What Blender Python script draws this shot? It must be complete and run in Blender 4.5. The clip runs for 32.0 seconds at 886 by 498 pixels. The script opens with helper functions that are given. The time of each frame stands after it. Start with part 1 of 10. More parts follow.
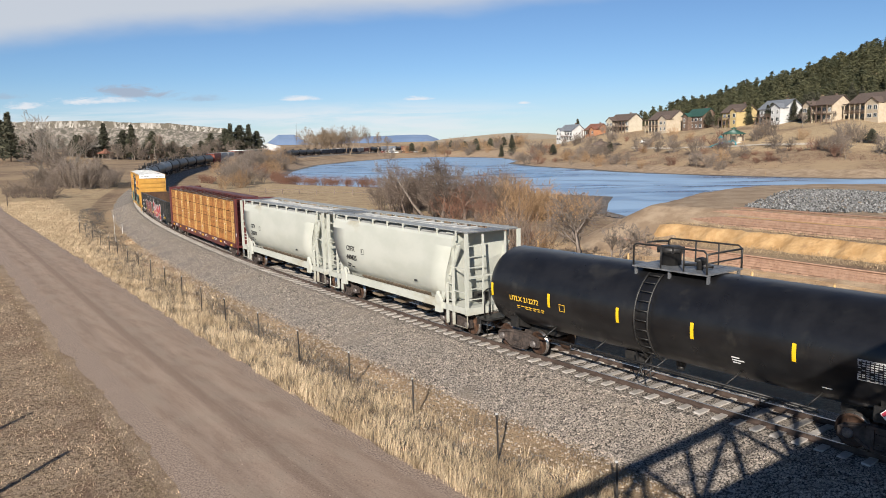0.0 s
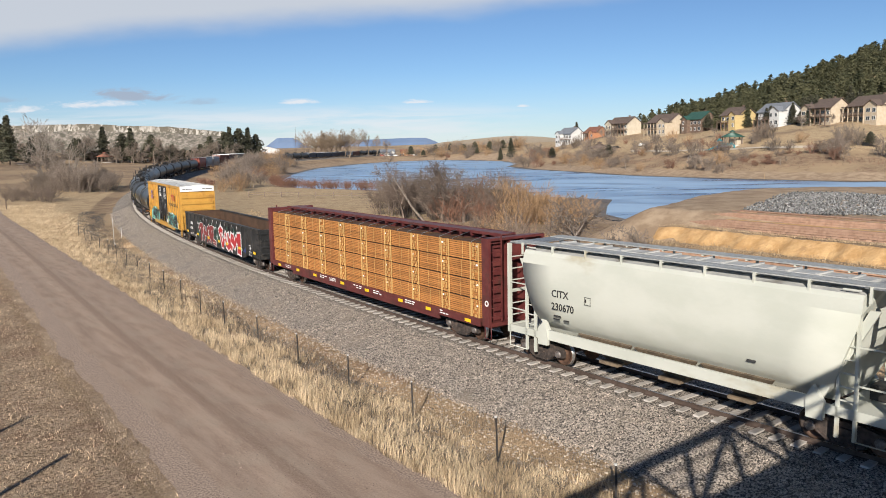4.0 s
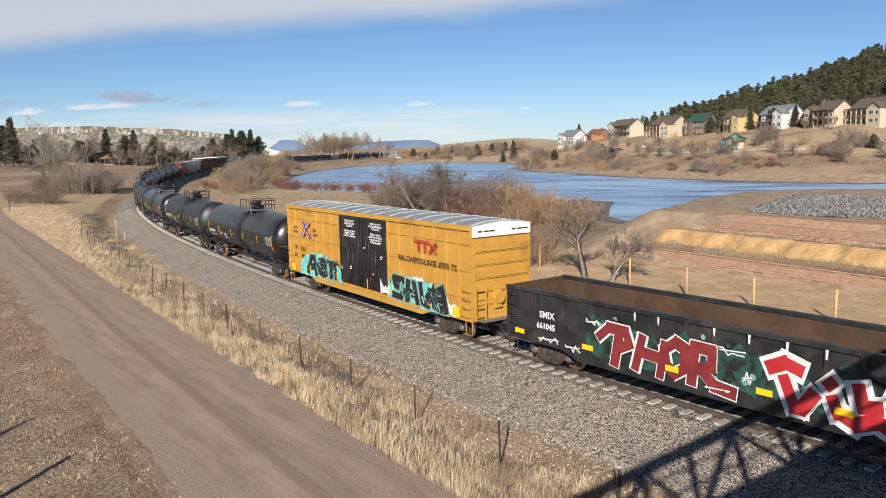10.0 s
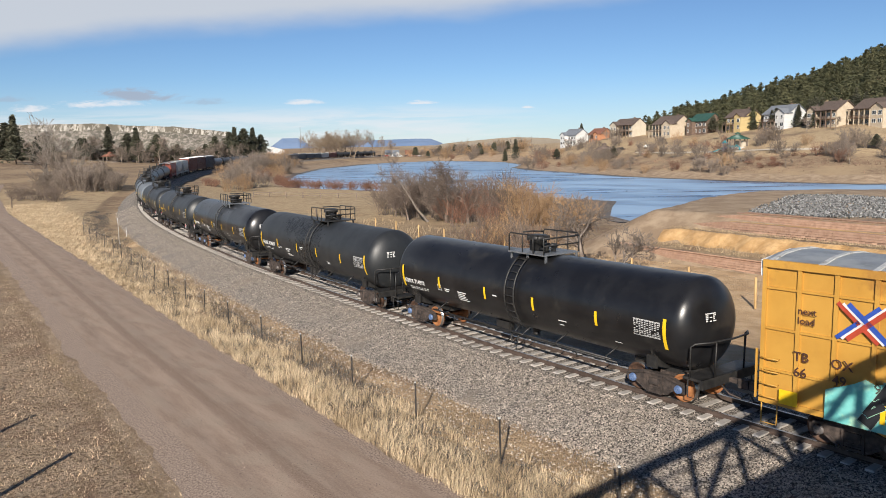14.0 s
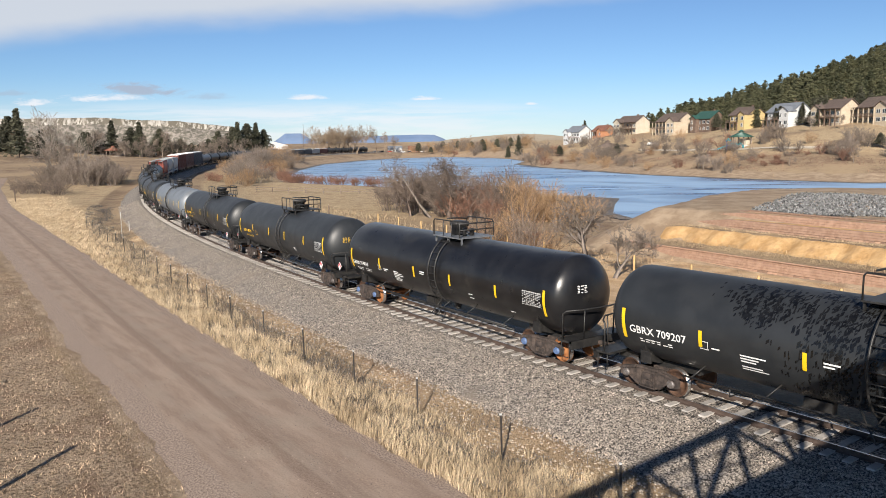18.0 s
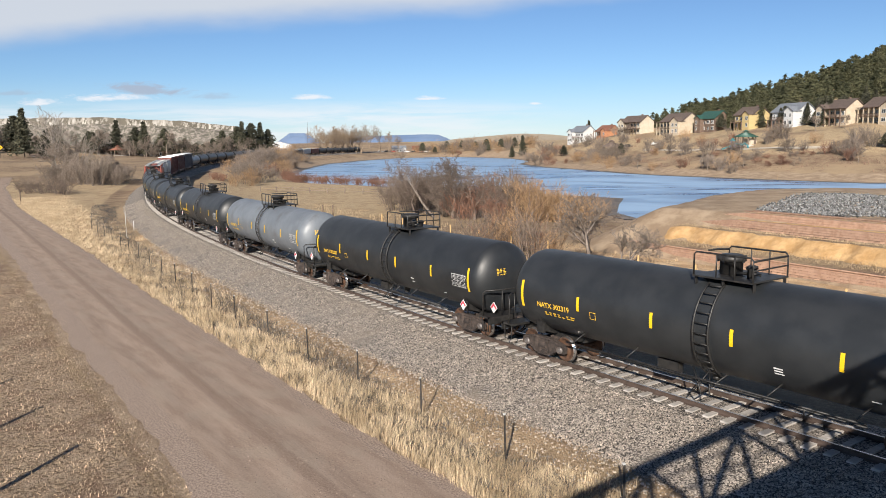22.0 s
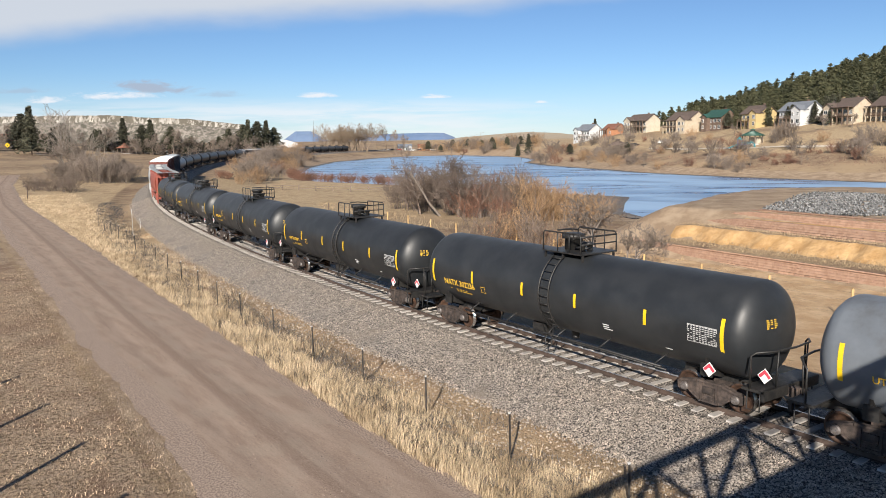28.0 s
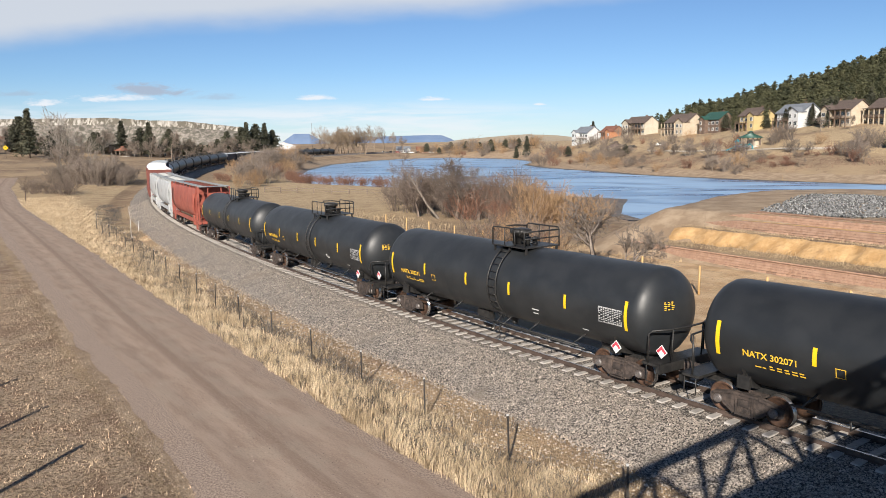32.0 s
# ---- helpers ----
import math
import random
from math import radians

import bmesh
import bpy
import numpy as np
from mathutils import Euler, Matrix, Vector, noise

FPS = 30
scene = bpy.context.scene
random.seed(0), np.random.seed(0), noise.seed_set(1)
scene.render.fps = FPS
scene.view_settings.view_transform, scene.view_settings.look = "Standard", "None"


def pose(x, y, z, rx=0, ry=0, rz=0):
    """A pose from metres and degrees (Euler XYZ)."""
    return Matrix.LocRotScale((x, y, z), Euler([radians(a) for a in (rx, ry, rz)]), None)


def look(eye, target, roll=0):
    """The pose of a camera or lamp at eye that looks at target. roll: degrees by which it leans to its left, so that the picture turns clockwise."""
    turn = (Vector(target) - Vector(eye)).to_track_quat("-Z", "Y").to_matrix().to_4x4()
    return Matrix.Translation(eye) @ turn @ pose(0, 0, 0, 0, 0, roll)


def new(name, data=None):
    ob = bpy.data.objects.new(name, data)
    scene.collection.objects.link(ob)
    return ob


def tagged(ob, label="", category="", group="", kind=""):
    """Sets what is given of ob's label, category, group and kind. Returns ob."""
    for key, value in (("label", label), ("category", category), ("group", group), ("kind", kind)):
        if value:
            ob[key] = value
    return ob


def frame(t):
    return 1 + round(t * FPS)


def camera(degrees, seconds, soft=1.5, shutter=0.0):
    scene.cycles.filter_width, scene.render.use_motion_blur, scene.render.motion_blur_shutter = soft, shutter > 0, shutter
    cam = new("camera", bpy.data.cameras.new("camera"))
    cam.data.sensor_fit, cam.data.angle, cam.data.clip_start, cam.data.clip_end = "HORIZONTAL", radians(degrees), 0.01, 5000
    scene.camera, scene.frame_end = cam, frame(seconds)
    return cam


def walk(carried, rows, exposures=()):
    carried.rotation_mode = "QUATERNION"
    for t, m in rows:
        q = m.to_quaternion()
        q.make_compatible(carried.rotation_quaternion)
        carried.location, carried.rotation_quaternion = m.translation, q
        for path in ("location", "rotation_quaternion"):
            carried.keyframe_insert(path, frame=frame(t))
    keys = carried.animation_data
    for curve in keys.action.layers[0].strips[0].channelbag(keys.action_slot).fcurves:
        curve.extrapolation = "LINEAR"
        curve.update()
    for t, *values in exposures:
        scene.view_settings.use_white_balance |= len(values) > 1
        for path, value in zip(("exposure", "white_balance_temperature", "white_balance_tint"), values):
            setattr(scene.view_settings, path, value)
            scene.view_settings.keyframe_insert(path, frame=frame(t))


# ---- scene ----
# ---- camera ----
cam = camera(60.25, 32.0, soft=0.9)
# seconds, eye, target, roll: hand-held on the footbridge, with a slow drift
PATH = [
    (0, (-0.011, 0.023, 8.076), (1.76, 99.07, -5.58), -1.12),
    (0.5, (-0.012, 0.012, 8.072), (1.77, 99.07, -5.5), -1.1),
    (1, (-0.016, 0.03, 8.064), (1.77, 99.1, -5.45), -1.08),
    (1.5, (-0.017, 0.032, 8.062), (1.77, 99.1, -5.42), -1.07),
    (2, (-0.017, 0.024, 8.071), (1.78, 99.1, -5.37), -1.08),
    (2.5, (-0.019, 0.025, 8.069), (1.82, 99.11, -5.32), -1.08),
    (3, (-0.015, 0.034, 8.066), (1.86, 99.13, -5.25), -1.12),
    (3.5, (-0.005, 0.007, 8.075), (1.89, 99.11, -5.18), -1.17),
    (4.5, (-0.009, 0.027, 8.069), (1.87, 99.12, -5.21), -1.14),
    (5.5, (-0.013, 0.048, 8.062), (1.84, 99.14, -5.25), -1.12),
    (6, (-0.014, 0.001, 8.077), (1.79, 99.1, -5.22), -1.14),
    (6.5, (-0.011, 0.05, 8.063), (1.75, 99.15, -5.19), -1.18),
    (7, (-0.013, 0.054, 8.061), (1.72, 99.16, -5.15), -1.19),
    (7.5, (-0.014, 0.018, 8.07), (1.7, 99.13, -5.1), -1.19),
    (8, (-0.009, 0.045, 8.061), (1.64, 99.17, -5.06), -1.21),
    (8.5, (-0.014, 0.054, 8.051), (1.62, 99.18, -5.01), -1.2),
    (9, (-0.011, 0.008, 8.072), (1.59, 99.14, -4.95), -1.2),
    (9.5, (-0.017, 0.023, 8.068), (1.58, 99.16, -4.92), -1.19),
    (10, (-0.017, 0.03, 8.067), (1.56, 99.17, -4.91), -1.15),
    (10.5, (-0.013, 0.02, 8.074), (1.55, 99.16, -4.93), -1.1),
    (11, (-0.014, 0.019, 8.077), (1.54, 99.15, -4.96), -1.05),
    (11.5, (-0.013, 0.01, 8.074), (1.53, 99.14, -4.99), -1.03),
    (12, (-0.015, 0.018, 8.073), (1.54, 99.15, -5.02), -1.01),
    (12.5, (-0.016, 0.03, 8.067), (1.52, 99.16, -5.03), -0.99),
    (13, (-0.011, 0.03, 8.069), (1.48, 99.16, -5.04), -0.98),
    (13.5, (-0.005, 0.028, 8.069), (1.41, 99.15, -5.05), -0.97),
    (14, (-0.006, 0.014, 8.074), (1.34, 99.14, -5.06), -0.94),
    (14.5, (-0.01, 0.008, 8.063), (1.29, 99.13, -5.08), -0.92),
    (15.5, (-0.008, -0, 8.074), (1.26, 99.1, -5.24), -0.8),
    (16.5, (-0.005, -0.008, 8.085), (1.23, 99.07, -5.4), -0.68),
    (17, (-0.007, 0.034, 8.07), (1.18, 99.1, -5.48), -0.66),
    (17.5, (-0.007, 0.031, 8.072), (1.1, 99.1, -5.53), -0.62),
    (18, (-0.012, 0.026, 8.065), (1.02, 99.09, -5.56), -0.6),
    (18.5, (-0.013, 0.034, 8.061), (0.96, 99.1, -5.56), -0.61),
    (19, (-0.008, 0.032, 8.063), (0.9, 99.1, -5.51), -0.66),
    (19.5, (-0.008, 0.036, 8.06), (0.86, 99.12, -5.44), -0.7),
    (20, (-0.011, 0.016, 8.07), (0.81, 99.1, -5.42), -0.66),
    (20.5, (-0.012, 0.01, 8.073), (0.78, 99.09, -5.46), -0.62),
    (21, (-0.008, 0.007, 8.076), (0.73, 99.07, -5.53), -0.6),
    (21.5, (-0.015, 0.022, 8.065), (0.65, 99.08, -5.58), -0.56),
    (22, (-0.012, 0.016, 8.064), (0.52, 99.08, -5.58), -0.56),
    (22.5, (-0.003, 0.016, 8.069), (0.34, 99.08, -5.56), -0.57),
    (23, (0.002, 0.036, 8.063), (0.14, 99.1, -5.56), -0.56),
    (23.5, (-0.003, 0.002, 8.078), (0, 99.06, -5.58), -0.53),
    (24, (-0.009, 0.03, 8.067), (-0.06, 99.09, -5.62), -0.52),
    (24.5, (-0.011, 0.062, 8.054), (-0.07, 99.12, -5.67), -0.51),
    (25, (-0.011, 0.045, 8.06), (-0.06, 99.1, -5.68), -0.5),
    (25.5, (-0.004, -0.011, 8.079), (-0.03, 99.04, -5.67), -0.47),
    (26.5, (-0.004, -0.004, 8.077), (-0.1, 99.04, -5.73), -0.48),
    (27.5, (-0.004, 0.004, 8.076), (-0.16, 99.04, -5.79), -0.49),
    (28, (-0.006, 0.02, 8.07), (-0.21, 99.06, -5.78), -0.49),
    (28.5, (-0.003, 0.015, 8.072), (-0.24, 99.06, -5.74), -0.49),
    (29, (-0.004, 0.04, 8.06), (-0.23, 99.09, -5.7), -0.5),
    (29.5, (-0.01, 0.046, 8.058), (-0.21, 99.1, -5.65), -0.5),
    (30, (-0.006, 0.054, 8.055), (-0.2, 99.12, -5.6), -0.51),
    (30.5, (0.001, 0.023, 8.069), (-0.17, 99.09, -5.58), -0.51),
    (31, (-0.003, 0.034, 8.064), (-0.13, 99.1, -5.56), -0.49),
    (31.5, (-0.01, 0.046, 8.061), (-0.07, 99.12, -5.54), -0.5),
    (32, (-0, 0.001, 8.068), (-0, 99.08, -5.48), -0.53),
]
walk(cam, [(t, look(eye, target, roll)) for t, eye, target, roll in PATH], [(0, 0.60), (14, 0.60), (17, 0.73), (32, 0.73)])

# ---- world, sun ----
SHADE = Vector((0.20, 0.98, 0)).normalized()          # the way in which shadows fall
SUN_UP = radians(25.0)
world = bpy.data.worlds.new("sky")
scene.world = world
world.use_nodes = True
wt = world.node_tree
wt.nodes.clear()


def w_node(kind, **sockets):
    n = wt.nodes.new(kind)
    for k, v in sockets.items():
        n.inputs[k].default_value = v
    return n


def w_math(op, a, b=None, c=None):
    n = wt.nodes.new("ShaderNodeMath")
    n.operation = op
    for i, v in enumerate((a, b, c)):
        if v is None:
            continue
        if isinstance(v, (int, float)):
            n.inputs[i].default_value = v
        else:
            wt.links.new(v, n.inputs[i])
    return n.outputs[0]


def w_step(v, a, b):
    n = wt.nodes.new("ShaderNodeMapRange")
    n.interpolation_type = "SMOOTHSTEP"
    n.inputs["From Min"].default_value, n.inputs["From Max"].default_value = a, b
    wt.links.new(v, n.inputs["Value"])
    return n.outputs[0]


w_out = w_node("ShaderNodeOutputWorld")
w_sky = w_node("ShaderNodeTexSky")
w_sky.sky_type, w_sky.sun_disc = "NISHITA", False
w_sky.sun_elevation, w_sky.sun_rotation = SUN_UP, math.atan2(-SHADE.x, -SHADE.y)
w_sky.altitude, w_sky.air_density, w_sky.dust_density, w_sky.ozone_density = 2200, 1.0, 0.1, 3.0
w_bg = w_node("ShaderNodeBackground", Strength=0.055)
w_tint = w_node("ShaderNodeMix")
w_tint.data_type, w_tint.blend_type = "RGBA", "MULTIPLY"
w_tint.inputs["Factor"].default_value, w_tint.inputs["B"].default_value = 1.0, (0.85, 0.97, 1.10, 1)   # winter air is a little bluer
wt.links.new(w_sky.outputs[0], w_tint.inputs["A"])
wt.links.new(w_tint.outputs["Result"], w_bg.inputs[0])
# clouds over the north: a high bank, and low streaks towards the horizon
w_dir = w_node("ShaderNodeTexCoord")
w_xyz = w_node("ShaderNodeSeparateXYZ")
wt.links.new(w_dir.outputs["Generated"], w_xyz.inputs[0])
w_y = w_math("MAXIMUM", w_xyz.outputs[1], 0.08)
w_u = w_math("DIVIDE", w_xyz.outputs[0], w_y)
w_v = w_math("DIVIDE", w_xyz.outputs[2], w_y)


def w_noise(su, sv, detail, rough, dist=0.0):
    cb = w_node("ShaderNodeCombineXYZ")
    wt.links.new(w_math("MULTIPLY", w_u, su), cb.inputs[0])
    wt.links.new(w_math("MULTIPLY", w_v, sv), cb.inputs[1])
    n = w_node("ShaderNodeTexNoise", Scale=1.0, Detail=detail, Roughness=rough, Distortion=dist)
    wt.links.new(cb.outputs[0], n.inputs["Vector"])
    return n.outputs["Fac"]


w_front = w_step(w_xyz.outputs[1], 0.1, 0.5)
w_edge = w_math("MULTIPLY_ADD", w_u, -0.065, w_math("SUBTRACT", w_v, 0.158))
w_edge = w_math("MULTIPLY_ADD", w_math("SUBTRACT", w_noise(3.0, 9.0, 5, 0.55), 0.5), 0.05, w_edge)
w_bank = w_math("MULTIPLY", w_step(w_edge, -0.004, 0.034), w_math("SUBTRACT", 1.0, w_step(w_v, 0.4, 0.7)))
w_low = w_step(w_noise(5.0, 60.0, 7, 0.6, 0.3), 0.36, 0.60)
w_low = w_math("MULTIPLY", w_low, w_math("MULTIPLY", w_step(w_v, -0.01, 0.02), w_math("SUBTRACT", 1.0, w_step(w_v, 0.038, 0.062))))
w_low = w_math("MULTIPLY", w_low, w_math("SUBTRACT", 0.8, w_step(w_u, -0.05, 0.30)))
w_haze = w_math("MULTIPLY", w_math("SUBTRACT", 1.0, w_step(w_v, 0.0, 0.10)), 0.36)
w_all = w_math("MULTIPLY", w_front, w_math("MAXIMUM", w_bank, w_haze))
w_all = w_math("MULTIPLY", w_all, 0.92)
w_cloud = w_node("ShaderNodeBackground", Color=(0.80, 0.85, 0.93, 1), Strength=0.50)
w_mix = w_node("ShaderNodeMixShader")
wt.links.new(w_all, w_mix.inputs[0])
wt.links.new(w_bg.outputs[0], w_mix.inputs[1])
wt.links.new(w_cloud.outputs[0], w_mix.inputs[2])
w_puff = w_noise(30.0, 110.0, 8, 0.7, 0.5)


def w_lens(u, v, a, b, slant=0.0, soft=0.9):
    """A flat-based cloud: its middle, its half width and half height, with a ragged upper edge."""
    da = w_math("DIVIDE", w_math("SUBTRACT", w_u, u), a)
    db = w_math("DIVIDE", w_math("MULTIPLY_ADD", w_math("SUBTRACT", w_u, u), slant, w_math("SUBTRACT", w_v, v)), b)
    db = w_math("MAXIMUM", db, w_math("MULTIPLY", db, -2.2))
    r = w_math("SQRT", w_math("ADD", w_math("MULTIPLY", da, da), w_math("MULTIPLY", db, db)))
    r = w_math("MULTIPLY_ADD", w_math("SUBTRACT", w_puff, 0.5), 2.6, w_math("SUBTRACT", 1.0, r))
    return w_step(r, 0.0, soft)


for lens in ((-0.418, 0.0615, 0.060, 0.0085), (-0.162, 0.0605, 0.030, 0.0062), (-0.515, 0.0565, 0.032, 0.0085), (-0.010, 0.0575, 0.024, 0.0042), (0.125, 0.05, 0.010, 0.003)):
    w_low = w_math("MAXIMUM", w_low, w_math("MULTIPLY", w_lens(*lens), 1.05))
w_grey = w_math("MAXIMUM", w_lens(-0.372, 0.0705, 0.062, 0.0125, 0.06, 0.7), w_math("MULTIPLY", w_math("MAXIMUM", w_lens(-0.288, 0.0625, 0.038, 0.007), w_lens(-0.545, 0.069, 0.04, 0.007)), 0.5))
w_cumulus = w_node("ShaderNodeBackground", Color=(0.92, 0.93, 0.97, 1), Strength=0.60)
w_mix2 = w_node("ShaderNodeMixShader")
wt.links.new(w_math("MULTIPLY", w_front, w_math("MULTIPLY", w_low, 0.8)), w_mix2.inputs[0])
wt.links.new(w_mix.outputs[0], w_mix2.inputs[1])
wt.links.new(w_cumulus.outputs[0], w_mix2.inputs[2])
w_shade = w_node("ShaderNodeBackground", Color=(0.56, 0.62, 0.76, 1), Strength=0.46)
w_mix3 = w_node("ShaderNodeMixShader")
wt.links.new(w_math("MULTIPLY", w_front, w_math("MULTIPLY", w_grey, 0.8)), w_mix3.inputs[0])
wt.links.new(w_mix2.outputs[0], w_mix3.inputs[1])
wt.links.new(w_shade.outputs[0], w_mix3.inputs[2])
wt.links.new(w_mix3.outputs[0], w_out.inputs[0])
sun = new("sun", bpy.data.lights.new("sun", "SUN"))
sun.data.energy, sun.data.angle, sun.data.color = 4.8, radians(0.55), (1.0, 0.92, 0.82)
sun.matrix_world = look((0, 0, 60), (SHADE.x * 60, SHADE.y * 60, 60 - 60 * math.tan(SUN_UP)))

# ---- track line: heading and curvature by length, s = 0 beside the bridge ----
KNOT_S = (-60, 20, 60, 100, 140, 180, 220, 270, 330, 600, 760)
KNOT_K = (-0.0035, -0.00296, -0.00186, -0.00241, -0.00210, -0.0015, -0.0015, -0.00147, -0.00113, -0.00068, -0.0005)
RISE_S, RISE_Z = (-320, 150, 250, 300, 390, 760), (0, 0, 0.9, 1.4, 1.8, 2.2)
LINE_S = np.arange(-320, 1000.5, 1.0)
_turns = np.interp(LINE_S[:-1] + 0.5, KNOT_S, KNOT_K)
_head = np.concatenate([[0], np.cumsum(_turns)])
_zero = 320
LINE_H = _head - _head[_zero] + 2.27071
_mid = (LINE_H[1:] + LINE_H[:-1]) / 2
_lx, _ly = np.concatenate([[0], np.cumsum(np.cos(_mid))]), np.concatenate([[0], np.cumsum(np.sin(_mid))])
LINE_X, LINE_Y = _lx - _lx[_zero] + 23.06246, _ly - _ly[_zero] + 4.94712
LINE_Z = np.interp(LINE_S, RISE_S, RISE_Z)


def line_at(s, off=0.0):
    """The rail-top centre at s metres along the track (off: metres to the left of it), and the heading."""
    x, y, h, z = (float(np.interp(s, LINE_S, a)) for a in (LINE_X, LINE_Y, LINE_H, LINE_Z))
    return Vector((x - math.sin(h) * off, y + math.cos(h) * off, z)), h


def to_line(x, y):
    """For arrays of places: length along the track and distance to the left of it."""
    x, y = np.asarray(x, float), np.asarray(y, float)
    best, dist = np.zeros(x.shape), np.full(x.shape, 1e9)
    side = np.zeros(x.shape)
    for i in range(0, len(LINE_S), 2):
        dx, dy = x - LINE_X[i], y - LINE_Y[i]
        d2 = dx * dx + dy * dy
        m = d2 < dist
        dist, best = np.where(m, d2, dist), np.where(m, LINE_S[i], best)
        side = np.where(m, -math.sin(LINE_H[i]) * dx + math.cos(LINE_H[i]) * dy, side)
    return best, np.sqrt(dist) * np.sign(side)


# train speed in m/s, every four seconds
SPEED_T = np.arange(0, 33, 4.0)
SPEED_V = np.array((7.442, 7.49, 7.653, 7.803, 7.922, 7.966, 7.888, 8.199, 8.198))
_g = np.linspace(0, 32, 641)
_v = np.interp(_g, SPEED_T, SPEED_V)
_run = np.concatenate([[0], np.cumsum((_v[1:] + _v[:-1]) / 2 * 0.05)])


def gone(t):
    return float(np.interp(t, _g, _run))


# ---- mesh helpers ----
def part(name, bm, material, parent=None, label="", m=None, smooth=False):
    """Links a bmesh as one mesh object under a thing or a part (m: its place in the parent's space)."""
    me = bpy.data.meshes.new(name)
    bm.to_mesh(me)
    bm.free()
    return piece(name, me, material, parent, label, m, smooth)


def piece(name, me, material, parent=None, label="", m=None, smooth=False):
    if material is not None and not me.materials:
        for mm in (material if isinstance(material, (list, tuple)) else (material,)):
            me.materials.append(mm)
    if smooth:
        me.polygons.foreach_set("use_smooth", [True] * len(me.polygons))
    ob = new(name, me)
    if parent is not None:
        ob.parent = parent
    if m is not None:
        ob.matrix_basis = m
    if label:
        ob["label"] = label
    return ob


def thing(name, m=None):
    ob = new(name)
    ob.empty_display_size = 0.3
    if m is not None:
        ob.matrix_basis = m
    return ob


def box(bm, x0, x1, y0, y1, z0, z1, mat=0, m=None):
    vs = [bm.verts.new(p if m is None else m @ Vector(p)) for p in
          ((x0, y0, z0), (x1, y0, z0), (x1, y1, z0), (x0, y1, z0), (x0, y0, z1), (x1, y0, z1), (x1, y1, z1), (x0, y1, z1))]
    for q in ((3, 2, 1, 0), (4, 5, 6, 7), (0, 1, 5, 4), (1, 2, 6, 5), (2, 3, 7, 6), (3, 0, 4, 7)):
        f = bm.faces.new([vs[i] for i in q])
        f.material_index = mat
    return vs


def beam(bm, a, b, w, h=None, mat=0):
    """A square bar from a to b."""
    a, b = Vector(a), Vector(b)
    h = h or w
    d = b - a
    n = d.length
    m = Matrix.Translation(a) @ d.to_track_quat("X", "Z").to_matrix().to_4x4()
    return box(bm, 0, n, -w / 2, w / 2, -h / 2, h / 2, mat, m)


def tube(bm, pts, r, n=8, mat=0, caps=True):
    """A round bar along points; r may be one radius or a list."""
    pts = [Vector(p) for p in pts]
    rings = []
    up = None
    for i, p in enumerate(pts):
        d = (pts[min(i + 1, len(pts) - 1)] - pts[max(i - 1, 0)]).normalized()
        if up is None:
            up = d.orthogonal().normalized()
        up = (up - d * up.dot(d))
        up = up.normalized() if up.length > 1e-5 else d.orthogonal().normalized()
        side = d.cross(up)
        rr = r[i] if isinstance(r, (list, tuple)) else r
        rings.append([bm.verts.new(p + (up * math.cos(a) + side * math.sin(a)) * rr) for a in (k * math.tau / n for k in range(n))])
    for a, b in zip(rings, rings[1:]):
        for k in range(n):
            f = bm.faces.new((a[k], a[(k + 1) % n], b[(k + 1) % n], b[k]))
            f.material_index, f.smooth = mat, True
    if caps:
        bm.faces.new(rings[0][::-1]).material_index = mat
        bm.faces.new(rings[-1]).material_index = mat
    return rings


def lathe(bm, profile, axis="X", n=32, m=None, mat=0):
    """A turned body: profile of (place along the axis, radius)."""
    rings = []
    for u, r in profile:
        ring = []
        for k in range(n):
            a = k * math.tau / n
            c, s_ = r * math.cos(a), r * math.sin(a)
            p = Vector((u, c, s_)) if axis == "X" else Vector((c, u, s_)) if axis == "Y" else Vector((c, s_, u))
            ring.append(bm.verts.new(m @ p if m is not None else p))
        rings.append(ring)
    flip = axis == "Y"
    for a, b in zip(rings, rings[1:]):
        for k in range(n):
            q = (a[k], a[(k + 1) % n], b[(k + 1) % n], b[k])
            f = bm.faces.new(q if not flip else q[::-1])
            f.material_index, f.smooth = mat, True
    for ring, rev in ((rings[0], not flip), (rings[-1], flip)):
        f = bm.faces.new(ring[::-1] if rev else ring)
        f.material_index = mat
    return rings


def prism(bm, outline, y0, y1, plane="XZ", mat=0, m=None):
    """An outline of 2D points drawn out from y0 to y1 across its plane."""
    def at(p, d):
        v = Vector((p[0], d, p[1])) if plane == "XZ" else Vector((d, p[0], p[1])) if plane == "YZ" else Vector((p[0], p[1], d))
        return m @ v if m is not None else v
    a = [bm.verts.new(at(p, y0)) for p in outline]
    b = [bm.verts.new(at(p, y1)) for p in outline]
    k = len(a)
    fs = [bm.faces.new(a), bm.faces.new(b[::-1])] + [bm.faces.new((a[i], b[i], b[(i + 1) % k], a[(i + 1) % k])) for i in range(k)]
    for f in fs:
        f.material_index = mat
    bmesh.ops.recalc_face_normals(bm, faces=fs)
    return fs


def words(text, size, depth=0.004, align="LEFT", bold=0.0):
    """Lettering as a mesh in the XZ plane, facing -Y."""
    cu = bpy.data.curves.new("lettering", "FONT")
    cu.body, cu.size, cu.extrude, cu.align_x, cu.offset, cu.resolution_u = text, size, depth, align, bold, 2
    ob = bpy.data.objects.new("lettering", cu)
    me = bpy.data.meshes.new_from_object(ob)
    bpy.data.objects.remove(ob)
    bpy.data.curves.remove(cu)
    me.transform(Matrix.Rotation(radians(90), 4, "X"))
    me.materials.clear()
    me.name = "lettering"
    return me


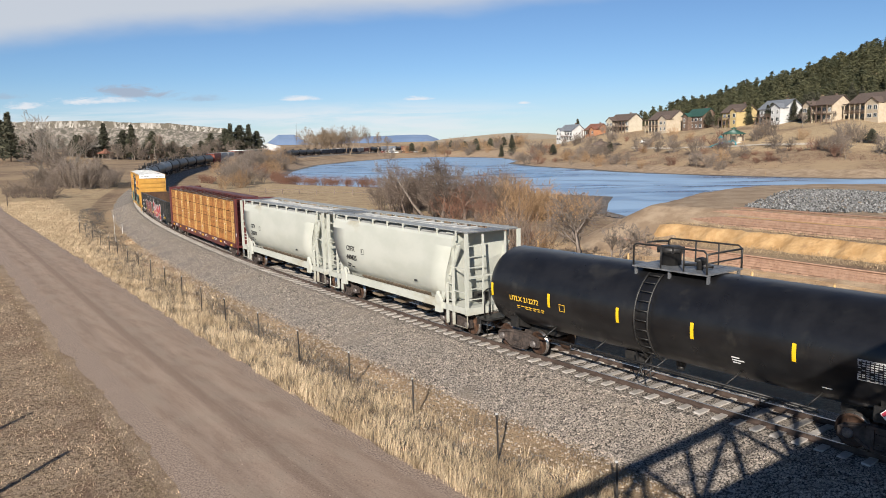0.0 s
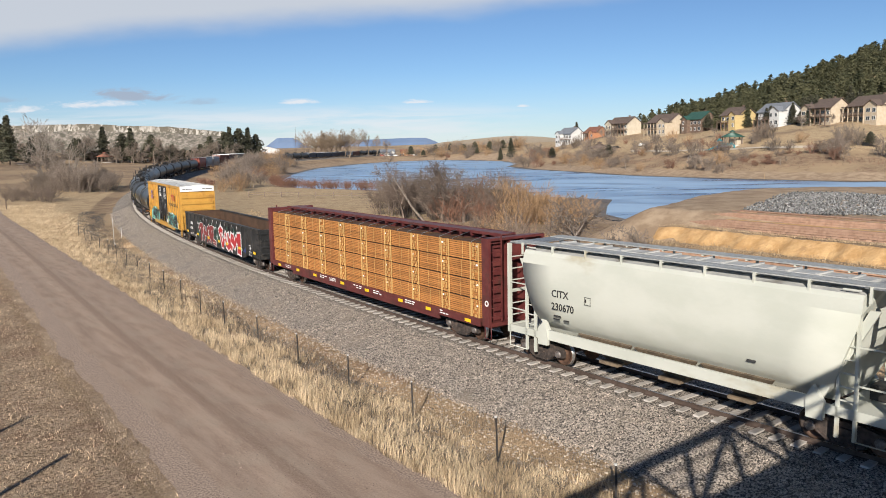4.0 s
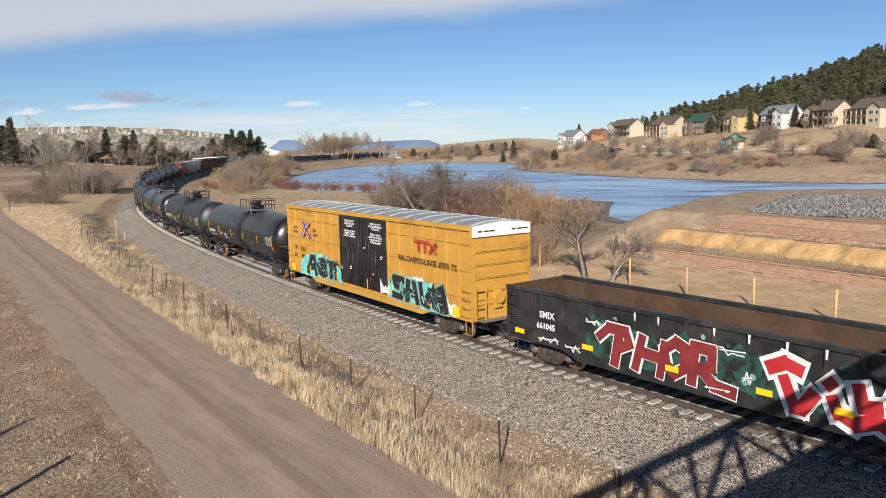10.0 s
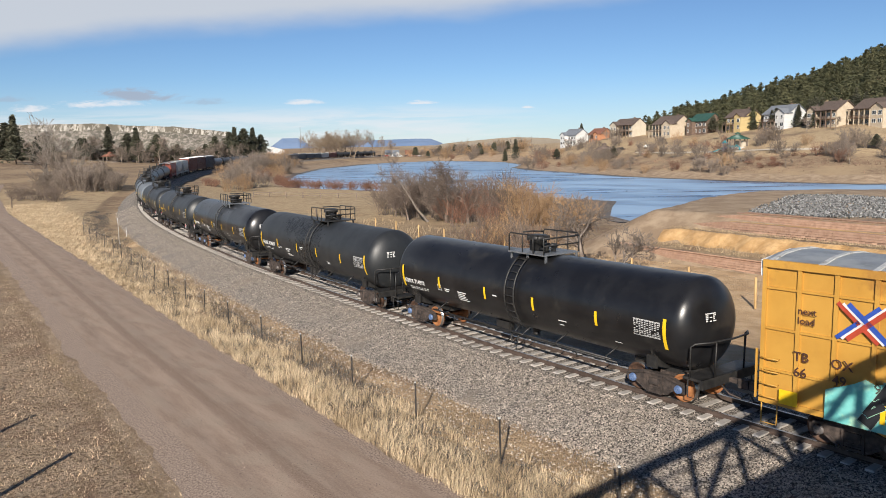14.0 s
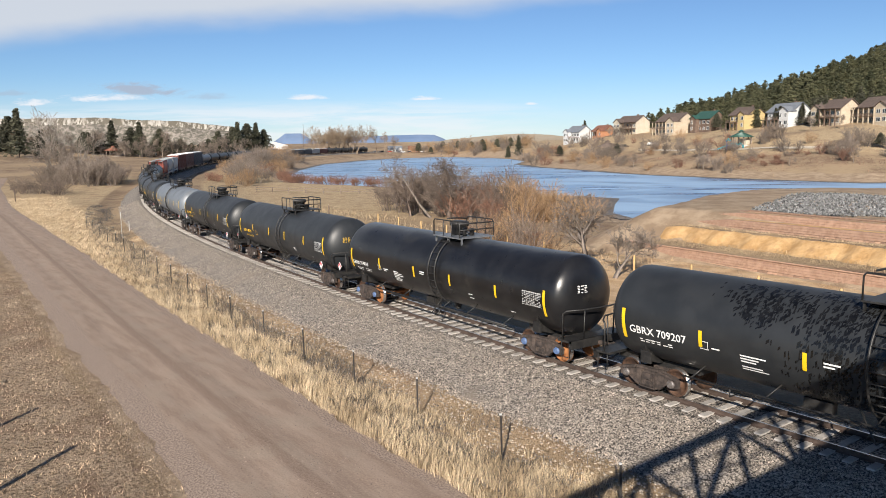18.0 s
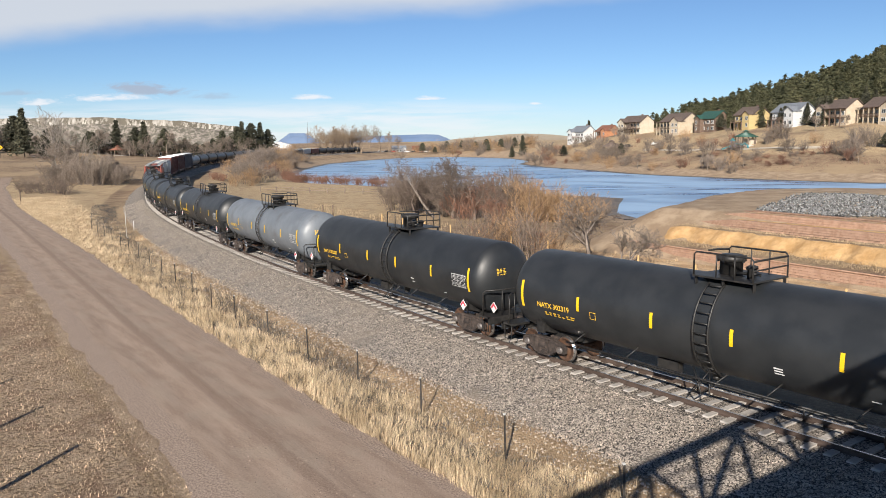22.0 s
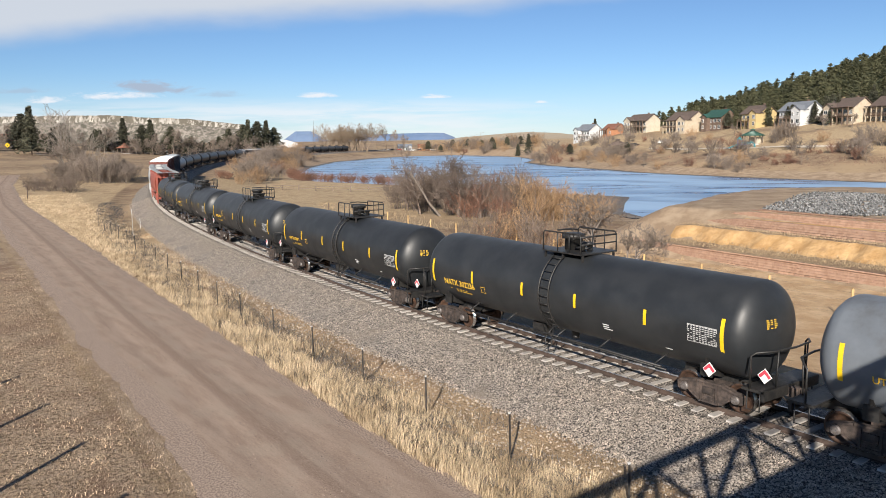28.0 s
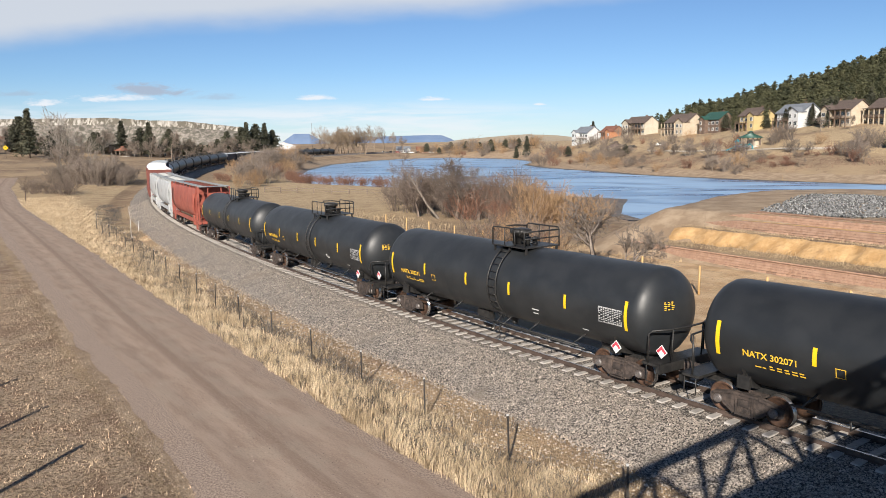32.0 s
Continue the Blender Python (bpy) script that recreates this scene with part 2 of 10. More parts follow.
def mesh_of(fill, name, mt):
    bm = bmesh.new()
    fill(bm)
    me = bpy.data.meshes.new(name)
    bm.to_mesh(me)
    bm.free()
    for x in (mt if isinstance(mt, (list, tuple)) else (mt,)):
        me.materials.append(x)
    return me


# ---- materials ----
def mat(name, a, b, scale=3.0, rough=0.7, metal=0.0, bump=0.15, bscale=40.0, stain=None, sscale=0.5, sfrom=0.52, sto=0.7, vary=0.0,
        stretch=(1, 1, 1), rvar=0.12, island=0.0, lo=0.35, hi=0.65, detail=8.0, cscale=None, cmix=None):
    """Two colours mixed by grain, a third by large stains, relief by fine noise; coordinates are the object's own metres."""
    m = bpy.data.materials.new(name)
    m.use_nodes = True
    nt = m.node_tree
    nd, ln = nt.nodes, nt.links
    bs = nd["Principled BSDF"]
    tc = nd.new("ShaderNodeTexCoord")
    mp = nd.new("ShaderNodeMapping")
    mp.inputs["Scale"].default_value = stretch
    ln.new(tc.outputs["Object"], mp.inputs["Vector"])

    def noise_of(sc, det=detail, rg=0.6):
        n = nd.new("ShaderNodeTexNoise")
        n.inputs["Scale"].default_value, n.inputs["Detail"].default_value, n.inputs["Roughness"].default_value = sc, det, rg
        ln.new(mp.outputs[0], n.inputs["Vector"])
        return n.outputs["Fac"]

    def step(fac, lo_, hi_):
        r = nd.new("ShaderNodeMapRange")
        r.inputs["From Min"].default_value, r.inputs["From Max"].default_value = lo_, hi_
        r.interpolation_type = "SMOOTHSTEP"
        ln.new(fac, r.inputs["Value"])
        return r.outputs[0]

    def mix(fac, c1, c2, kind="MIX"):
        x = nd.new("ShaderNodeMix")
        x.data_type, x.blend_type = "RGBA", kind
        for sock, c in ((x.inputs["Factor"], fac), (x.inputs["A"], c1), (x.inputs["B"], c2)):
            if isinstance(c, (tuple, list)):
                sock.default_value = (*c, 1)
            elif isinstance(c, (int, float)):
                sock.default_value = c
            else:
                ln.new(c, sock)
        return x.outputs["Result"]

    col = mix(step(noise_of(scale), lo, hi), a, b)
    if cmix is not None:
        vo = nd.new("ShaderNodeTexVoronoi")
        vo.inputs["Scale"].default_value = cscale
        ln.new(mp.outputs[0], vo.inputs["Vector"])
        sep = nd.new("ShaderNodeSeparateColor")
        ln.new(vo.outputs["Color"], sep.inputs[0])
        col = mix(step(sep.outputs[0], 0.25, 0.95), col, cmix)
        col = mix(step(vo.outputs["Distance"], 0.75, 0.35), tuple(c * 0.35 for c in a), col)
    if stain is not None:
        col = mix(step(noise_of(sscale, 5.0, 0.65), sfrom, sto), col, stain)
    if vary:
        oi = nd.new("ShaderNodeObjectInfo")
        r = nd.new("ShaderNodeMapRange")
        r.inputs["To Min"].default_value, r.inputs["To Max"].default_value = 1 - vary, 1 + vary
        ln.new(oi.outputs["Random"], r.inputs["Value"])
        cmb = nd.new("ShaderNodeCombineColor")
        for i in range(3):
            ln.new(r.outputs[0], cmb.inputs[i])
        col = mix(1.0, col, cmb.outputs[0], "MULTIPLY")
    if island:
        ge = nd.new("ShaderNodeNewGeometry")
        r = nd.new("ShaderNodeMapRange")
        r.inputs["To Min"].default_value, r.inputs["To Max"].default_value = 1 - island, 1 + island
        ln.new(ge.outputs["Random Per Island"], r.inputs["Value"])
        cmb = nd.new("ShaderNodeCombineColor")
        for i in range(3):
            ln.new(r.outputs[0], cmb.inputs[i])
        col = mix(1.0, col, cmb.outputs[0], "MULTIPLY")
    ln.new(col, bs.inputs["Base Color"])
    rr = nd.new("ShaderNodeMapRange")
    rr.inputs["To Min"].default_value, rr.inputs["To Max"].default_value = max(0.03, rough - rvar), min(1.0, rough + rvar)
    ln.new(noise_of(scale * 1.7, 4.0), rr.inputs["Value"])
    ln.new(rr.outputs[0], bs.inputs["Roughness"])
    bs.inputs["Metallic"].default_value = metal
    if bump:
        bn = nd.new("ShaderNodeBump")
        bn.inputs["Strength"].default_value, bn.inputs["Distance"].default_value = bump, 0.02 if bscale > 8 else 0.12
        ln.new(noise_of(bscale, 6.0), bn.inputs["Height"])
        ln.new(bn.outputs[0], bs.inputs["Normal"])
    return m


# train paint
M_TANK_GLOSS = mat("gloss_black_tank_paint", (0.008, 0.008, 0.009), (0.014, 0.014, 0.015), 1.2, 0.30, bump=0.02, bscale=6, rvar=0.08, stain=(0.025, 0.024, 0.022), sscale=0.7, sfrom=0.55)
M_TANK_MATT = mat("dull_black_tank_paint", (0.016, 0.018, 0.020), (0.025, 0.027, 0.029), 0.9, 0.46, bump=0.03, bscale=6, rvar=0.1, stain=(0.03, 0.031, 0.032), sscale=0.4, sfrom=0.58, sto=0.8, vary=0.12)
M_TANK_GREY = mat("grey_tank_paint", (0.125, 0.14, 0.158), (0.16, 0.178, 0.197), 0.8, 0.45, bump=0.03, bscale=6, stain=(0.10, 0.102, 0.105), sscale=0.5)
M_BLACK = mat("black_painted_steel", (0.012, 0.012, 0.012), (0.03, 0.028, 0.026), 6, 0.5, bump=0.1)
M_SMUDGE = mat("black_oil_spill", (0.004, 0.004, 0.004), (0.01, 0.01, 0.01), 6, 0.25, bump=0.05)
M_TRUCK = mat("dusty_cast_steel", (0.03, 0.023, 0.02), (0.072, 0.054, 0.045), 5, 0.85, bump=0.4, stain=(0.11, 0.08, 0.064), sscale=2.5, vary=0.2)
M_WHEEL = mat("rusty_wheel_steel", (0.05, 0.03, 0.022), (0.12, 0.065, 0.04), 5, 0.6, metal=0.3, bump=0.2, vary=0.3)
M_RUSTRED = mat("fresh_rust", (0.25, 0.09, 0.03), (0.33, 0.14, 0.05), 5, 0.8, bump=0.2)
M_TREAD = mat("polished_tread", (0.35, 0.33, 0.31), (0.45, 0.43, 0.4), 6, 0.3, metal=0.9, bump=0.03)
M_BLUE = mat("blue_bearing_cap", (0.07, 0.12, 0.25), (0.12, 0.18, 0.32), 8, 0.5)
M_CAP = mat("dull_bearing_cap", (0.12, 0.10, 0.09), (0.22, 0.2, 0.19), 8, 0.5, metal=0.4)
M_YELLOW = mat("yellow_reflective_tape", (0.75, 0.47, 0.01), (0.8, 0.52, 0.02), 8, 0.35, bump=0.02)
M_WHITE_PAINT = mat("white_stencil_paint", (0.68, 0.68, 0.66), (0.78, 0.78, 0.76), 8, 0.6, bump=0.02)
M_PANEL_PAINT = mat("greyed_white_stencil_paint", (0.40, 0.40, 0.39), (0.50, 0.50, 0.49), 8, 0.6, bump=0.02)
M_YEL_PAINT = mat("yellow_stencil_paint", (0.72, 0.44, 0.03), (0.8, 0.5, 0.05), 8, 0.6, bump=0.02)
M_BLK_PAINT = mat("black_stencil_paint", (0.015, 0.015, 0.015), (0.03, 0.03, 0.03), 8, 0.6, bump=0.02)
M_GRATE = mat("galvanised_grating", (0.18, 0.19, 0.2), (0.3, 0.31, 0.32), 9, 0.5, metal=0.6, bump=0.5, bscale=60)
M_PLACARD = mat("red_placard", (0.5, 0.05, 0.08), (0.6, 0.08, 0.11), 8, 0.4)
M_SILVER = mat("bare_pale_metal", (0.5, 0.5, 0.48), (0.62, 0.62, 0.6), 6, 0.45, metal=0.3, stain=(0.2, 0.17, 0.14), sscale=3)
M_HOPPER = mat("aged_white_hopper_paint", (0.43, 0.445, 0.39), (0.495, 0.505, 0.45), 0.7, 0.55, bump=0.04, bscale=5, stain=(0.37, 0.34, 0.255), sscale=0.45, stretch=(0.5, 1, 1.0), sfrom=0.55)
M_HOPPER_ROOF = mat("grey_hopper_roof", (0.33, 0.34, 0.33), (0.45, 0.45, 0.43), 2, 0.6, bump=0.1, stain=(0.22, 0.21, 0.19), sscale=0.9)
M_WALK = mat("pale_grating", (0.30, 0.31, 0.30), (0.44, 0.45, 0.43), 9, 0.6, metal=0.3, bump=0.5, bscale=60)
M_DIRT = mat("road_dirt_on_paint", (0.12, 0.09, 0.06), (0.2, 0.15, 0.1), 4, 0.9)
M_MAROON = mat("dark_maroon_flatcar_paint", (0.085, 0.018, 0.018), (0.12, 0.03, 0.027), 2, 0.5, bump=0.06, stain=(0.06, 0.025, 0.02), sscale=1.2)
M_LUMBER = mat("fresh_sawn_lumber", (0.32, 0.128, 0.033), (0.48, 0.212, 0.06), 1.6, 0.75, bump=0.25, bscale=14, stretch=(0.6, 8, 9), vary=0.20, island=0.16)
M_STRAP = mat("pale_lumber_ends", (0.46, 0.27, 0.09), (0.56, 0.355, 0.135), 8, 0.7, vary=0.1)
# near-black brown: shade in the gaps put into colour, also on the spacers
M_LUMGAP = mat("dark_gap_between_boards", (0.045, 0.02, 0.008), (0.08, 0.036, 0.014), 3, 0.9)
M_TAG = mat("paper_tag", (0.8, 0.8, 0.78), (0.84, 0.84, 0.82), 9, 0.7)
M_GON = mat("weathered_black_gondola_paint", (0.012, 0.013, 0.014), (0.03, 0.03, 0.03), 1.4, 0.5, bump=0.08, bscale=9, stain=(0.05, 0.045, 0.04), sscale=1.3)
M_GON_IN = mat("rusted_gondola_inside", (0.05, 0.027, 0.015), (0.085, 0.046, 0.026), 1.2, 0.85, bump=0.2, stain=(0.052, 0.026, 0.014), sscale=0.6)
M_BOX = mat("golden_yellow_boxcar_paint", (0.43, 0.225, 0.038), (0.49, 0.265, 0.048), 0.9, 0.5, bump=0.04, bscale=6, stain=(0.34, 0.17, 0.035), sscale=0.7, sfrom=0.56)
M_BOX_DOOR = mat("black_plug_door_paint", (0.012, 0.012, 0.014), (0.024, 0.024, 0.026), 1.5, 0.4, bump=0.06, bscale=9)
M_BOX_ROOF = mat("galvanised_boxcar_roof", (0.23, 0.25, 0.27), (0.33, 0.35, 0.36), 1.3, 0.45, metal=0.35, bump=0.1, stain=(0.17, 0.18, 0.19), sscale=0.8)
M_WHITE = mat("white_end_paint", (0.72, 0.72, 0.70), (0.78, 0.78, 0.76), 2, 0.5, stain=(0.6, 0.57, 0.5), sscale=1.0)
M_CYAN = mat("cyan_spray_paint", (0.10, 0.42, 0.40), (0.19, 0.54, 0.50), 2.5, 0.55, bump=0.02, stain=(0.5, 0.7, 0.45), sscale=1.1)
M_SPRAY_BLACK = mat("black_spray_paint", (0.01, 0.011, 0.013), (0.02, 0.022, 0.026), 2.5, 0.5, bump=0.02)
M_SPRAY_RED = mat("red_spray_paint", (0.36, 0.018, 0.024), (0.44, 0.03, 0.036), 2, 0.5, bump=0.02)
M_SPRAY_WINE = mat("dark_red_spray_paint", (0.15, 0.018, 0.02), (0.21, 0.03, 0.03), 2, 0.5, bump=0.02)
M_SPRAY_GREEN = mat("green_spray_paint", (0.012, 0.04, 0.03), (0.03, 0.09, 0.068), 3, 0.5, bump=0.02, stain=(0.014, 0.016, 0.016), sscale=1.2, sfrom=0.5, sto=0.56)
M_SPRAY_MINT = mat("pale_green_spray_paint", (0.12, 0.22, 0.18), (0.25, 0.36, 0.31), 3, 0.5, bump=0.02)
M_SPRAY_WHITE = mat("white_spray_paint", (0.55, 0.54, 0.54), (0.68, 0.66, 0.66), 3, 0.55, bump=0.02)
M_SPRAY_BLUE = mat("blue_spray_paint", (0.02, 0.04, 0.16), (0.04, 0.07, 0.22), 3, 0.5, bump=0.02)
M_LOGO_RED = mat("red_lettering_paint", (0.34, 0.045, 0.02), (0.42, 0.06, 0.03), 3, 0.5, bump=0.02)
M_BROWN_PAINT = mat("dark_brown_stencil_paint", (0.05, 0.02, 0.012), (0.08, 0.032, 0.02), 8, 0.6, bump=0.02)
M_LOGO_BLUE = mat("blue_emblem_paint", (0.02, 0.06, 0.3), (0.03, 0.08, 0.36), 3, 0.5, bump=0.02)
M_ORANGE = mat("faded_orange_red_hopper_paint", (0.25, 0.06, 0.042), (0.33, 0.092, 0.062), 0.9, 0.6, bump=0.06, stain=(0.17, 0.05, 0.036), sscale=0.6)
M_GREYHOP = mat("grey_hopper_paint", (0.36, 0.37, 0.37), (0.44, 0.45, 0.45), 0.9, 0.55, bump=0.04, stain=(0.27, 0.26, 0.25), sscale=0.6)
M_RUSTBOX = mat("brown_red_boxcar_paint", (0.13, 0.035, 0.025), (0.19, 0.055, 0.04), 0.9, 0.6, bump=0.06, stain=(0.09, 0.03, 0.02), sscale=0.6)
M_DARKBOX = mat("dark_blue_boxcar_paint", (0.03, 0.035, 0.05), (0.05, 0.055, 0.075), 0.9, 0.55, bump=0.06)


# ---- the lie of the land ----
LAKE_Z = -3.0
LAKE = ((-39, 223), (-16, 203), (5, 185), (22, 165), (35.4, 150.5), (31, 136), (26.8, 119.4), (27.9, 109.8), (38, 108), (60, 125), (90, 146), (125, 160), (190, 168), (200, 196),
        (135, 190), (110, 195), (90, 223), (78, 245), (68, 268), (58, 315), (48, 353), (43.5, 405), (57, 470), (54, 550), (38, 610), (6, 655), (-30, 615), (-47.6, 556), (-65, 450), (-62, 350), (-54, 279))
FLAT = ((22.5, 77), (27, 83), (34, 94), (44, 104), (55, 106), (78, 96), (95, 55), (75, 10), (45, 0), (50, 30), (33, 63), (27, 72))   # the gravel flat
SLOPE_FOOT = LAKE[:18] + ((68, 268), (58, 315), (50, 365), (38, 392), (30, 440), (30, 505), (22, 600), (1.6, 640), (-30, 610)) + LAKE[-4:]
RIPRAP = ((26.9, 66.8), (32.9, 65), (38.2, 63), (50, 52), (75, 40), (80, 70), (66, 84), (51.5, 85), (49.2, 91.3), (44.5, 92.9))
WALL_O, WALL_N, WALL_P = (26.2, 59.2), (0.861, 0.509), (0.509, -0.861)   # the lower retaining wall: a point, the way in, the way along


def smooth(v, a, b):
    t = np.clip((v - a) / (b - a), 0, 1)
    return t * t * (3 - 2 * t)


def lake_dist(x, y, pts=LAKE):
    """Distance to the lake's edge, negative in the water."""
    x, y = np.asarray(x, float), np.asarray(y, float)
    d2 = np.full(x.shape, 1e12)
    inside = np.zeros(x.shape, bool)
    for (x0, y0), (x1, y1) in zip(pts, pts[1:] + pts[:1]):
        ex, ey = x1 - x0, y1 - y0
        t = np.clip(((x - x0) * ex + (y - y0) * ey) / (ex * ex + ey * ey), 0, 1)
        d2 = np.minimum(d2, (x - x0 - t * ex) ** 2 + (y - y0 - t * ey) ** 2)
        cross = ((y0 > y) != (y1 > y)) & (x < (x1 - x0) * (y - y0) / (y1 - y0 + 1e-12) + x0)
        inside ^= cross
    return np.where(inside, -1, 1) * np.sqrt(d2)


def waves(x, y, sc, seed):
    """Cheap smooth unevenness between -1 and 1."""
    r = random.Random(seed)
    out = 0
    for k in range(5):
        a, f, ph = r.uniform(0, math.tau), (1.0, 1.7, 2.6, 4.1, 6.3)[k] / sc, r.uniform(0, 9)
        out = out + np.sin((x * math.cos(a) + y * math.sin(a)) * f * math.tau + ph + 1.3 * np.sin((x * math.sin(a) - y * math.cos(a)) * f * 2.1 + ph)) / (1.6 ** k)
    return out / 2.3


def ground_z(x, y):
    x, y = np.asarray(x, float), np.asarray(y, float)
    s, d = to_line(x, y)
    line = np.interp(s, LINE_S, LINE_Z)
    r = np.hypot(x, y)
    L = lake_dist(x, y)
    # along the railway: level on the road side, falling towards the lake
    left = line - 1.0 - 0.18 * smooth(d, 4.0, 5.5) * (1 - smooth(d, 6.0, 8.0)) + 8.2 * smooth(d, 18, 190) * smooth(s, 170, 330)
    right = line - 1.0 - 1.4 * smooth(-d, 5, 22) * (1 - 0.6 * smooth(s, 200, 420))
    z = np.where(d > 0, left, right)
    # the slope with the houses, beyond the lake
    east = smooth(x + 0.12 * y, 75, 110) * smooth(y, 150, 200) * (L > 0)
    slope = np.interp(lake_dist(x, y, SLOPE_FOOT), (0, 8, 14, 30, 65, 95, 130, 400), (-3.0, -1.6, -0.8, 2.4, 10.6, 13.4, 15.5, 24.0))
    slope = slope + 2.2 * smooth(y, 370, 450) * smooth(L, 30, 65)
    slope = slope - np.maximum(slope - 3.0, 0) * 0.8 * smooth(y, 475, 620)
    z = z * (1 - east) + slope * east
    # shores
    bank = smooth(L, 0, 14)
    z = np.where(L > 0, LAKE_Z - 0.02 + (z - LAKE_Z) * bank, LAKE_Z - 0.02 - np.minimum(1.5, -L * 0.12))
    z = z + np.where(L > 1, 0.22 * waves(x, y, 26, 3) * smooth(np.abs(d), 25, 60) * bank, 0)
    # wooded hill to the east
    z = z + 57 * np.exp(-(((x - 375) / 135) ** 2 + ((y - 430) / 150) ** 2) / 1.15) * smooth(L, 60, 140)
    # the plain rises far off
    far = smooth(r, 650, 3200)
    z = z + far * (5 + 5 * waves(x, y, 1800, 8)) * smooth(x, -900, 200) + far * 3
    z = z + smooth(r, 700, 1500) * smooth(x / np.maximum(y, 1), 0.06, 0.16) * 3
    return z


# ---- ground materials ----
def zone_mat():
    """Dormant grass, bare orange dirt and pale beach, mixed by where each lies and broken up by noise."""
    m = bpy.data.materials.new("ground")
    m.use_nodes = True
    nt = m.node_tree
    nd, ln = nt.nodes, nt.links
    bs = nd["Principled BSDF"]
    bs.inputs["Roughness"].default_value = 0.95
    bs.inputs["Specular IOR Level"].default_value = 0.15
    tc = nd.new("ShaderNodeTexCoord")
    at = nd.new("ShaderNodeAttribute")
    at.attribute_name = "zone"
    sp = nd.new("ShaderNodeSeparateColor")
    ln.new(at.outputs["Color"], sp.inputs[0])

    def nz(sc, det=9.0, rg=0.62, dist=0.0):
        n = nd.new("ShaderNodeTexNoise")
        n.inputs["Scale"].default_value, n.inputs["Detail"].default_value, n.inputs["Roughness"].default_value = sc, det, rg
        n.inputs["Distortion"].default_value = dist
        ln.new(tc.outputs["Object"], n.inputs["Vector"])
        return n.outputs["Fac"]

    def rng(v, a, b, c=0.0, d=1.0):
        r = nd.new("ShaderNodeMapRange")
        r.interpolation_type = "SMOOTHSTEP"
        for i, x in zip(("From Min", "From Max", "To Min", "To Max"), (a, b, c, d)):
            r.inputs[i].default_value = x
        ln.new(v, r.inputs["Value"])
        return r.outputs[0]

    def mx(f, a, b):
        x = nd.new("ShaderNodeMix")
        x.data_type = "RGBA"
        for so, c in ((x.inputs["Factor"], f), (x.inputs["A"], a), (x.inputs["B"], b)):
            if isinstance(c, tuple):
                so.default_value = (*c, 1)
            elif isinstance(c, float):
                so.default_value = c
            else:
                ln.new(c, so)
        return x.outputs["Result"]

    def add(a, b, k):
        q = nd.new("ShaderNodeMath")
        q.operation = "MULTIPLY_ADD"
        q.inputs[1].default_value = k
        ln.new(b, q.inputs[0])
        ln.new(a, q.inputs[2])
        return q.outputs[0]

    big, mid, fine = nz(0.035, 6), nz(0.45, 9, 0.65), nz(7.0, 8, 0.75)
    grass = mx(rng(fine, 0.35, 0.68), (0.19, 0.135, 0.088), (0.42, 0.315, 0.20))
    grass = mx(rng(mid, 0.45, 0.62, 0.0, 0.85), grass, (0.20, 0.13, 0.09))
    grass = mx(rng(big, 0.45, 0.6, 0.0, 0.7), grass, (0.42, 0.31, 0.19))
    dirt = mx(rng(mid, 0.36, 0.66), (0.50, 0.33, 0.185), (0.65, 0.475, 0.29))
    dirt = mx(rng(nz(1.6, 8, 0.7), 0.5, 0.7, 0.0, 0.5), dirt, (0.40, 0.285, 0.185))
    beach = mx(rng(mid, 0.38, 0.64), (0.29, 0.21, 0.14), (0.42, 0.32, 0.22))
    straw = mx(rng(fine, 0.34, 0.66), (0.30, 0.215, 0.125), (0.58, 0.45, 0.28))
    straw = mx(rng(nz(0.6, 8, 0.6), 0.47, 0.66, 0.0, 0.7), straw, (0.27, 0.18, 0.11))
    lawn = mx(rng(fine, 0.4, 0.6), (0.14, 0.097, 0.063), (0.49, 0.37, 0.25))
    lawn = mx(rng(nz(2.4, 8, 0.7), 0.46, 0.62, 0.0, 0.7), lawn, (0.43, 0.33, 0.235))
    lawn = mx(rng(nz(0.45, 8, 0.65), 0.47, 0.62, 0.0, 0.75), lawn, (0.20, 0.128, 0.086))
    col = mx(rng(add(sp.outputs[0], mid, 0.5), 0.6, 0.9), grass, dirt)
    col = mx(rng(add(sp.outputs[1], mid, 0.35), 0.55, 0.8), col, beach)
    col = mx(rng(add(sp.outputs[2], mid, 0.3), 0.5, 0.8), col, lawn)
    col = mx(rng(add(at.outputs["Alpha"], mid, 0.4), 0.6, 0.8), col, straw)
    ln.new(col, bs.inputs["Base Color"])
    bp = nd.new("ShaderNodeBump")
    bp.inputs["Strength"].default_value, bp.inputs["Distance"].default_value = 0.9, 0.14
    ln.new(fine, bp.inputs["Height"])
    ln.new(bp.outputs[0], bs.inputs["Normal"])
    return m


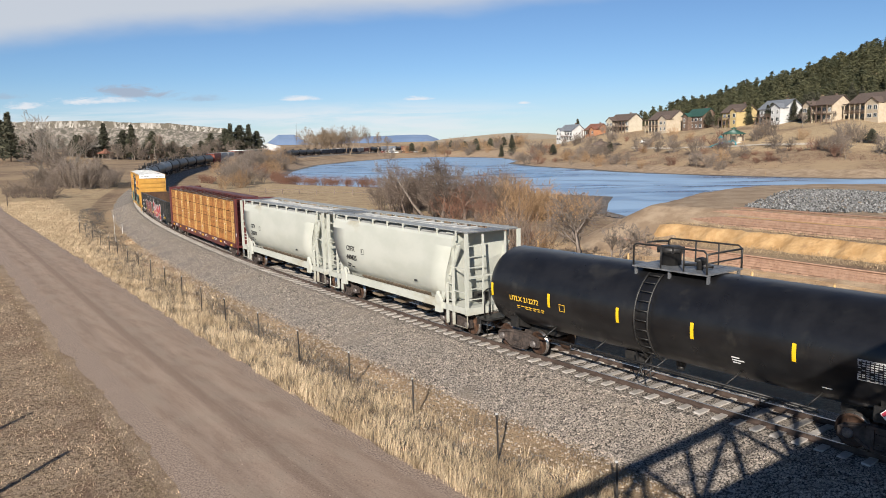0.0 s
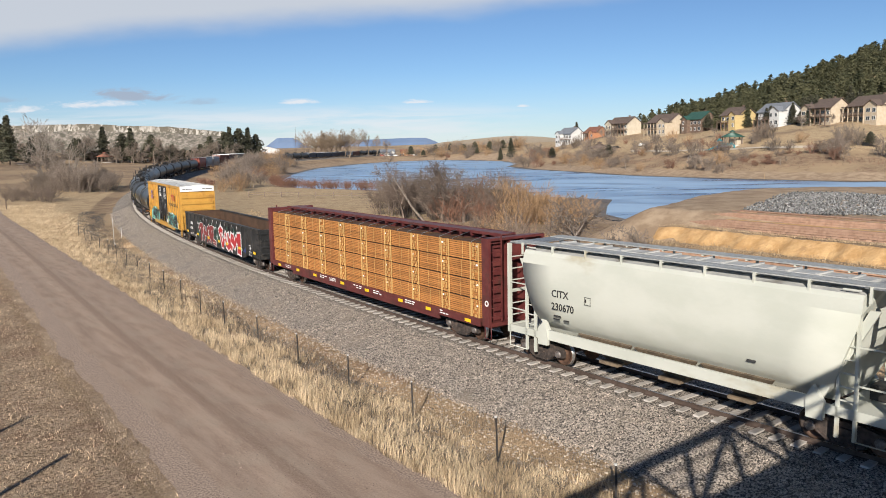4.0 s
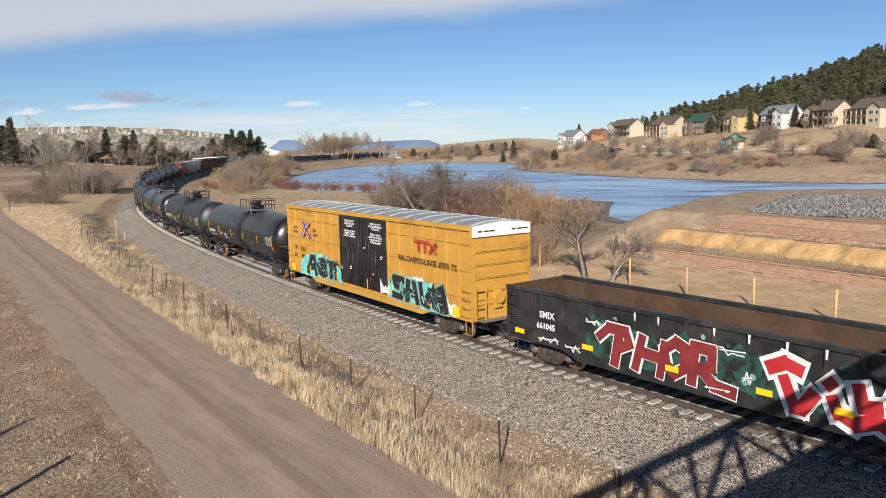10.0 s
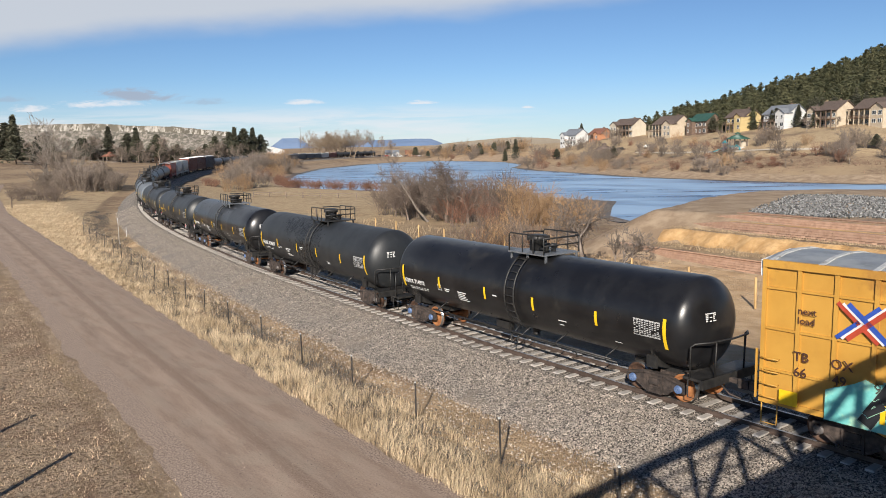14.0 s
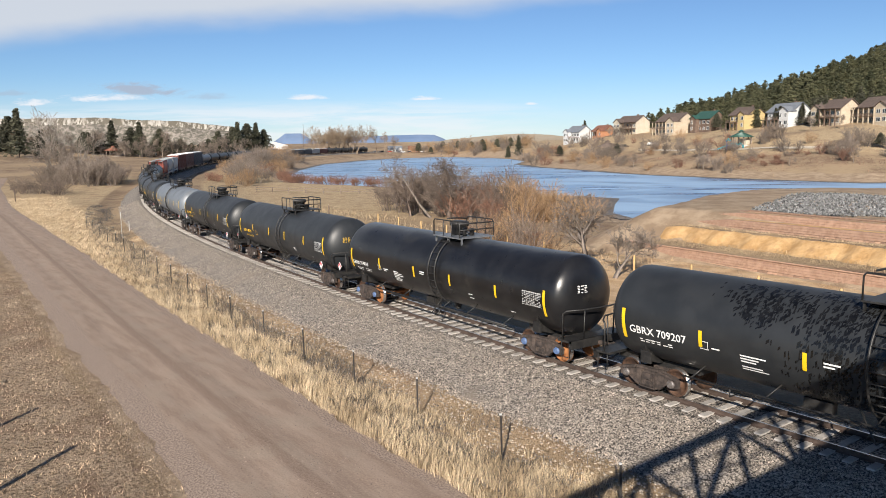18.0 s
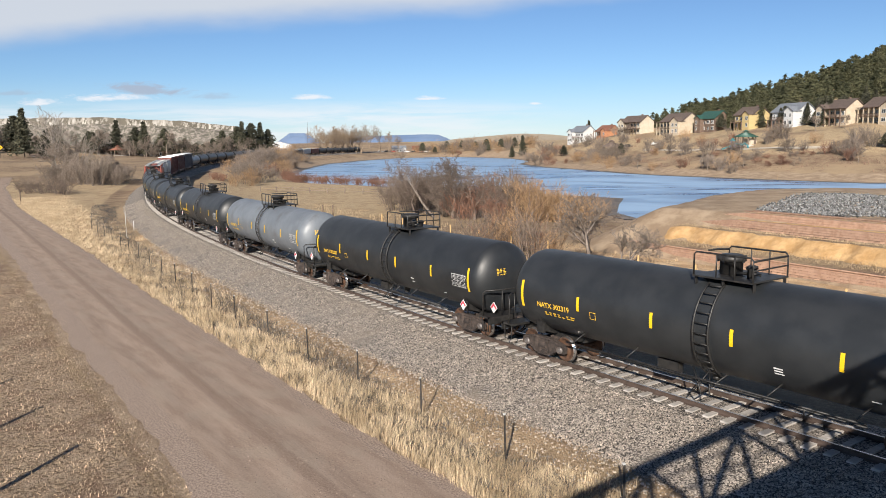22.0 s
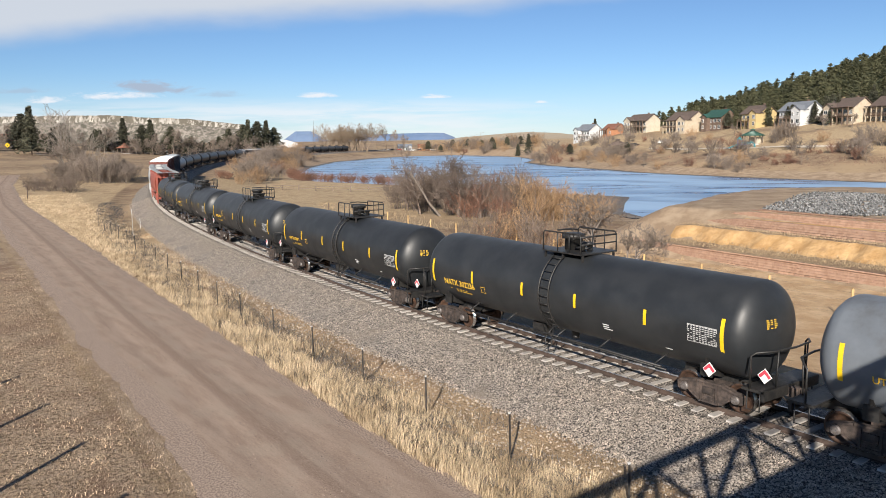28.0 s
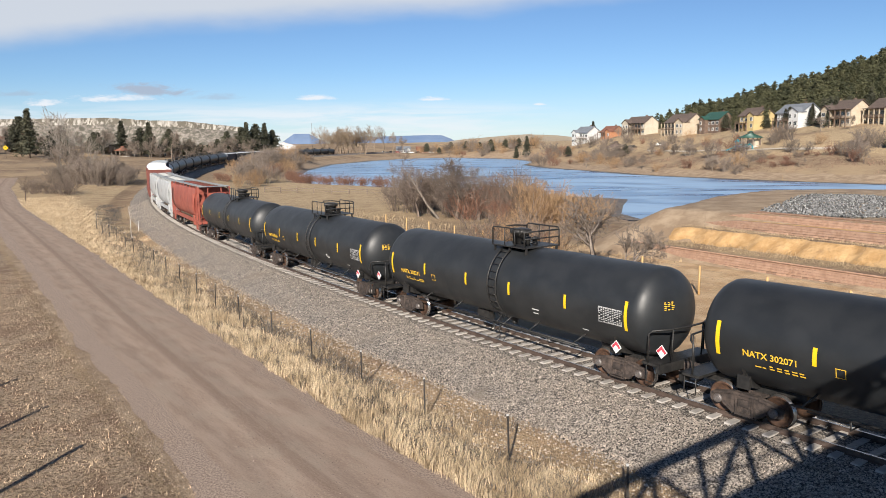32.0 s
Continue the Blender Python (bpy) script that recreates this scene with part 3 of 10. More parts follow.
def zone_road():
    """Packed dirt with worn wheel tracks and loose gravel; x runs along the road."""
    m = bpy.data.materials.new("packed_dirt_road")
    m.use_nodes = True
    nd, ln = m.node_tree.nodes, m.node_tree.links
    bs = nd["Principled BSDF"]
    bs.inputs["Roughness"].default_value, bs.inputs["Specular IOR Level"].default_value = 0.93, 0.2
    tc = nd.new("ShaderNodeTexCoord")
    at = nd.new("ShaderNodeAttribute")
    at.attribute_name = "zone"
    sp = nd.new("ShaderNodeSeparateColor")
    ln.new(at.outputs["Color"], sp.inputs[0])

    def nz(sx, sy, det=8.0, rg=0.65):
        mp = nd.new("ShaderNodeMapping")
        mp.inputs["Scale"].default_value = (sx, sy, 1)
        ln.new(tc.outputs["Object"], mp.inputs["Vector"])
        n = nd.new("ShaderNodeTexNoise")
        n.inputs["Scale"].default_value, n.inputs["Detail"].default_value, n.inputs["Roughness"].default_value = 1.0, det, rg
        ln.new(mp.outputs[0], n.inputs["Vector"])
        return n.outputs["Fac"]

    def rng(v, a, b, c=0.0, d=1.0):
        r = nd.new("ShaderNodeMapRange")
        r.interpolation_type = "SMOOTHSTEP"
        for i, x in zip(("From Min", "From Max", "To Min", "To Max"), (a, b, c, d)):
            r.inputs[i].default_value = x
        ln.new(v, r.inputs["Value"])
        return r.outputs[0]

    def mx(f, a, b):
        x = nd.new("ShaderNodeMix")
        x.data_type = "RGBA"
        for so, c in ((x.inputs["Factor"], f), (x.inputs["A"], a), (x.inputs["B"], b)):
            if isinstance(c, tuple):
                so.default_value = (*c, 1)
            else:
                ln.new(c, so)
        return x.outputs["Result"]

    def madd(a, b, k):
        q = nd.new("ShaderNodeMath")
        q.operation = "MULTIPLY_ADD"
        q.inputs[1].default_value = k
        ln.new(b, q.inputs[0])
        ln.new(a, q.inputs[2])
        return q.outputs[0]

    grain, streak, blot = nz(15, 15, 6, 0.8), nz(0.3, 2.0, 8, 0.65), nz(0.5, 0.7, 8, 0.6)
    dirt = mx(rng(streak, 0.36, 0.64), (0.275, 0.2, 0.15), (0.355, 0.268, 0.205))
    dirt = mx(rng(blot, 0.48, 0.62, 0.0, 0.6), dirt, (0.34, 0.27, 0.207))
    dirt = mx(rng(grain, 0.52, 0.62, 0.0, 0.55), dirt, (0.43, 0.335, 0.255))
    dirt = mx(rng(grain, 0.47, 0.36, 0.0, 0.65), dirt, (0.20, 0.14, 0.105))
    loose = mx(rng(grain, 0.36, 0.64), (0.16, 0.115, 0.088), (0.46, 0.36, 0.285))
    dark = mx(rng(grain, 0.36, 0.66), (0.17, 0.118, 0.088), (0.30, 0.218, 0.163))
    col = mx(rng(madd(sp.outputs[2], streak, 1.2), 0.95, 1.45, 0.0, 0.7), dirt, dark)
    col = mx(rng(madd(sp.outputs[1], blot, 0.9), 0.7, 1.2), col, loose)
    ln.new(col, bs.inputs["Base Color"])
    bp = nd.new("ShaderNodeBump")
    bp.inputs["Strength"].default_value, bp.inputs["Distance"].default_value = 0.6, 0.03
    ln.new(grain, bp.inputs["Height"])
    ln.new(bp.outputs[0], bs.inputs["Normal"])
    return m


M_GROUND = zone_mat()
M_BALLAST = mat("crushed_stone_ballast", (0.118, 0.101, 0.085), (0.44, 0.387, 0.328), 12, 0.9, bump=0.9, bscale=24, stain=(0.20, 0.165, 0.13), sscale=0.35, cscale=16.0, cmix=(0.37, 0.322, 0.272), lo=0.4, hi=0.6)
M_STONE = mat("ballast_stone", (0.195, 0.166, 0.138), (0.375, 0.322, 0.27), 4, 0.85, bump=0.3, island=0.6)
M_TIE = mat("concrete_tie", (0.35, 0.322, 0.29), (0.49, 0.455, 0.415), 5, 0.85, bump=0.3, stain=(0.30, 0.262, 0.225), sscale=2, vary=0.16)
M_RAIL = mat("rusty_rail_web", (0.05, 0.034, 0.026), (0.085, 0.058, 0.045), 3, 0.75, bump=0.2)
M_RAILTOP = mat("polished_rail_head", (0.38, 0.36, 0.34), (0.5, 0.48, 0.46), 2, 0.28, metal=0.9, bump=0.02)
M_BLOCK = mat("pinkish_wall_block", (0.30, 0.185, 0.125), (0.40, 0.26, 0.185), 3, 0.9, bump=0.5, vary=0.32, stain=(0.27, 0.16, 0.115), sscale=1.5)
M_CLIFF = mat("eroded_orange_soil", (0.40, 0.235, 0.095), (0.54, 0.35, 0.165), 0.9, 0.95, bump=0.9, bscale=4, stretch=(1, 1, 0.3), stain=(0.33, 0.2, 0.1), sscale=0.5)
M_RIPRAP = mat("grey_riprap_stone", (0.10, 0.10, 0.097), (0.25, 0.25, 0.242), 4, 0.9, bump=0.4, island=0.8)
M_DRYGRASS = mat("pale_dry_grass", (0.37, 0.275, 0.168), (0.60, 0.475, 0.315), 0.7, 0.9, bump=0, island=0.5)
M_TAN_GRASS = mat("tan_grass_blades", (0.27, 0.195, 0.115), (0.42, 0.315, 0.19), 1.5, 0.9, bump=0, island=0.35)
M_WEED = mat("grey_dead_weeds", (0.055, 0.048, 0.044), (0.13, 0.112, 0.096), 2, 0.9, bump=0, island=0.3)


def lake_mat():
    # the blue sky mirrored in open water is painted into these base colours
    m = mat("half_frozen_lake", (0.03, 0.105, 0.25), (0.06, 0.155, 0.31), 0.05, 0.12, bump=0.0, rvar=0.04)
    nt = m.node_tree
    nd, ln = nt.nodes, nt.links
    bs = nd["Principled BSDF"]
    tc = nd.new("ShaderNodeTexCoord")
    mp = nd.new("ShaderNodeMapping")
    mp.inputs["Scale"].default_value, mp.inputs["Rotation"].default_value = (0.012, 0.026, 1), (0, 0, 0.5)
    ln.new(tc.outputs["Object"], mp.inputs["Vector"])
    n = nd.new("ShaderNodeTexNoise")
    n.inputs["Scale"].default_value, n.inputs["Detail"].default_value, n.inputs["Roughness"].default_value, n.inputs["Distortion"].default_value = 1.3, 10, 0.58, 2.2
    ln.new(mp.outputs[0], n.inputs["Vector"])
    r = nd.new("ShaderNodeMapRange")
    r.interpolation_type = "SMOOTHSTEP"
    r.inputs["From Min"].default_value, r.inputs["From Max"].default_value = 0.36, 0.60
    ln.new(n.outputs["Fac"], r.inputs["Value"])
    x = nd.new("ShaderNodeMix")
    x.data_type = "RGBA"
    ln.new(r.outputs[0], x.inputs["Factor"])
    old = bs.inputs["Base Color"].links[0].from_socket
    ln.new(old, x.inputs["A"])
    x.inputs["B"].default_value = (0.31, 0.455, 0.625, 1)
    # weak mirroring, so that the painted blue shows instead
    bs.inputs["Specular IOR Level"].default_value = 0.22
    ln.new(x.outputs["Result"], bs.inputs["Base Color"])
    r2 = nd.new("ShaderNodeMapRange")
    r2.inputs["To Min"].default_value, r2.inputs["To Max"].default_value = 0.22, 0.55
    ln.new(r.outputs[0], r2.inputs["Value"])
    ln.new(r2.outputs[0], bs.inputs["Roughness"])
    return m


M_LAKE = lake_mat()


def grid_mesh(name, X, Y, Z, mt, zone=None, smooth_=True):
    """A sheet from arrays of places, rows by columns."""
    r, c = X.shape
    me = bpy.data.meshes.new(name)
    co = np.stack([X, Y, Z], -1).reshape(-1, 3)
    i = (np.arange(r - 1)[:, None] * c + np.arange(c - 1)[None, :]).ravel()
    f = np.stack([i, i + c, i + c + 1, i + 1], -1)
    me.vertices.add(len(co))
    me.vertices.foreach_set("co", co.ravel())
    me.loops.add(f.size)
    me.loops.foreach_set("vertex_index", f.ravel())
    me.polygons.add(len(f))
    me.polygons.foreach_set("loop_start", np.arange(0, f.size, 4))
    me.update(calc_edges=True)
    me.polygons.foreach_set("use_smooth", [smooth_] * len(f))
    if zone is not None:
        a = me.color_attributes.new("zone", "FLOAT_COLOR", "POINT")
        a.data.foreach_set("color", (zone if zone.shape[-1] == 4 else np.concatenate([zone, zone[..., :1] * 0], -1)).reshape(-1, 4).ravel())
    for x in (mt if isinstance(mt, (list, tuple)) else (mt,)):
        me.materials.append(x)
    return me


# the road's middle line, in lengths along and across its heading
ROAD_U, ROAD_C = (-60, 18, 38, 73, 135, 190, 260), (9.0, 9.1, 10.1, 12.4, 16.2, 22.0, 34.0)
ROAD_A, ROAD_B = np.array((-0.6, 0.8)), np.array((0.8, 0.6))


def road_side(x, y):
    """Distance across from the road's middle, to the right of it as it leads away."""
    u, c = x * ROAD_A[0] + y * ROAD_A[1], x * ROAD_B[0] + y * ROAD_B[1]
    return u, c - np.interp(u, ROAD_U, ROAD_C)


def zones(x, y):
    s, d = to_line(x, y)
    L = lake_dist(x, y)
    u, c = road_side(x, y)
    dirt = smooth(d, 3.5, 5.0) * (1 - smooth(d, 6.6, 9.0)) * 0.46 * (1 - 0.6 * smooth(s, 70, 105))
    dirt = np.maximum(dirt, smooth(-d, 5, 9) * (1 - smooth(-d, 30, 40)) * smooth(s, -30, 10) * (1 - smooth(s, 60, 100)) * 0.9)
    trail = np.abs(-d - (15 + 0.05 * s))
    dirt = np.maximum(dirt, (1 - smooth(trail, 2.6, 5.2)) * (d < 0) * (1 - smooth(s, 260, 300)))
    beach = (1 - smooth(L, 5, 11)) * smooth(y, 60, 90)
    beach = np.maximum(beach, 0.62 * smooth(-c, 2.2, 2.7) * (1 - smooth(-c, 3.0, 4.2)) * (u > -30) * (1 - smooth(u, 90, 130)))
    lawn = smooth(-c, 3.0, 4.6) * (1 - smooth(np.hypot(x, y), 80, 160))
    straw = smooth(c, 2.6, 3.2) * smooth(d, 6.0, 9.5) * (1 - smooth(u, 190, 240)) * (u > -30)
    straw = np.maximum(straw, 0.62 * (d < 0) * smooth(-d, 6, 11) * (1 - smooth(-d, 60, 90)) * smooth(s, 90, 120) * (1 - smooth(s, 330, 400)) * (L > 5))
    # the park beyond the lake: shore, a band of brush, pale lawns and a gravel path
    park = smooth(x + 0.12 * y, 75, 110) * smooth(y, 150, 200)
    S = lake_dist(x, y, SLOPE_FOOT)
    beach = np.maximum(beach, park * (1 - smooth(L, 9, 15)) * (L > 0))
    straw = np.maximum(straw, park * (0.62 + 0.35 * waves(x, y, 40, 71)) * smooth(S, 30, 38))
    # a scar of orange earth beside the bend
    dirt = np.maximum(dirt, 1.1 * np.exp(-(((x + 29.8) / 1.9) ** 2 + ((y - 77.8) / 3.0) ** 2)))
    return np.stack([dirt, beach, lawn, straw], -1)


rr_ = np.concatenate([np.linspace(0.0, 12, 8), 12 * 1.0205 ** np.arange(1, 296)])
aa_ = np.concatenate([np.radians(np.linspace(-42, 40, 330)), np.radians(np.linspace(40, 318, 90))[1:]])
RR, AA = np.meshgrid(rr_, aa_, indexing="ij")
GX, GY = RR * np.sin(AA), RR * np.cos(AA)
GZ = ground_z(GX, GY)
_s, _d = to_line(GX, GY)
GZ = GZ - 0.10 * (np.abs(_d) < 4.2)
ground = piece("ground", grid_mesh("ground", GX, GY, GZ, M_GROUND, zones(GX, GY)), None)
tagged(ground, kind="structure")

# the lake: a finely cut sheet over its basin
lx, ly = np.meshgrid(np.linspace(-90, 215, 62), np.linspace(95, 660, 110), indexing="ij")
lake = piece("water", grid_mesh("water", lx, ly, np.full(lx.shape, LAKE_Z), M_LAKE), None)
tagged(lake, "half-frozen lake with pale blue ice", kind="structure")
# wet mud along the waterline
_edge = []
for (x0, y0), (x1, y1) in zip(LAKE, LAKE[1:] + LAKE[:1]):
    for f in np.linspace(0, 1, 14)[:-1]:
        _edge.append((x0 + (x1 - x0) * f, y0 + (y1 - y0) * f))
_edge = np.array(_edge + _edge[:1])
_tan = np.roll(_edge, -2, 0) - np.roll(_edge, 2, 0)
_tan /= np.linalg.norm(_tan, axis=1, keepdims=True) + 1e-9
_nor = np.stack([_tan[:, 1], -_tan[:, 0]], -1)
_ss = np.arange(len(_edge)) * 1.0
_wid = 1.6 + 0.9 * waves(_ss, _ss * 0, 23, 81) + 3.5 * np.exp(-(((_edge[:, 0] - 33) / 6) ** 2 + ((_edge[:, 1] - 143) / 14) ** 2))
_off = np.linspace(-0.8, 1.0, 6)
_mx = _edge[:, None, 0] + _nor[:, None, 0] * _off * np.where(_off > 0, _wid[:, None], 1.5)
_my = _edge[:, None, 1] + _nor[:, None, 1] * _off * np.where(_off > 0, _wid[:, None], 1.5)
M_MUD = mat("dark_wet_mud", (0.085, 0.07, 0.056), (0.16, 0.13, 0.1), 0.8, 0.6, bump=0.4, bscale=6, stain=(0.22, 0.175, 0.13), sscale=0.25)
tagged(piece("shore", grid_mesh("shore", _mx, _my, np.maximum(ground_z(_mx, _my), LAKE_Z - 0.05) + 0.09, M_MUD), None), "dark wet mud along the lake's edge", kind="structure")

# road with two worn wheel tracks
uu, cc = np.meshgrid(np.linspace(-40, 240, 420), np.linspace(-2.9, 2.9, 26), indexing="ij")
mid_c = np.interp(uu, ROAD_U, ROAD_C)
edge = cc + (0.2 * waves(uu, np.sign(cc) * 40, 9, 4) + 0.13 * waves(uu, np.sign(cc) * 40, 1.7, 44)) * (np.abs(cc) / 2.9) ** 2
rx, ry = uu * ROAD_A[0] + (mid_c + edge) * ROAD_B[0], uu * ROAD_A[1] + (mid_c + edge) * ROAD_B[1]
rz = ground_z(rx, ry) + 0.05 * (1 - (cc / 2.9) ** 2) - 0.035 * np.exp(-((np.abs(cc) - 0.95) / 0.4) ** 2) + 0.012 * waves(rx, ry, 2.3, 6) + 0.02
M_ROAD = zone_road()
lane = np.stack([np.exp(-((np.abs(cc - 0.05) - 0.95) / 0.45) ** 2), smooth(np.maximum(-cc - 1.55, cc - 2.0), 0.0, 0.7), np.exp(-((cc - 0.05) / 0.28) ** 2)], -1)
road_me = grid_mesh("road", rx, ry, rz, [M_ROAD], lane)
road_me.transform(Matrix.Rotation(-math.atan2(ROAD_A[1], ROAD_A[0]), 4, "Z"))
tagged(piece("road", road_me, None, None, "", Matrix.Rotation(math.atan2(ROAD_A[1], ROAD_A[0]), 4, "Z")), "reddish brown packed dirt road with gravel edges", kind="structure")

# ---- railway ----
ss_, tt_ = np.meshgrid(np.concatenate([np.arange(-40, 270, 0.4), np.arange(270, 760, 2.0)]), np.array((-5.4, -4.4, -3.4, -2.6, -2.0, -1.6, -0.9, 0, 0.9, 1.6, 2.0, 2.6, 3.2, 3.8, 4.4, 5.0)), indexing="ij")
bx, by, bh, bz = (np.interp(ss_, LINE_S, a) for a in (LINE_X, LINE_Y, LINE_H, LINE_Z))
fall = np.interp(np.abs(tt_), (0, 1.2, 1.7, 2.1, 4.2, 5.0), (-0.178, -0.182, -0.205, -0.26, -1.0, -1.35))
tj = tt_ + 0.12 * waves(ss_, tt_ * 0, 7, 9) * (np.abs(tt_) > 3.5)
rnd_ = np.random.RandomState(3)
ballast = piece("ballast", grid_mesh("ballast", bx - np.sin(bh) * tj, by + np.cos(bh) * tj, bz + fall + rnd_.uniform(-0.025, 0.025, fall.shape) * (np.abs(tt_) > 1.7), M_BALLAST, smooth_=False), None)
tagged(ballast, "grey crushed-stone ballast bed under the track", kind="structure")


def scatter_stones(name, n, spot, size, mt, parent, seed, label=""):
    """Loose angular stones: squashed, jittered octahedra in one mesh. spot(rng, n) gives places."""
    rng = np.random.RandomState(seed)
    P = spot(rng, n)
    base = np.array(((1, 0, 0), (-1, 0, 0), (0, 1, 0), (0, -1, 0), (0, 0, 1), (0, 0, -1)), float)
    tri = np.array(((0, 2, 4), (2, 1, 4), (1, 3, 4), (3, 0, 4), (2, 0, 5), (1, 2, 5), (3, 1, 5), (0, 3, 5)))
    sz = rng.uniform(size[0], size[1], (len(P), 1, 1)) * rng.uniform(0.6, 1.3, (len(P), 1, 3))
    v = base[None] * sz * rng.uniform(0.75, 1.25, (len(P), 6, 1))
    ang = rng.uniform(0, math.tau, len(P))
    ca, sa = np.cos(ang)[:, None], np.sin(ang)[:, None]
    v = np.stack([v[..., 0] * ca - v[..., 1] * sa, v[..., 0] * sa + v[..., 1] * ca, v[..., 2]], -1) + P[:, None]
    me = bpy.data.meshes.new(name)
    f = (tri[None] + 6 * np.arange(len(P))[:, None, None]).reshape(-1, 3)
    me.vertices.add(len(P) * 6)
    me.vertices.foreach_set("co", v.ravel())
    me.loops.add(f.size)
    me.loops.foreach_set("vertex_index", f.ravel())
    me.polygons.add(len(f))
    me.polygons.foreach_set("loop_start", np.arange(0, f.size, 3))
    me.update(calc_edges=True)
    me.materials.append(mt)
    ob = piece(name, me, None, parent, label)
    ob["kind"] = "stuff"
    return ob


def ballast_spots(rng, n):
    s = 10 + 125 * rng.rand(n) ** 1.9
    t = np.where(rng.rand(n) < 0.75, rng.uniform(1.55, 4.6, n), rng.uniform(-1.6, 1.55, n))
    clear = (np.abs(t) > 1.30) | (np.abs((s + 12 + 0.305) % 0.61 - 0.305) > 0.15)
    s, t = s[clear], t[clear]
    x, y, h, z = (np.interp(s, LINE_S, a) for a in (LINE_X, LINE_Y, LINE_H, LINE_Z))
    return np.stack([x - np.sin(h) * t, y + np.cos(h) * t, z + np.interp(np.abs(t), (0, 1.7, 2.1, 4.2, 5.4), (-0.20, -0.20, -0.25, -1.0, -1.18))], -1)


scatter_stones("ballast_stones", 88000, ballast_spots, (0.016, 0.034), M_STONE, None, 4)
bpy.data.objects["ballast_stones"]["label"] = "loose grey ballast stones beside the rails"

track = thing("track")
tagged(track, "single railway track with steel rails on pale concrete ties", kind="structure")
RAIL_SEC = ((-0.075, -0.172), (0.075, -0.172), (0.075, -0.16), (0.012, -0.14), (0.012, -0.045), (0.037, -0.035), (0.037, -0.004), (0.03, 0.0), (-0.03, 0.0), (-0.037, -0.004), (-0.037, -0.035), (-0.012, -0.045), (-0.012, -0.14), (-0.075, -0.16))
for off in (0.752, -0.752):
    sv = np.concatenate([np.arange(-60, 140, 1.0), np.arange(140, 761, 3.0)])
    x, y, h, z = (np.interp(sv, LINE_S, a)[:, None] for a in (LINE_X, LINE_Y, LINE_H, LINE_Z))
    sec = np.array(RAIL_SEC + RAIL_SEC[:1])
    o = off + sec[None, :, 0]
    me = grid_mesh("rail", x - np.sin(h) * o, y + np.cos(h) * o, z + sec[None, :, 1] + 0 * o, [M_RAIL, M_RAILTOP], smooth_=False)
    me.polygons.foreach_set("material_index", np.tile(np.array([1 if 6 <= k <= 8 else 0 for k in range(len(RAIL_SEC))]), len(sv) - 1))
    piece("rail", me, None, track, "steel rail with a polished head")
_bm = bmesh.new()
vs = box(_bm, -0.13, 0.13, -1.30, 1.30, -0.36, -0.145)
for v in vs[4:]:
    v.co.x *= 0.84
    v.co.y *= 0.985
TIE = bpy.data.meshes.new("tie")
_bm.to_mesh(TIE)
_bm.free()
TIE.materials.append(M_TIE)
rt = random.Random(8)
for k in range(290):
    p, h = line_at(-12 + 0.61 * k)
    piece("tie", TIE, None, track, m=Matrix.Translation(p + Vector((0, 0, rt.uniform(-0.012, 0.008)))) @ Matrix.Rotation(h + rt.uniform(-0.012, 0.012), 4, "Z"))

def road_spots(rng, n):
    u = 5 + 75 * rng.rand(n) ** 1.7
    k = rng.rand(n)
    c = np.where(k < 0.45, rng.normal(-2.7, 0.5, n), np.where(k < 0.75, rng.normal(2.7, 0.35, n), np.where(k < 0.85, rng.normal(0.05, 0.3, n), rng.uniform(-2.6, 2.6, n))))
    cc_ = c + np.interp(u, ROAD_U, ROAD_C)
    x, y = u * ROAD_A[0] + cc_ * ROAD_B[0], u * ROAD_A[1] + cc_ * ROAD_B[1]
    return np.stack([x, y, ground_z(x, y) + 0.05 * np.clip(1 - (c / 2.9) ** 2, 0, 1) + 0.015], -1)


M_PEBBLE = mat("pinkish_road_gravel", (0.19, 0.138, 0.105), (0.32, 0.245, 0.19), 5, 0.9, bump=0.2, island=0.6)
scatter_stones("road_gravel", 22000, road_spots, (0.009, 0.022), M_PEBBLE, None, 14)
bpy.data.objects["road_gravel"]["label"] = "loose pinkish gravel on the dirt road"


M_VERGE_STONE = mat("pale_verge_stone", (0.24, 0.19, 0.145), (0.44, 0.37, 0.29), 5, 0.9, bump=0.2, island=0.5)


def verge_spots(rng, n):
    s = 12 + 70 * rng.rand(n) ** 1.5
    t = 4.1 + 4.2 * rng.rand(n) ** 1.3
    x, y, h = (np.interp(s, LINE_S, a) for a in (LINE_X, LINE_Y, LINE_H))
    x, y = x - np.sin(h) * t, y + np.cos(h) * t
    return np.stack([x, y, ground_z(x, y) + 0.01], -1)


scatter_stones("verge_stones", 13000, verge_spots, (0.015, 0.06), M_VERGE_STONE, None, 15)
bpy.data.objects["verge_stones"]["label"] = "scattered pale stones on the bare verge"

# ---- retaining walls, cut bank and gravel flat on the lake side ----
def wall_at(p, q, z):
    return Vector((WALL_O[0] + WALL_P[0] * p + WALL_N[0] * q, WALL_O[1] + WALL_P[1] * p + WALL_N[1] * q, z))


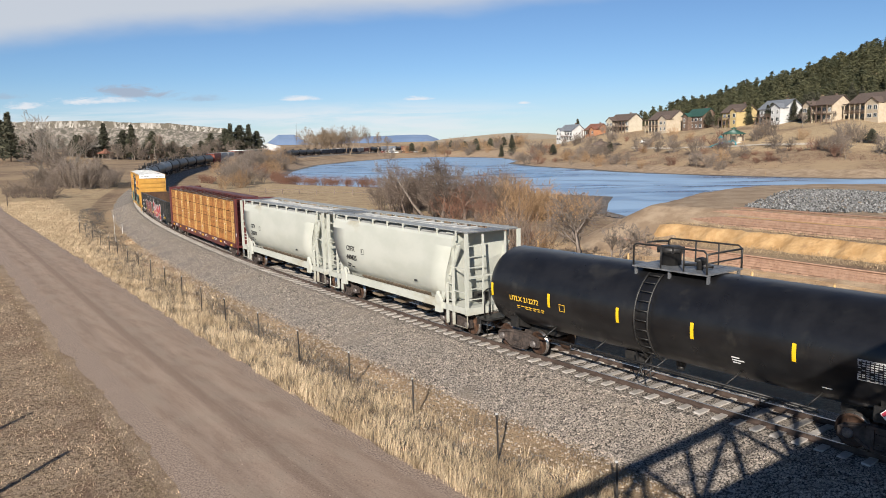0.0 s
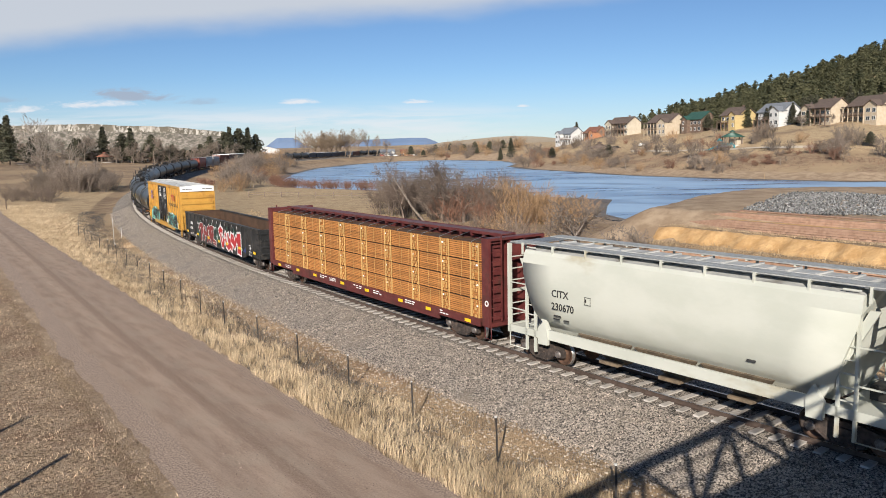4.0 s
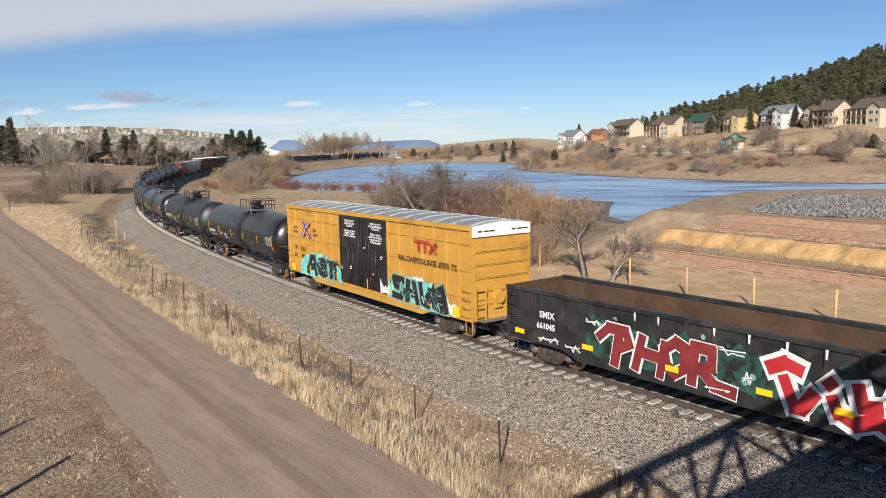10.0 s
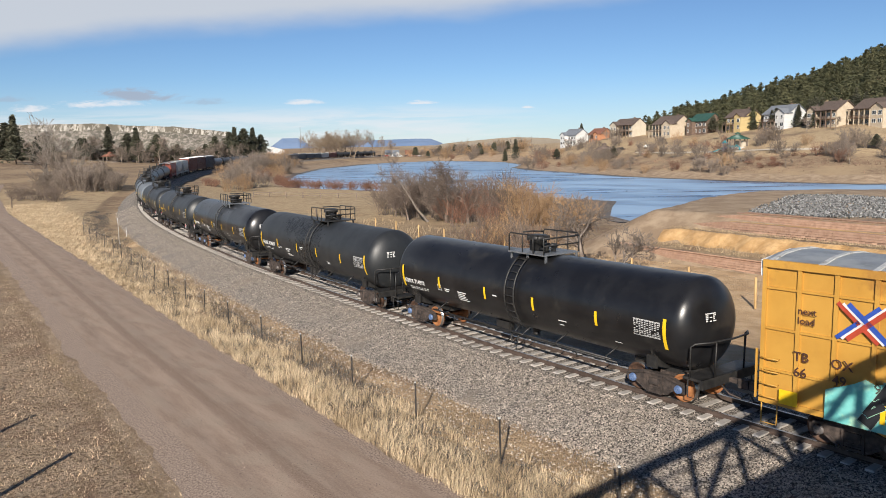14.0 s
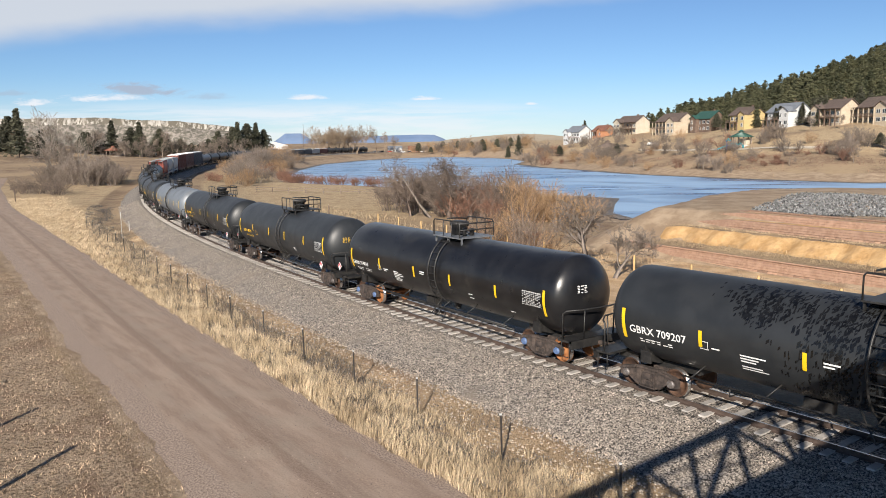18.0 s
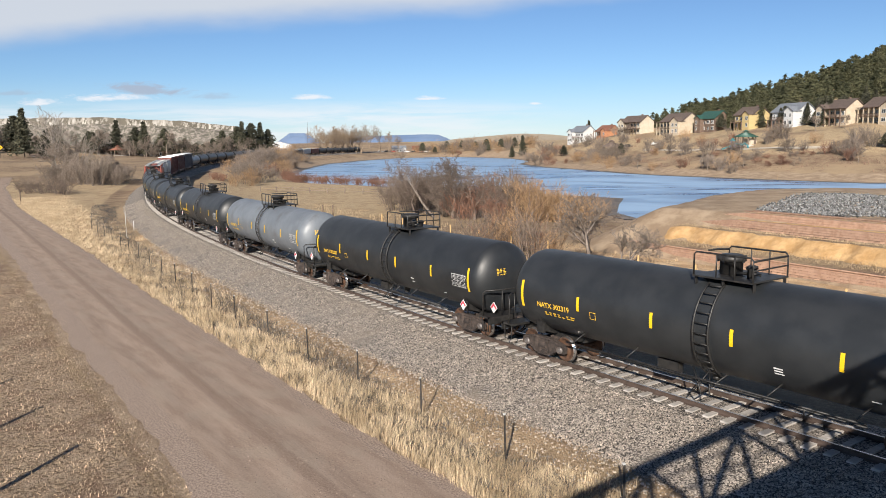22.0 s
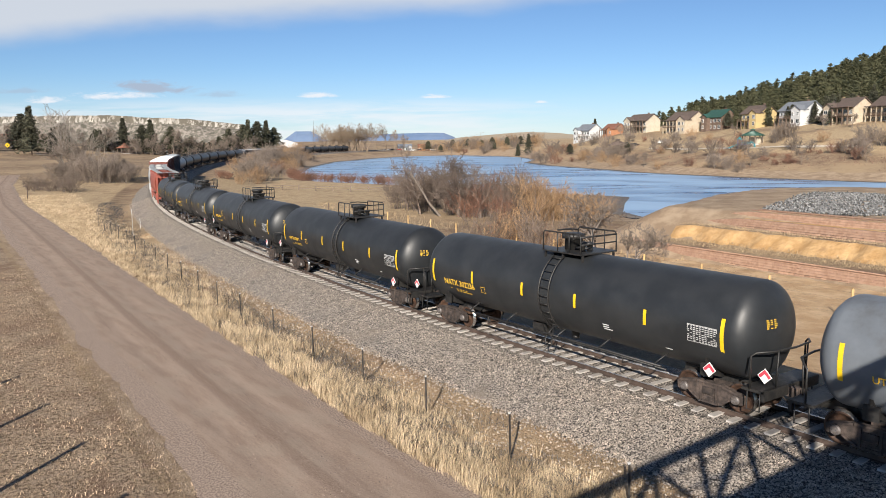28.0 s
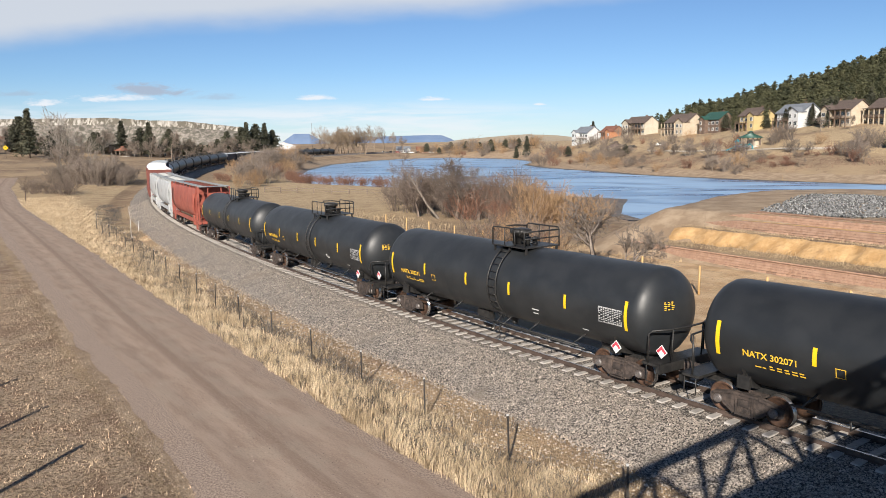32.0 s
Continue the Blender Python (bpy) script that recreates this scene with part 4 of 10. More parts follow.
ps, qs = np.meshgrid(np.linspace(-22, 62, 170), np.array((0.12, 0.4, 0.9, 1.5, 2.0, 2.3, 2.6, 2.9, 3.2, 3.5, 3.8, 4.3, 4.9, 5.0)), indexing="ij")
side_ = smooth(ps, -22, -12)
bite = 0.35 * waves(ps, ps * 0, 5.0, 31) + 0.25 * waves(ps, ps * 0, 1.9, 32)
qq = qs + bite * (qs > 1.9) * (qs < 4.0)
bzz = np.interp(qs, (0, 0.4, 2.0, 2.3, 3.5, 3.9, 5.0), (-1.28, -1.24, -1.0, -0.7, 0.16, 0.22, 0.1)) * side_ + (-2.3) * (1 - side_)
bzz = bzz + 0.05 * waves(ps, qs, 1.7, 33) * (qs > 0.5) * (qs < 4.6)
me = grid_mesh("bank", WALL_O[0] + WALL_P[0] * ps + WALL_N[0] * qq, WALL_O[1] + WALL_P[1] * ps + WALL_N[1] * qq, bzz, [M_GROUND, M_CLIFF], np.zeros(ps.shape + (3,)))
bare = (waves(ps[:-1, :-1], ps[:-1, :-1] * 0, 14, 35) > -0.35)
me.polygons.foreach_set("material_index", ((qs[:-1, :-1] > 1.9) & (qs[:-1, :-1] < 3.4) & bare).astype(int).ravel())
tagged(piece("bank", me, None), "eroded orange earth bank with dry grass at its foot", kind="structure")
ps, qs = np.meshgrid(np.linspace(-52, 62, 150), np.concatenate([np.arange(-6, 9, 0.6), np.arange(9.5, 62, 1.5)]), indexing="ij")
fx, fy = WALL_O[0] + WALL_P[0] * ps + WALL_N[0] * qs, WALL_O[1] + WALL_P[1] * ps + WALL_N[1] * qs
fd = lake_dist(fx, fy, FLAT)
fz = np.where(fd < 0, 1.5 + 0.15 * smooth(-fd, 0, 6), np.maximum(-4.0, 1.5 - 0.5 * fd)) + 0.07 * waves(ps, qs, 6, 41) * (qs > 8.6)
me = grid_mesh("gravel_flat", WALL_O[0] + WALL_P[0] * ps + WALL_N[0] * qs, WALL_O[1] + WALL_P[1] * ps + WALL_N[1] * qs, fz, [M_GROUND], np.stack([0 * ps, 0.9 + 0 * ps, 0 * ps], -1))
tagged(piece("gravel_flat", me, None), "flat of bare earth above the retaining walls", kind="structure")


def riprap_spots(rng, n):
    x, y = rng.uniform(24, 82, n), rng.uniform(36, 95, n)
    keep = lake_dist(x, y, RIPRAP) < rng.uniform(-0.6, 0.6, n)
    keep &= (x - WALL_O[0]) * WALL_N[0] + (y - WALL_O[1]) * WALL_N[1] > 8.9
    x, y = x[keep], y[keep]
    return np.stack([x, y, 1.62 + rng.uniform(0, 0.14, len(x))], -1)


scatter_stones("riprap", 72000, riprap_spots, (0.05, 0.15), M_RIPRAP, None, 9)
bpy.data.objects["riprap"]["label"] = "broad heap of grey and white quarry stone"


def block_wall(name, p0, p1, q, z0, courses, bw, bh, label, seed, cap=True, slope=0.0, limit=150):
    w = thing(name, Matrix.Translation(wall_at((p0 + p1) / 2, q, z0)))
    tagged(w, label, kind="structure")
    inv = w.matrix_basis.inverted()
    rnd = random.Random(seed)
    turn = Matrix.Rotation(math.atan2(WALL_P[1], WALL_P[0]), 4, "Z")
    bms = []
    for k in range(3):
        bm = bmesh.new()
        vs = box(bm, -bw / 2 + 0.006, bw / 2 - 0.006, -0.03, 0.34, 0.004, bh - 0.006)
        for v in vs:
            if v.co.y < 0:
                v.co.x *= 0.97
                v.co.z = v.co.z * 0.84 + 0.014
                v.co.y += rnd.uniform(-0.02, 0.015)
        me = bpy.data.meshes.new("block")
        bm.to_mesh(me)
        bm.free()
        me.materials.append(M_BLOCK)
        bms.append(me)
    n = int((p1 - p0) / bw)
    joined = bmesh.new()
    count = 0
    for c in range(courses):
        for k in range(n):
            p = p0 + bw * (k + 0.5 * (c % 2) + 0.5)
            low = z0 + c * bh - slope * max(0.0, -8.0 - p)
            m = inv @ Matrix.Translation(wall_at(p, q + 0.04 * c, low)) @ turn
            if count < limit and -14 < p < 22:
                piece("block", bms[rnd.randrange(3)], None, w, m=m)
                count += 1
            else:
                box(joined, -bw / 2 + 0.006, bw / 2 - 0.006, -0.03, 0.34, 0.004, bh - 0.006, m=m)
    if len(joined.faces):
        rest = part("blocks", joined, M_BLOCK, w)
        rest["kind"] = "stuff"
    else:
        joined.free()
    if cap:
        bm = bmesh.new()
        for k in range(int((p1 - p0) / 0.9)):
            p = p0 + 0.9 * (k + 0.5)
            low = z0 + courses * bh - slope * max(0.0, -8.0 - p)
            box(bm, -0.44, 0.44, -0.06, 0.36, 0, 0.09, m=inv @ Matrix.Translation(wall_at(p, q + 0.02 * courses, low)) @ turn)
        part("coping", bm, M_BLOCK, w)
    return w


block_wall("retaining_wall_1", -16, 60, 0.0, -2.56, 6, 0.45, 0.2, "low retaining wall of pinkish concrete blocks", 3)
block_wall("retaining_wall_2", -15, 60, 5.0, 0.02, 5, 0.45, 0.2, "terraced retaining wall of pinkish blocks", 4, False, 0.12)
block_wall("retaining_wall_3", -12.5, 60, 6.6, 0.55, 5, 0.45, 0.2, "terraced retaining wall of pinkish blocks", 5, False, 0.12)
block_wall("retaining_wall_4", -10, 60, 8.2, 1.0, 3, 0.45, 0.2, "upper retaining wall of pinkish blocks", 6, True, 0.12)
for q0, q1, z in ((5.3, 6.7, 0.98), (6.9, 8.3, 1.5)):
    bm = bmesh.new()
    a, b, c, d = wall_at(-8, q0, z), wall_at(60, q0, z), wall_at(60, q1, z), wall_at(-8, q1, z)
    bm.faces.new([bm.verts.new(v) for v in (a, b, c, d)])
    tagged(part("terrace", bm, M_CLIFF), kind="structure")


# ---- plants ----
M_TWIG_GREY = mat("grey_brown_bare_twigs", (0.115, 0.085, 0.066), (0.22, 0.172, 0.138), 3, 0.9, bump=0, vary=0.2, island=0.25)
M_TWIG_FAR = mat("grey_tan_bare_twigs", (0.15, 0.118, 0.094), (0.26, 0.212, 0.172), 3, 0.9, bump=0, vary=0.2, island=0.25)
M_TWIG_RED = mat("red_brown_willow_twigs", (0.16, 0.082, 0.055), (0.27, 0.145, 0.097), 3, 0.9, bump=0, vary=0.2, island=0.25)
M_TWIG_TAN = mat("tan_orange_willow_twigs", (0.28, 0.175, 0.095), (0.40, 0.265, 0.15), 3, 0.9, bump=0, vary=0.15, island=0.25)
M_BARK = mat("grey_bark", (0.115, 0.092, 0.075), (0.24, 0.2, 0.168), 6, 0.95, bump=0.6, bscale=20, stretch=(1, 1, 0.3))
M_PINE = mat("dark_pine_needles", (0.042, 0.044, 0.027), (0.088, 0.085, 0.052), 1.2, 0.85, bump=0, vary=0.25, island=0.3)
M_PINE_FAR = mat("pine_forest_needles", (0.052, 0.058, 0.028), (0.115, 0.112, 0.056), 0.12, 0.9, bump=0, island=0.25)
M_TRUNK = mat("pine_bark", (0.11, 0.07, 0.05), (0.19, 0.125, 0.09), 5, 0.95, bump=0.5)


def tri_mesh(name, co, faces, mt):
    me = bpy.data.meshes.new(name)
    k = faces.shape[1]
    me.vertices.add(len(co))
    me.vertices.foreach_set("co", np.ascontiguousarray(co, float).ravel())
    me.loops.add(faces.size)
    me.loops.foreach_set("vertex_index", np.ascontiguousarray(faces).ravel())
    me.polygons.add(len(faces))
    me.polygons.foreach_set("loop_start", np.arange(0, faces.size, k))
    me.update(calc_edges=True)
    if mt is not None:
        me.materials.append(mt)
    return me


def blades(name, P, height, width, lean, mt, seed, label):
    """Blades of grass: each a tapered, bent strip of three triangles, all in one mesh."""
    rng = np.random.RandomState(seed)
    n = len(P)
    h = rng.uniform(height[0], height[1], n) * (0.7 + 0.3 * rng.rand(n))
    w = rng.uniform(width[0], width[1], n) / 2
    a, b = rng.uniform(0, math.tau, n), rng.uniform(0, math.tau, n)
    ln_ = np.abs(rng.normal(0, lean, n)) * h
    dx, dy = np.cos(b) * ln_ + 0.12 * h, np.sin(b) * ln_ + 0.05 * h
    wx, wy = np.cos(a) * w, np.sin(a) * w
    z0 = P[:, 2] - 0.03
    v = np.stack([np.stack([P[:, 0] - wx, P[:, 1] - wy, z0], -1), np.stack([P[:, 0] + wx, P[:, 1] + wy, z0], -1),
                  np.stack([P[:, 0] + 0.35 * dx + wx * 0.7, P[:, 1] + 0.35 * dy + wy * 0.7, z0 + h * 0.6], -1),
                  np.stack([P[:, 0] + 0.35 * dx - wx * 0.7, P[:, 1] + 0.35 * dy - wy * 0.7, z0 + h * 0.6], -1),
                  np.stack([P[:, 0] + dx, P[:, 1] + dy, z0 + h * 0.96], -1)], 1)
    tri = np.array(((0, 1, 2), (0, 2, 3), (3, 2, 4)))
    f = (tri[None] + 5 * np.arange(n)[:, None, None]).reshape(-1, 3)
    ob = piece(name, tri_mesh(name, v.reshape(-1, 3), f, mt), None)
    tagged(ob, label, "grass", kind="stuff")
    return ob


def on_road_plan(u, c):
    cc_ = c + np.interp(u, ROAD_U, ROAD_C)
    x, y = u * ROAD_A[0] + cc_ * ROAD_B[0], u * ROAD_A[1] + cc_ * ROAD_B[1]
    return np.stack([x, y, ground_z(x, y)], -1)


M_TURF = mat("short_dormant_turf", (0.20, 0.138, 0.088), (0.52, 0.39, 0.26), 0.9, 0.9, bump=0, island=0.6, lo=0.42, hi=0.58)
rng = np.random.RandomState(21)
# tall pale grass between road and railway fence, in tussocks
n = 130000
u = 6 + 150 * rng.rand(n) ** 2.0
c = 2.7 + rng.beta(1.4, 2.6, n) * np.interp(u, (0, 35, 60, 150), (4.6, 4.2, 7.0, 13.0))
tuft = np.round(u / 0.5) * 0.5 + 0.2 * np.sin(np.round(u / 0.5) * 37.1 + np.round(c / 0.6) * 11.3)
tufc = np.round(c / 0.6) * 0.6 + 0.2 * np.sin(np.round(u / 0.5) * 17.7 + np.round(c / 0.6) * 5.1)
in_tuft = rng.rand(n) < 0.7
u2 = np.where(in_tuft, tuft + rng.normal(0, 0.12, n), u)
c = np.where(in_tuft, tufc + rng.normal(0, 0.12, n), c)
patch = waves(u2, c * 2.2, 6.5, 55) + 0.5 * waves(u2 * 2.7, c * 5, 5.0, 56)
keep = (patch > -0.6 + 0.5 * np.maximum(0, c - np.interp(u2, (0, 35, 60, 150), (4.6, 4.2, 6.0, 11.0)))) & (c > 2.75)
P = on_road_plan(u2[keep], c[keep])
near = u2[keep] < 48
blades("tall_dry_grass", P[near], (0.18, 0.58), (0.008, 0.018), 0.55, M_DRYGRASS, 1, "tall pale dry grass along the dirt road")
blades("tall_dry_grass_far", P[~near], (0.15, 0.42), (0.014, 0.032), 0.7, M_DRYGRASS, 2, "pale dry grass along the far road")
bpy.data.objects["tall_dry_grass_far"].name = "dry_grass_strip"
# short dormant turf on the near side of the road
n = 120000
u = 2 + 62 * rng.rand(n) ** 1.5
c = -2.5 - 16.5 * rng.rand(n) ** 1.2
keep = (waves(u, c, 3.2, 57) > -0.75) & (rng.rand(n) < smooth(-c, 2.7, 4.0) + 0.05)
P = on_road_plan(u[keep], c[keep])
blades("dormant_turf", P, (0.05, 0.15), (0.016, 0.04), 1.2, M_TURF, 3, "short dormant brown turf beside the road")
# grey weeds and sparse tufts on the bare strip beside the ballast
n = 62000
s_ = 8 + 130 * rng.rand(n) ** 2.0
t_ = 4.4 + 4.6 * rng.beta(2.2, 1.6, n)
keep = (waves(s_, t_ * 2, 6.5, 59) > -0.15 + 0.5 * (t_ < 5.6))
x, y, h = (np.interp(s_[keep], LINE_S, a) for a in (LINE_X, LINE_Y, LINE_H))
x, y = x - np.sin(h) * t_[keep], y + np.cos(h) * t_[keep]
blades("dead_weeds", np.stack([x, y, ground_z(x, y)], -1), (0.14, 0.42), (0.014, 0.030), 0.9, M_WEED, 4, "low grey dead weeds beside the ballast")
# grass on the bank over the lower wall, along the lake trail and under the bushes
n = 22000
p_, q_ = rng.uniform(-16, 60, n), rng.uniform(0.6, 4.6, n)
keep = (q_ < 2.2) | (q_ > 3.7)
pp = np.stack([WALL_O[0] + WALL_P[0] * p_ + WALL_N[0] * q_, WALL_O[1] + WALL_P[1] * p_ + WALL_N[1] * q_, np.interp(q_, (0, 0.4, 2.0, 2.3, 3.5, 3.9, 5.0), (-1.28, -1.24, -1.0, -0.7, 0.16, 0.22, 0.1)) * smooth(p_, -22, -12) - 2.3 * (1 - smooth(p_, -22, -12))], -1)[keep]
blades("bank_grass", pp, (0.12, 0.4), (0.015, 0.035), 0.8, M_TAN_GRASS, 5, "dry grass on the earth bank")
n = 26000
x, y = rng.uniform(-30, 34, n), rng.uniform(40, 140, n)
s_, d_ = to_line(x, y)
L_ = lake_dist(x, y)
qw = (x - WALL_O[0]) * WALL_N[0] + (y - WALL_O[1]) * WALL_N[1]
keep = (d_ < -5.5) & (L_ > 2) & (qw < -0.5) & ((np.abs(-d_ - (15 + 0.05 * s_)) > 3.2)) & (waves(x, y, 14, 60) > -0.25) & (qw < -15 + 22 * smooth(y, 58, 72))
blades("meadow_grass", np.stack([x, y, ground_z(x, y)], -1)[keep], (0.2, 0.6), (0.03, 0.07), 0.6, M_TAN_GRASS, 6, "dry meadow grass between track and lake")


def twig_mesh(name, segs, mt):
    """Thin three-sided twigs from (start, end, radius, radius)."""
    a = np.array([s[0] for s in segs], float)
    b = np.array([s[1] for s in segs], float)
    ra, rb = np.array([s[2] for s in segs])[:, None], np.array([s[3] for s in segs])[:, None]
    d = b - a
    d /= np.linalg.norm(d, axis=1, keepdims=True) + 1e-9
    up = np.where(np.abs(d[:, 2:3]) > 0.9, np.array([[1.0, 0, 0]]), np.array([[0, 0, 1.0]]))
    e1 = np.cross(d, up)
    e1 /= np.linalg.norm(e1, axis=1, keepdims=True) + 1e-9
    e2 = np.cross(d, e1)
    ring = [(math.cos(k * math.tau / 3), math.sin(k * math.tau / 3)) for k in range(3)]
    v = np.stack([a + (e1 * c_ + e2 * s_) * ra for c_, s_ in ring] + [b + (e1 * c_ + e2 * s_) * rb for c_, s_ in ring], 1)
    q = np.array(((0, 1, 4, 3), (1, 2, 5, 4), (2, 0, 3, 5)))
    f = (q[None] + 6 * np.arange(len(segs))[:, None, None]).reshape(-1, 4)
    return tri_mesh(name, v.reshape(-1, 3), f, mt)


def grow(rnd, segs, p, d, length, r, depth, spread, droop=0.0, kids=(2, 4), wob=0.22, minr=0.008):
    """One limb with its forks."""
    n = 4 if depth > 1 else 3
    q, dirn = Vector(p), Vector(d).normalized()
    for k in range(n):
        dirn = (dirn + Vector((rnd.gauss(0, wob), rnd.gauss(0, wob), rnd.gauss(0, wob) - droop))).normalized()
        e = q + dirn * length / n
        r1 = max(minr, r * (1 - 0.55 * (k + 1) / n))
        segs.append((tuple(q), tuple(e), max(minr, r * (1 - 0.55 * k / n)), r1))
        if depth > 0 and k >= 1:
            for _ in range(rnd.randint(*kids) if k > 1 else 1):
                side = Vector((rnd.gauss(0, 1), rnd.gauss(0, 1), rnd.gauss(0.25, 0.6)))
                side = (side - dirn * side.dot(dirn)).normalized()
                grow(rnd, segs, e, dirn * (1 - spread) + side * spread, length * rnd.uniform(0.45, 0.72), r1 * 0.62, depth - 1, spread, droop, kids, wob, minr)
        q = e


def bush_mesh(seed, h, w, mt, stems=26, minr=0.017, upright=0.45):
    """Many stems from one root, some thick, that fork into fine upright twigs."""
    rnd = random.Random(seed)
    segs = []
    for i in range(stems):
        a, k = rnd.uniform(0, math.tau), rnd.random() ** 0.6
        base = (math.cos(a) * k * w * 0.36, math.sin(a) * k * w * 0.36, -0.15)
        lean = rnd.uniform(0.2, 1.0) * upright
        out = Vector((math.cos(a) * k * w * lean, math.sin(a) * k * w * lean, h * rnd.uniform(0.45, 1.0)))
        grow(rnd, segs, base, out, out.length * rnd.uniform(0.65, 1.0), (0.07 if i % 5 == 0 else 0.03) * h / 3, 2, 0.30, -0.03, (1, 3), 0.18, minr)
    return twig_mesh("bush", segs, mt)


def bare_tree_mesh(seed, h, mt, depth=4, lean=0.0, r=None, spread=0.45, minr=0.014):
    rnd = random.Random(seed)
    segs = []
    grow(rnd, segs, (0, 0, -0.3), (lean, 0.05, 1), h * 0.52, r or h * 0.028, depth, spread, -0.03, (2, 3), 0.13, minr)
    return twig_mesh("bare_tree", segs, mt)


def crown_mesh(seed, h, w, mt, levels, arms, clumps, tris, size, low=0.14, blunt=0.0):
    """A conifer's crown: whorls of drooping boughs, each set with small sprays of needles."""
    rng_ = np.random.RandomState(seed)
    pts = []
    for i in range(levels):
        t = low + (1 - low) * (i + rng_.uniform(-0.3, 0.3)) / levels
        reach = (0.55 + 0.6 * rng_.rand()) * w / 2 * ((1 - t) ** 0.75 if not blunt else math.sin(math.pi * min(0.98, 0.25 + 0.72 * t)) ** blunt)
        for k in range(arms):
            a = math.tau * (k + rng_.rand()) / arms + i
            ln_ = reach * rng_.uniform(0.55, 1.1)
            for j in range(clumps):
                f = (j + 0.6 + 0.4 * rng_.rand()) / clumps
                pts.append((math.cos(a) * ln_ * f, math.sin(a) * ln_ * f, t * h - 0.16 * ln_ * f + rng_.normal(0, 0.02 * h)))
    for j in range(clumps * 3):
        pts.append((rng_.normal(0, 0.03 * w), rng_.normal(0, 0.03 * w), h * rng_.uniform(0.9, 1.0)))
    C = np.array(pts)
    n = len(C)
    v = C[:, None, None, :] + rng_.normal(0, size, (n, tris, 3, 3)) * np.array((1, 1, 0.62))
    co = v.reshape(-1, 3)
    return co, np.arange(len(co)).reshape(-1, 3)


PINES = []
for k, (hh, ww, bl) in enumerate(((14, 9.5, 0), (11, 8.0, 0), (13, 10.0, 0.8), (9, 8.0, 0.8))):
    co, fa = crown_mesh(70 + k, hh, ww, None, 22, 7, 4, 7, 0.34, 0.12 if not bl else 0.28, bl)
    crown = tri_mesh("crown", co, fa, M_PINE)
    segs = []
    rnd = random.Random(k)
    for i in range(6):
        segs.append(((0, 0, hh * i / 6 - 0.3 * (i == 0)), (0, 0, hh * (i + 1) / 6), 0.22 * (1 - i / 6.5), 0.22 * (1 - (i + 1) / 6.5)))
    for i in range(40):
        z = hh * rnd.uniform(0.12, 0.9)
        a = rnd.uniform(0, math.tau)
        l_ = ww / 2 * (1 - z / hh) * 0.9
        segs.append(((0, 0, z), (math.cos(a) * l_, math.sin(a) * l_, z - 0.1 * l_), 0.05, 0.015))
    PINES.append((twig_mesh("trunk", segs, M_TRUNK), crown))


def pine(x, y, sc, kind, label="dark green conifer with a ragged crown", group="conifers"):
    z = float(ground_z(x, y))
    t = thing("pine_tree", Matrix.LocRotScale((x, y, z), Euler((0, 0, (x * 7.3) % 6.28)), (sc, sc, sc)))
    tagged(t, label, "tree", group)
    piece("trunk", PINES[kind][0], None, t)
    piece("crown", PINES[kind][1], None, t)
    return t


BUSHES = {"grey": [bush_mesh(300 + i, 3.4, 3.6, M_TWIG_GREY) for i in range(3)], "red": [bush_mesh(310 + i, 2.6, 3.2, M_TWIG_RED) for i in range(3)],
          "tan": [bush_mesh(320 + i, 3.2, 3.4, M_TWIG_TAN) for i in range(2)], "far": [bush_mesh(330 + i, 3.4, 3.8, M_TWIG_FAR, 26, 0.026, 0.3) for i in range(3)]}
BUSH_WORDS = {"far": "leafless grey-brown bush on dry grass", "grey": "leafless grey-brown bush on dry grass", "red": "leafless red-brown willow bush near the lake", "tan": "leafless tan willow bush with fine twigs"}
_pick = random.Random(99)


def bush(x, y, sc, hue, tall=1.0, group="bushes by the lake"):
    z = float(ground_z(x, y))
    me = _pick.choice(BUSHES[hue])
    b = piece("bush", me, None, None, "", Matrix.LocRotScale((x, y, z), Euler((0, 0, _pick.uniform(0, 6.28))), (sc, sc, sc * tall)))
    return tagged(b, BUSH_WORDS[hue], "bush", group)


TREES = [bare_tree_mesh(400 + i, 9.0, M_TWIG_GREY, 4, r=0.34, spread=0.5, minr=0.022) for i in range(3)]
M_TWIG_BUFF = mat("buff_cottonwood_twigs", (0.20, 0.148, 0.10), (0.31, 0.238, 0.168), 3, 0.9, bump=0, vary=0.15, island=0.25)
TREES_TAN = [bare_tree_mesh(410 + i, 12.0, M_TWIG_BUFF, 4, spread=0.36, minr=0.02) for i in range(2)]
TREES_FAR = [bare_tree_mesh(440 + i, 9.0, M_TWIG_FAR, 4, minr=0.032) for i in range(3)]
M_PALE_BARK = mat("pale_cottonwood_bark", (0.20, 0.172, 0.142), (0.33, 0.29, 0.245), 4, 0.95, bump=0.4, stretch=(1, 1, 0.3))
TREE_PALE = bare_tree_mesh(420, 17.0, M_PALE_BARK, 3, spread=0.36, r=0.34, minr=0.042)
TREE_NEAR = bare_tree_mesh(431, 6.6, M_BARK, 4, lean=-0.35, r=0.34, spread=0.55, minr=0.020)
TREE_STUB = bare_tree_mesh(436, 4.2, M_BARK, 4, lean=0.85, r=0.2, spread=0.5, minr=0.016)


def bare_tree(me, x, y, sc, label, turn=0.0, group="bare trees"):
    b = piece("bare_tree", me, None, None, "", Matrix.LocRotScale((x, y, float(ground_z(x, y))), Euler((0, 0, turn)), (sc, sc, sc)))
    return tagged(b, label, "tree", group)


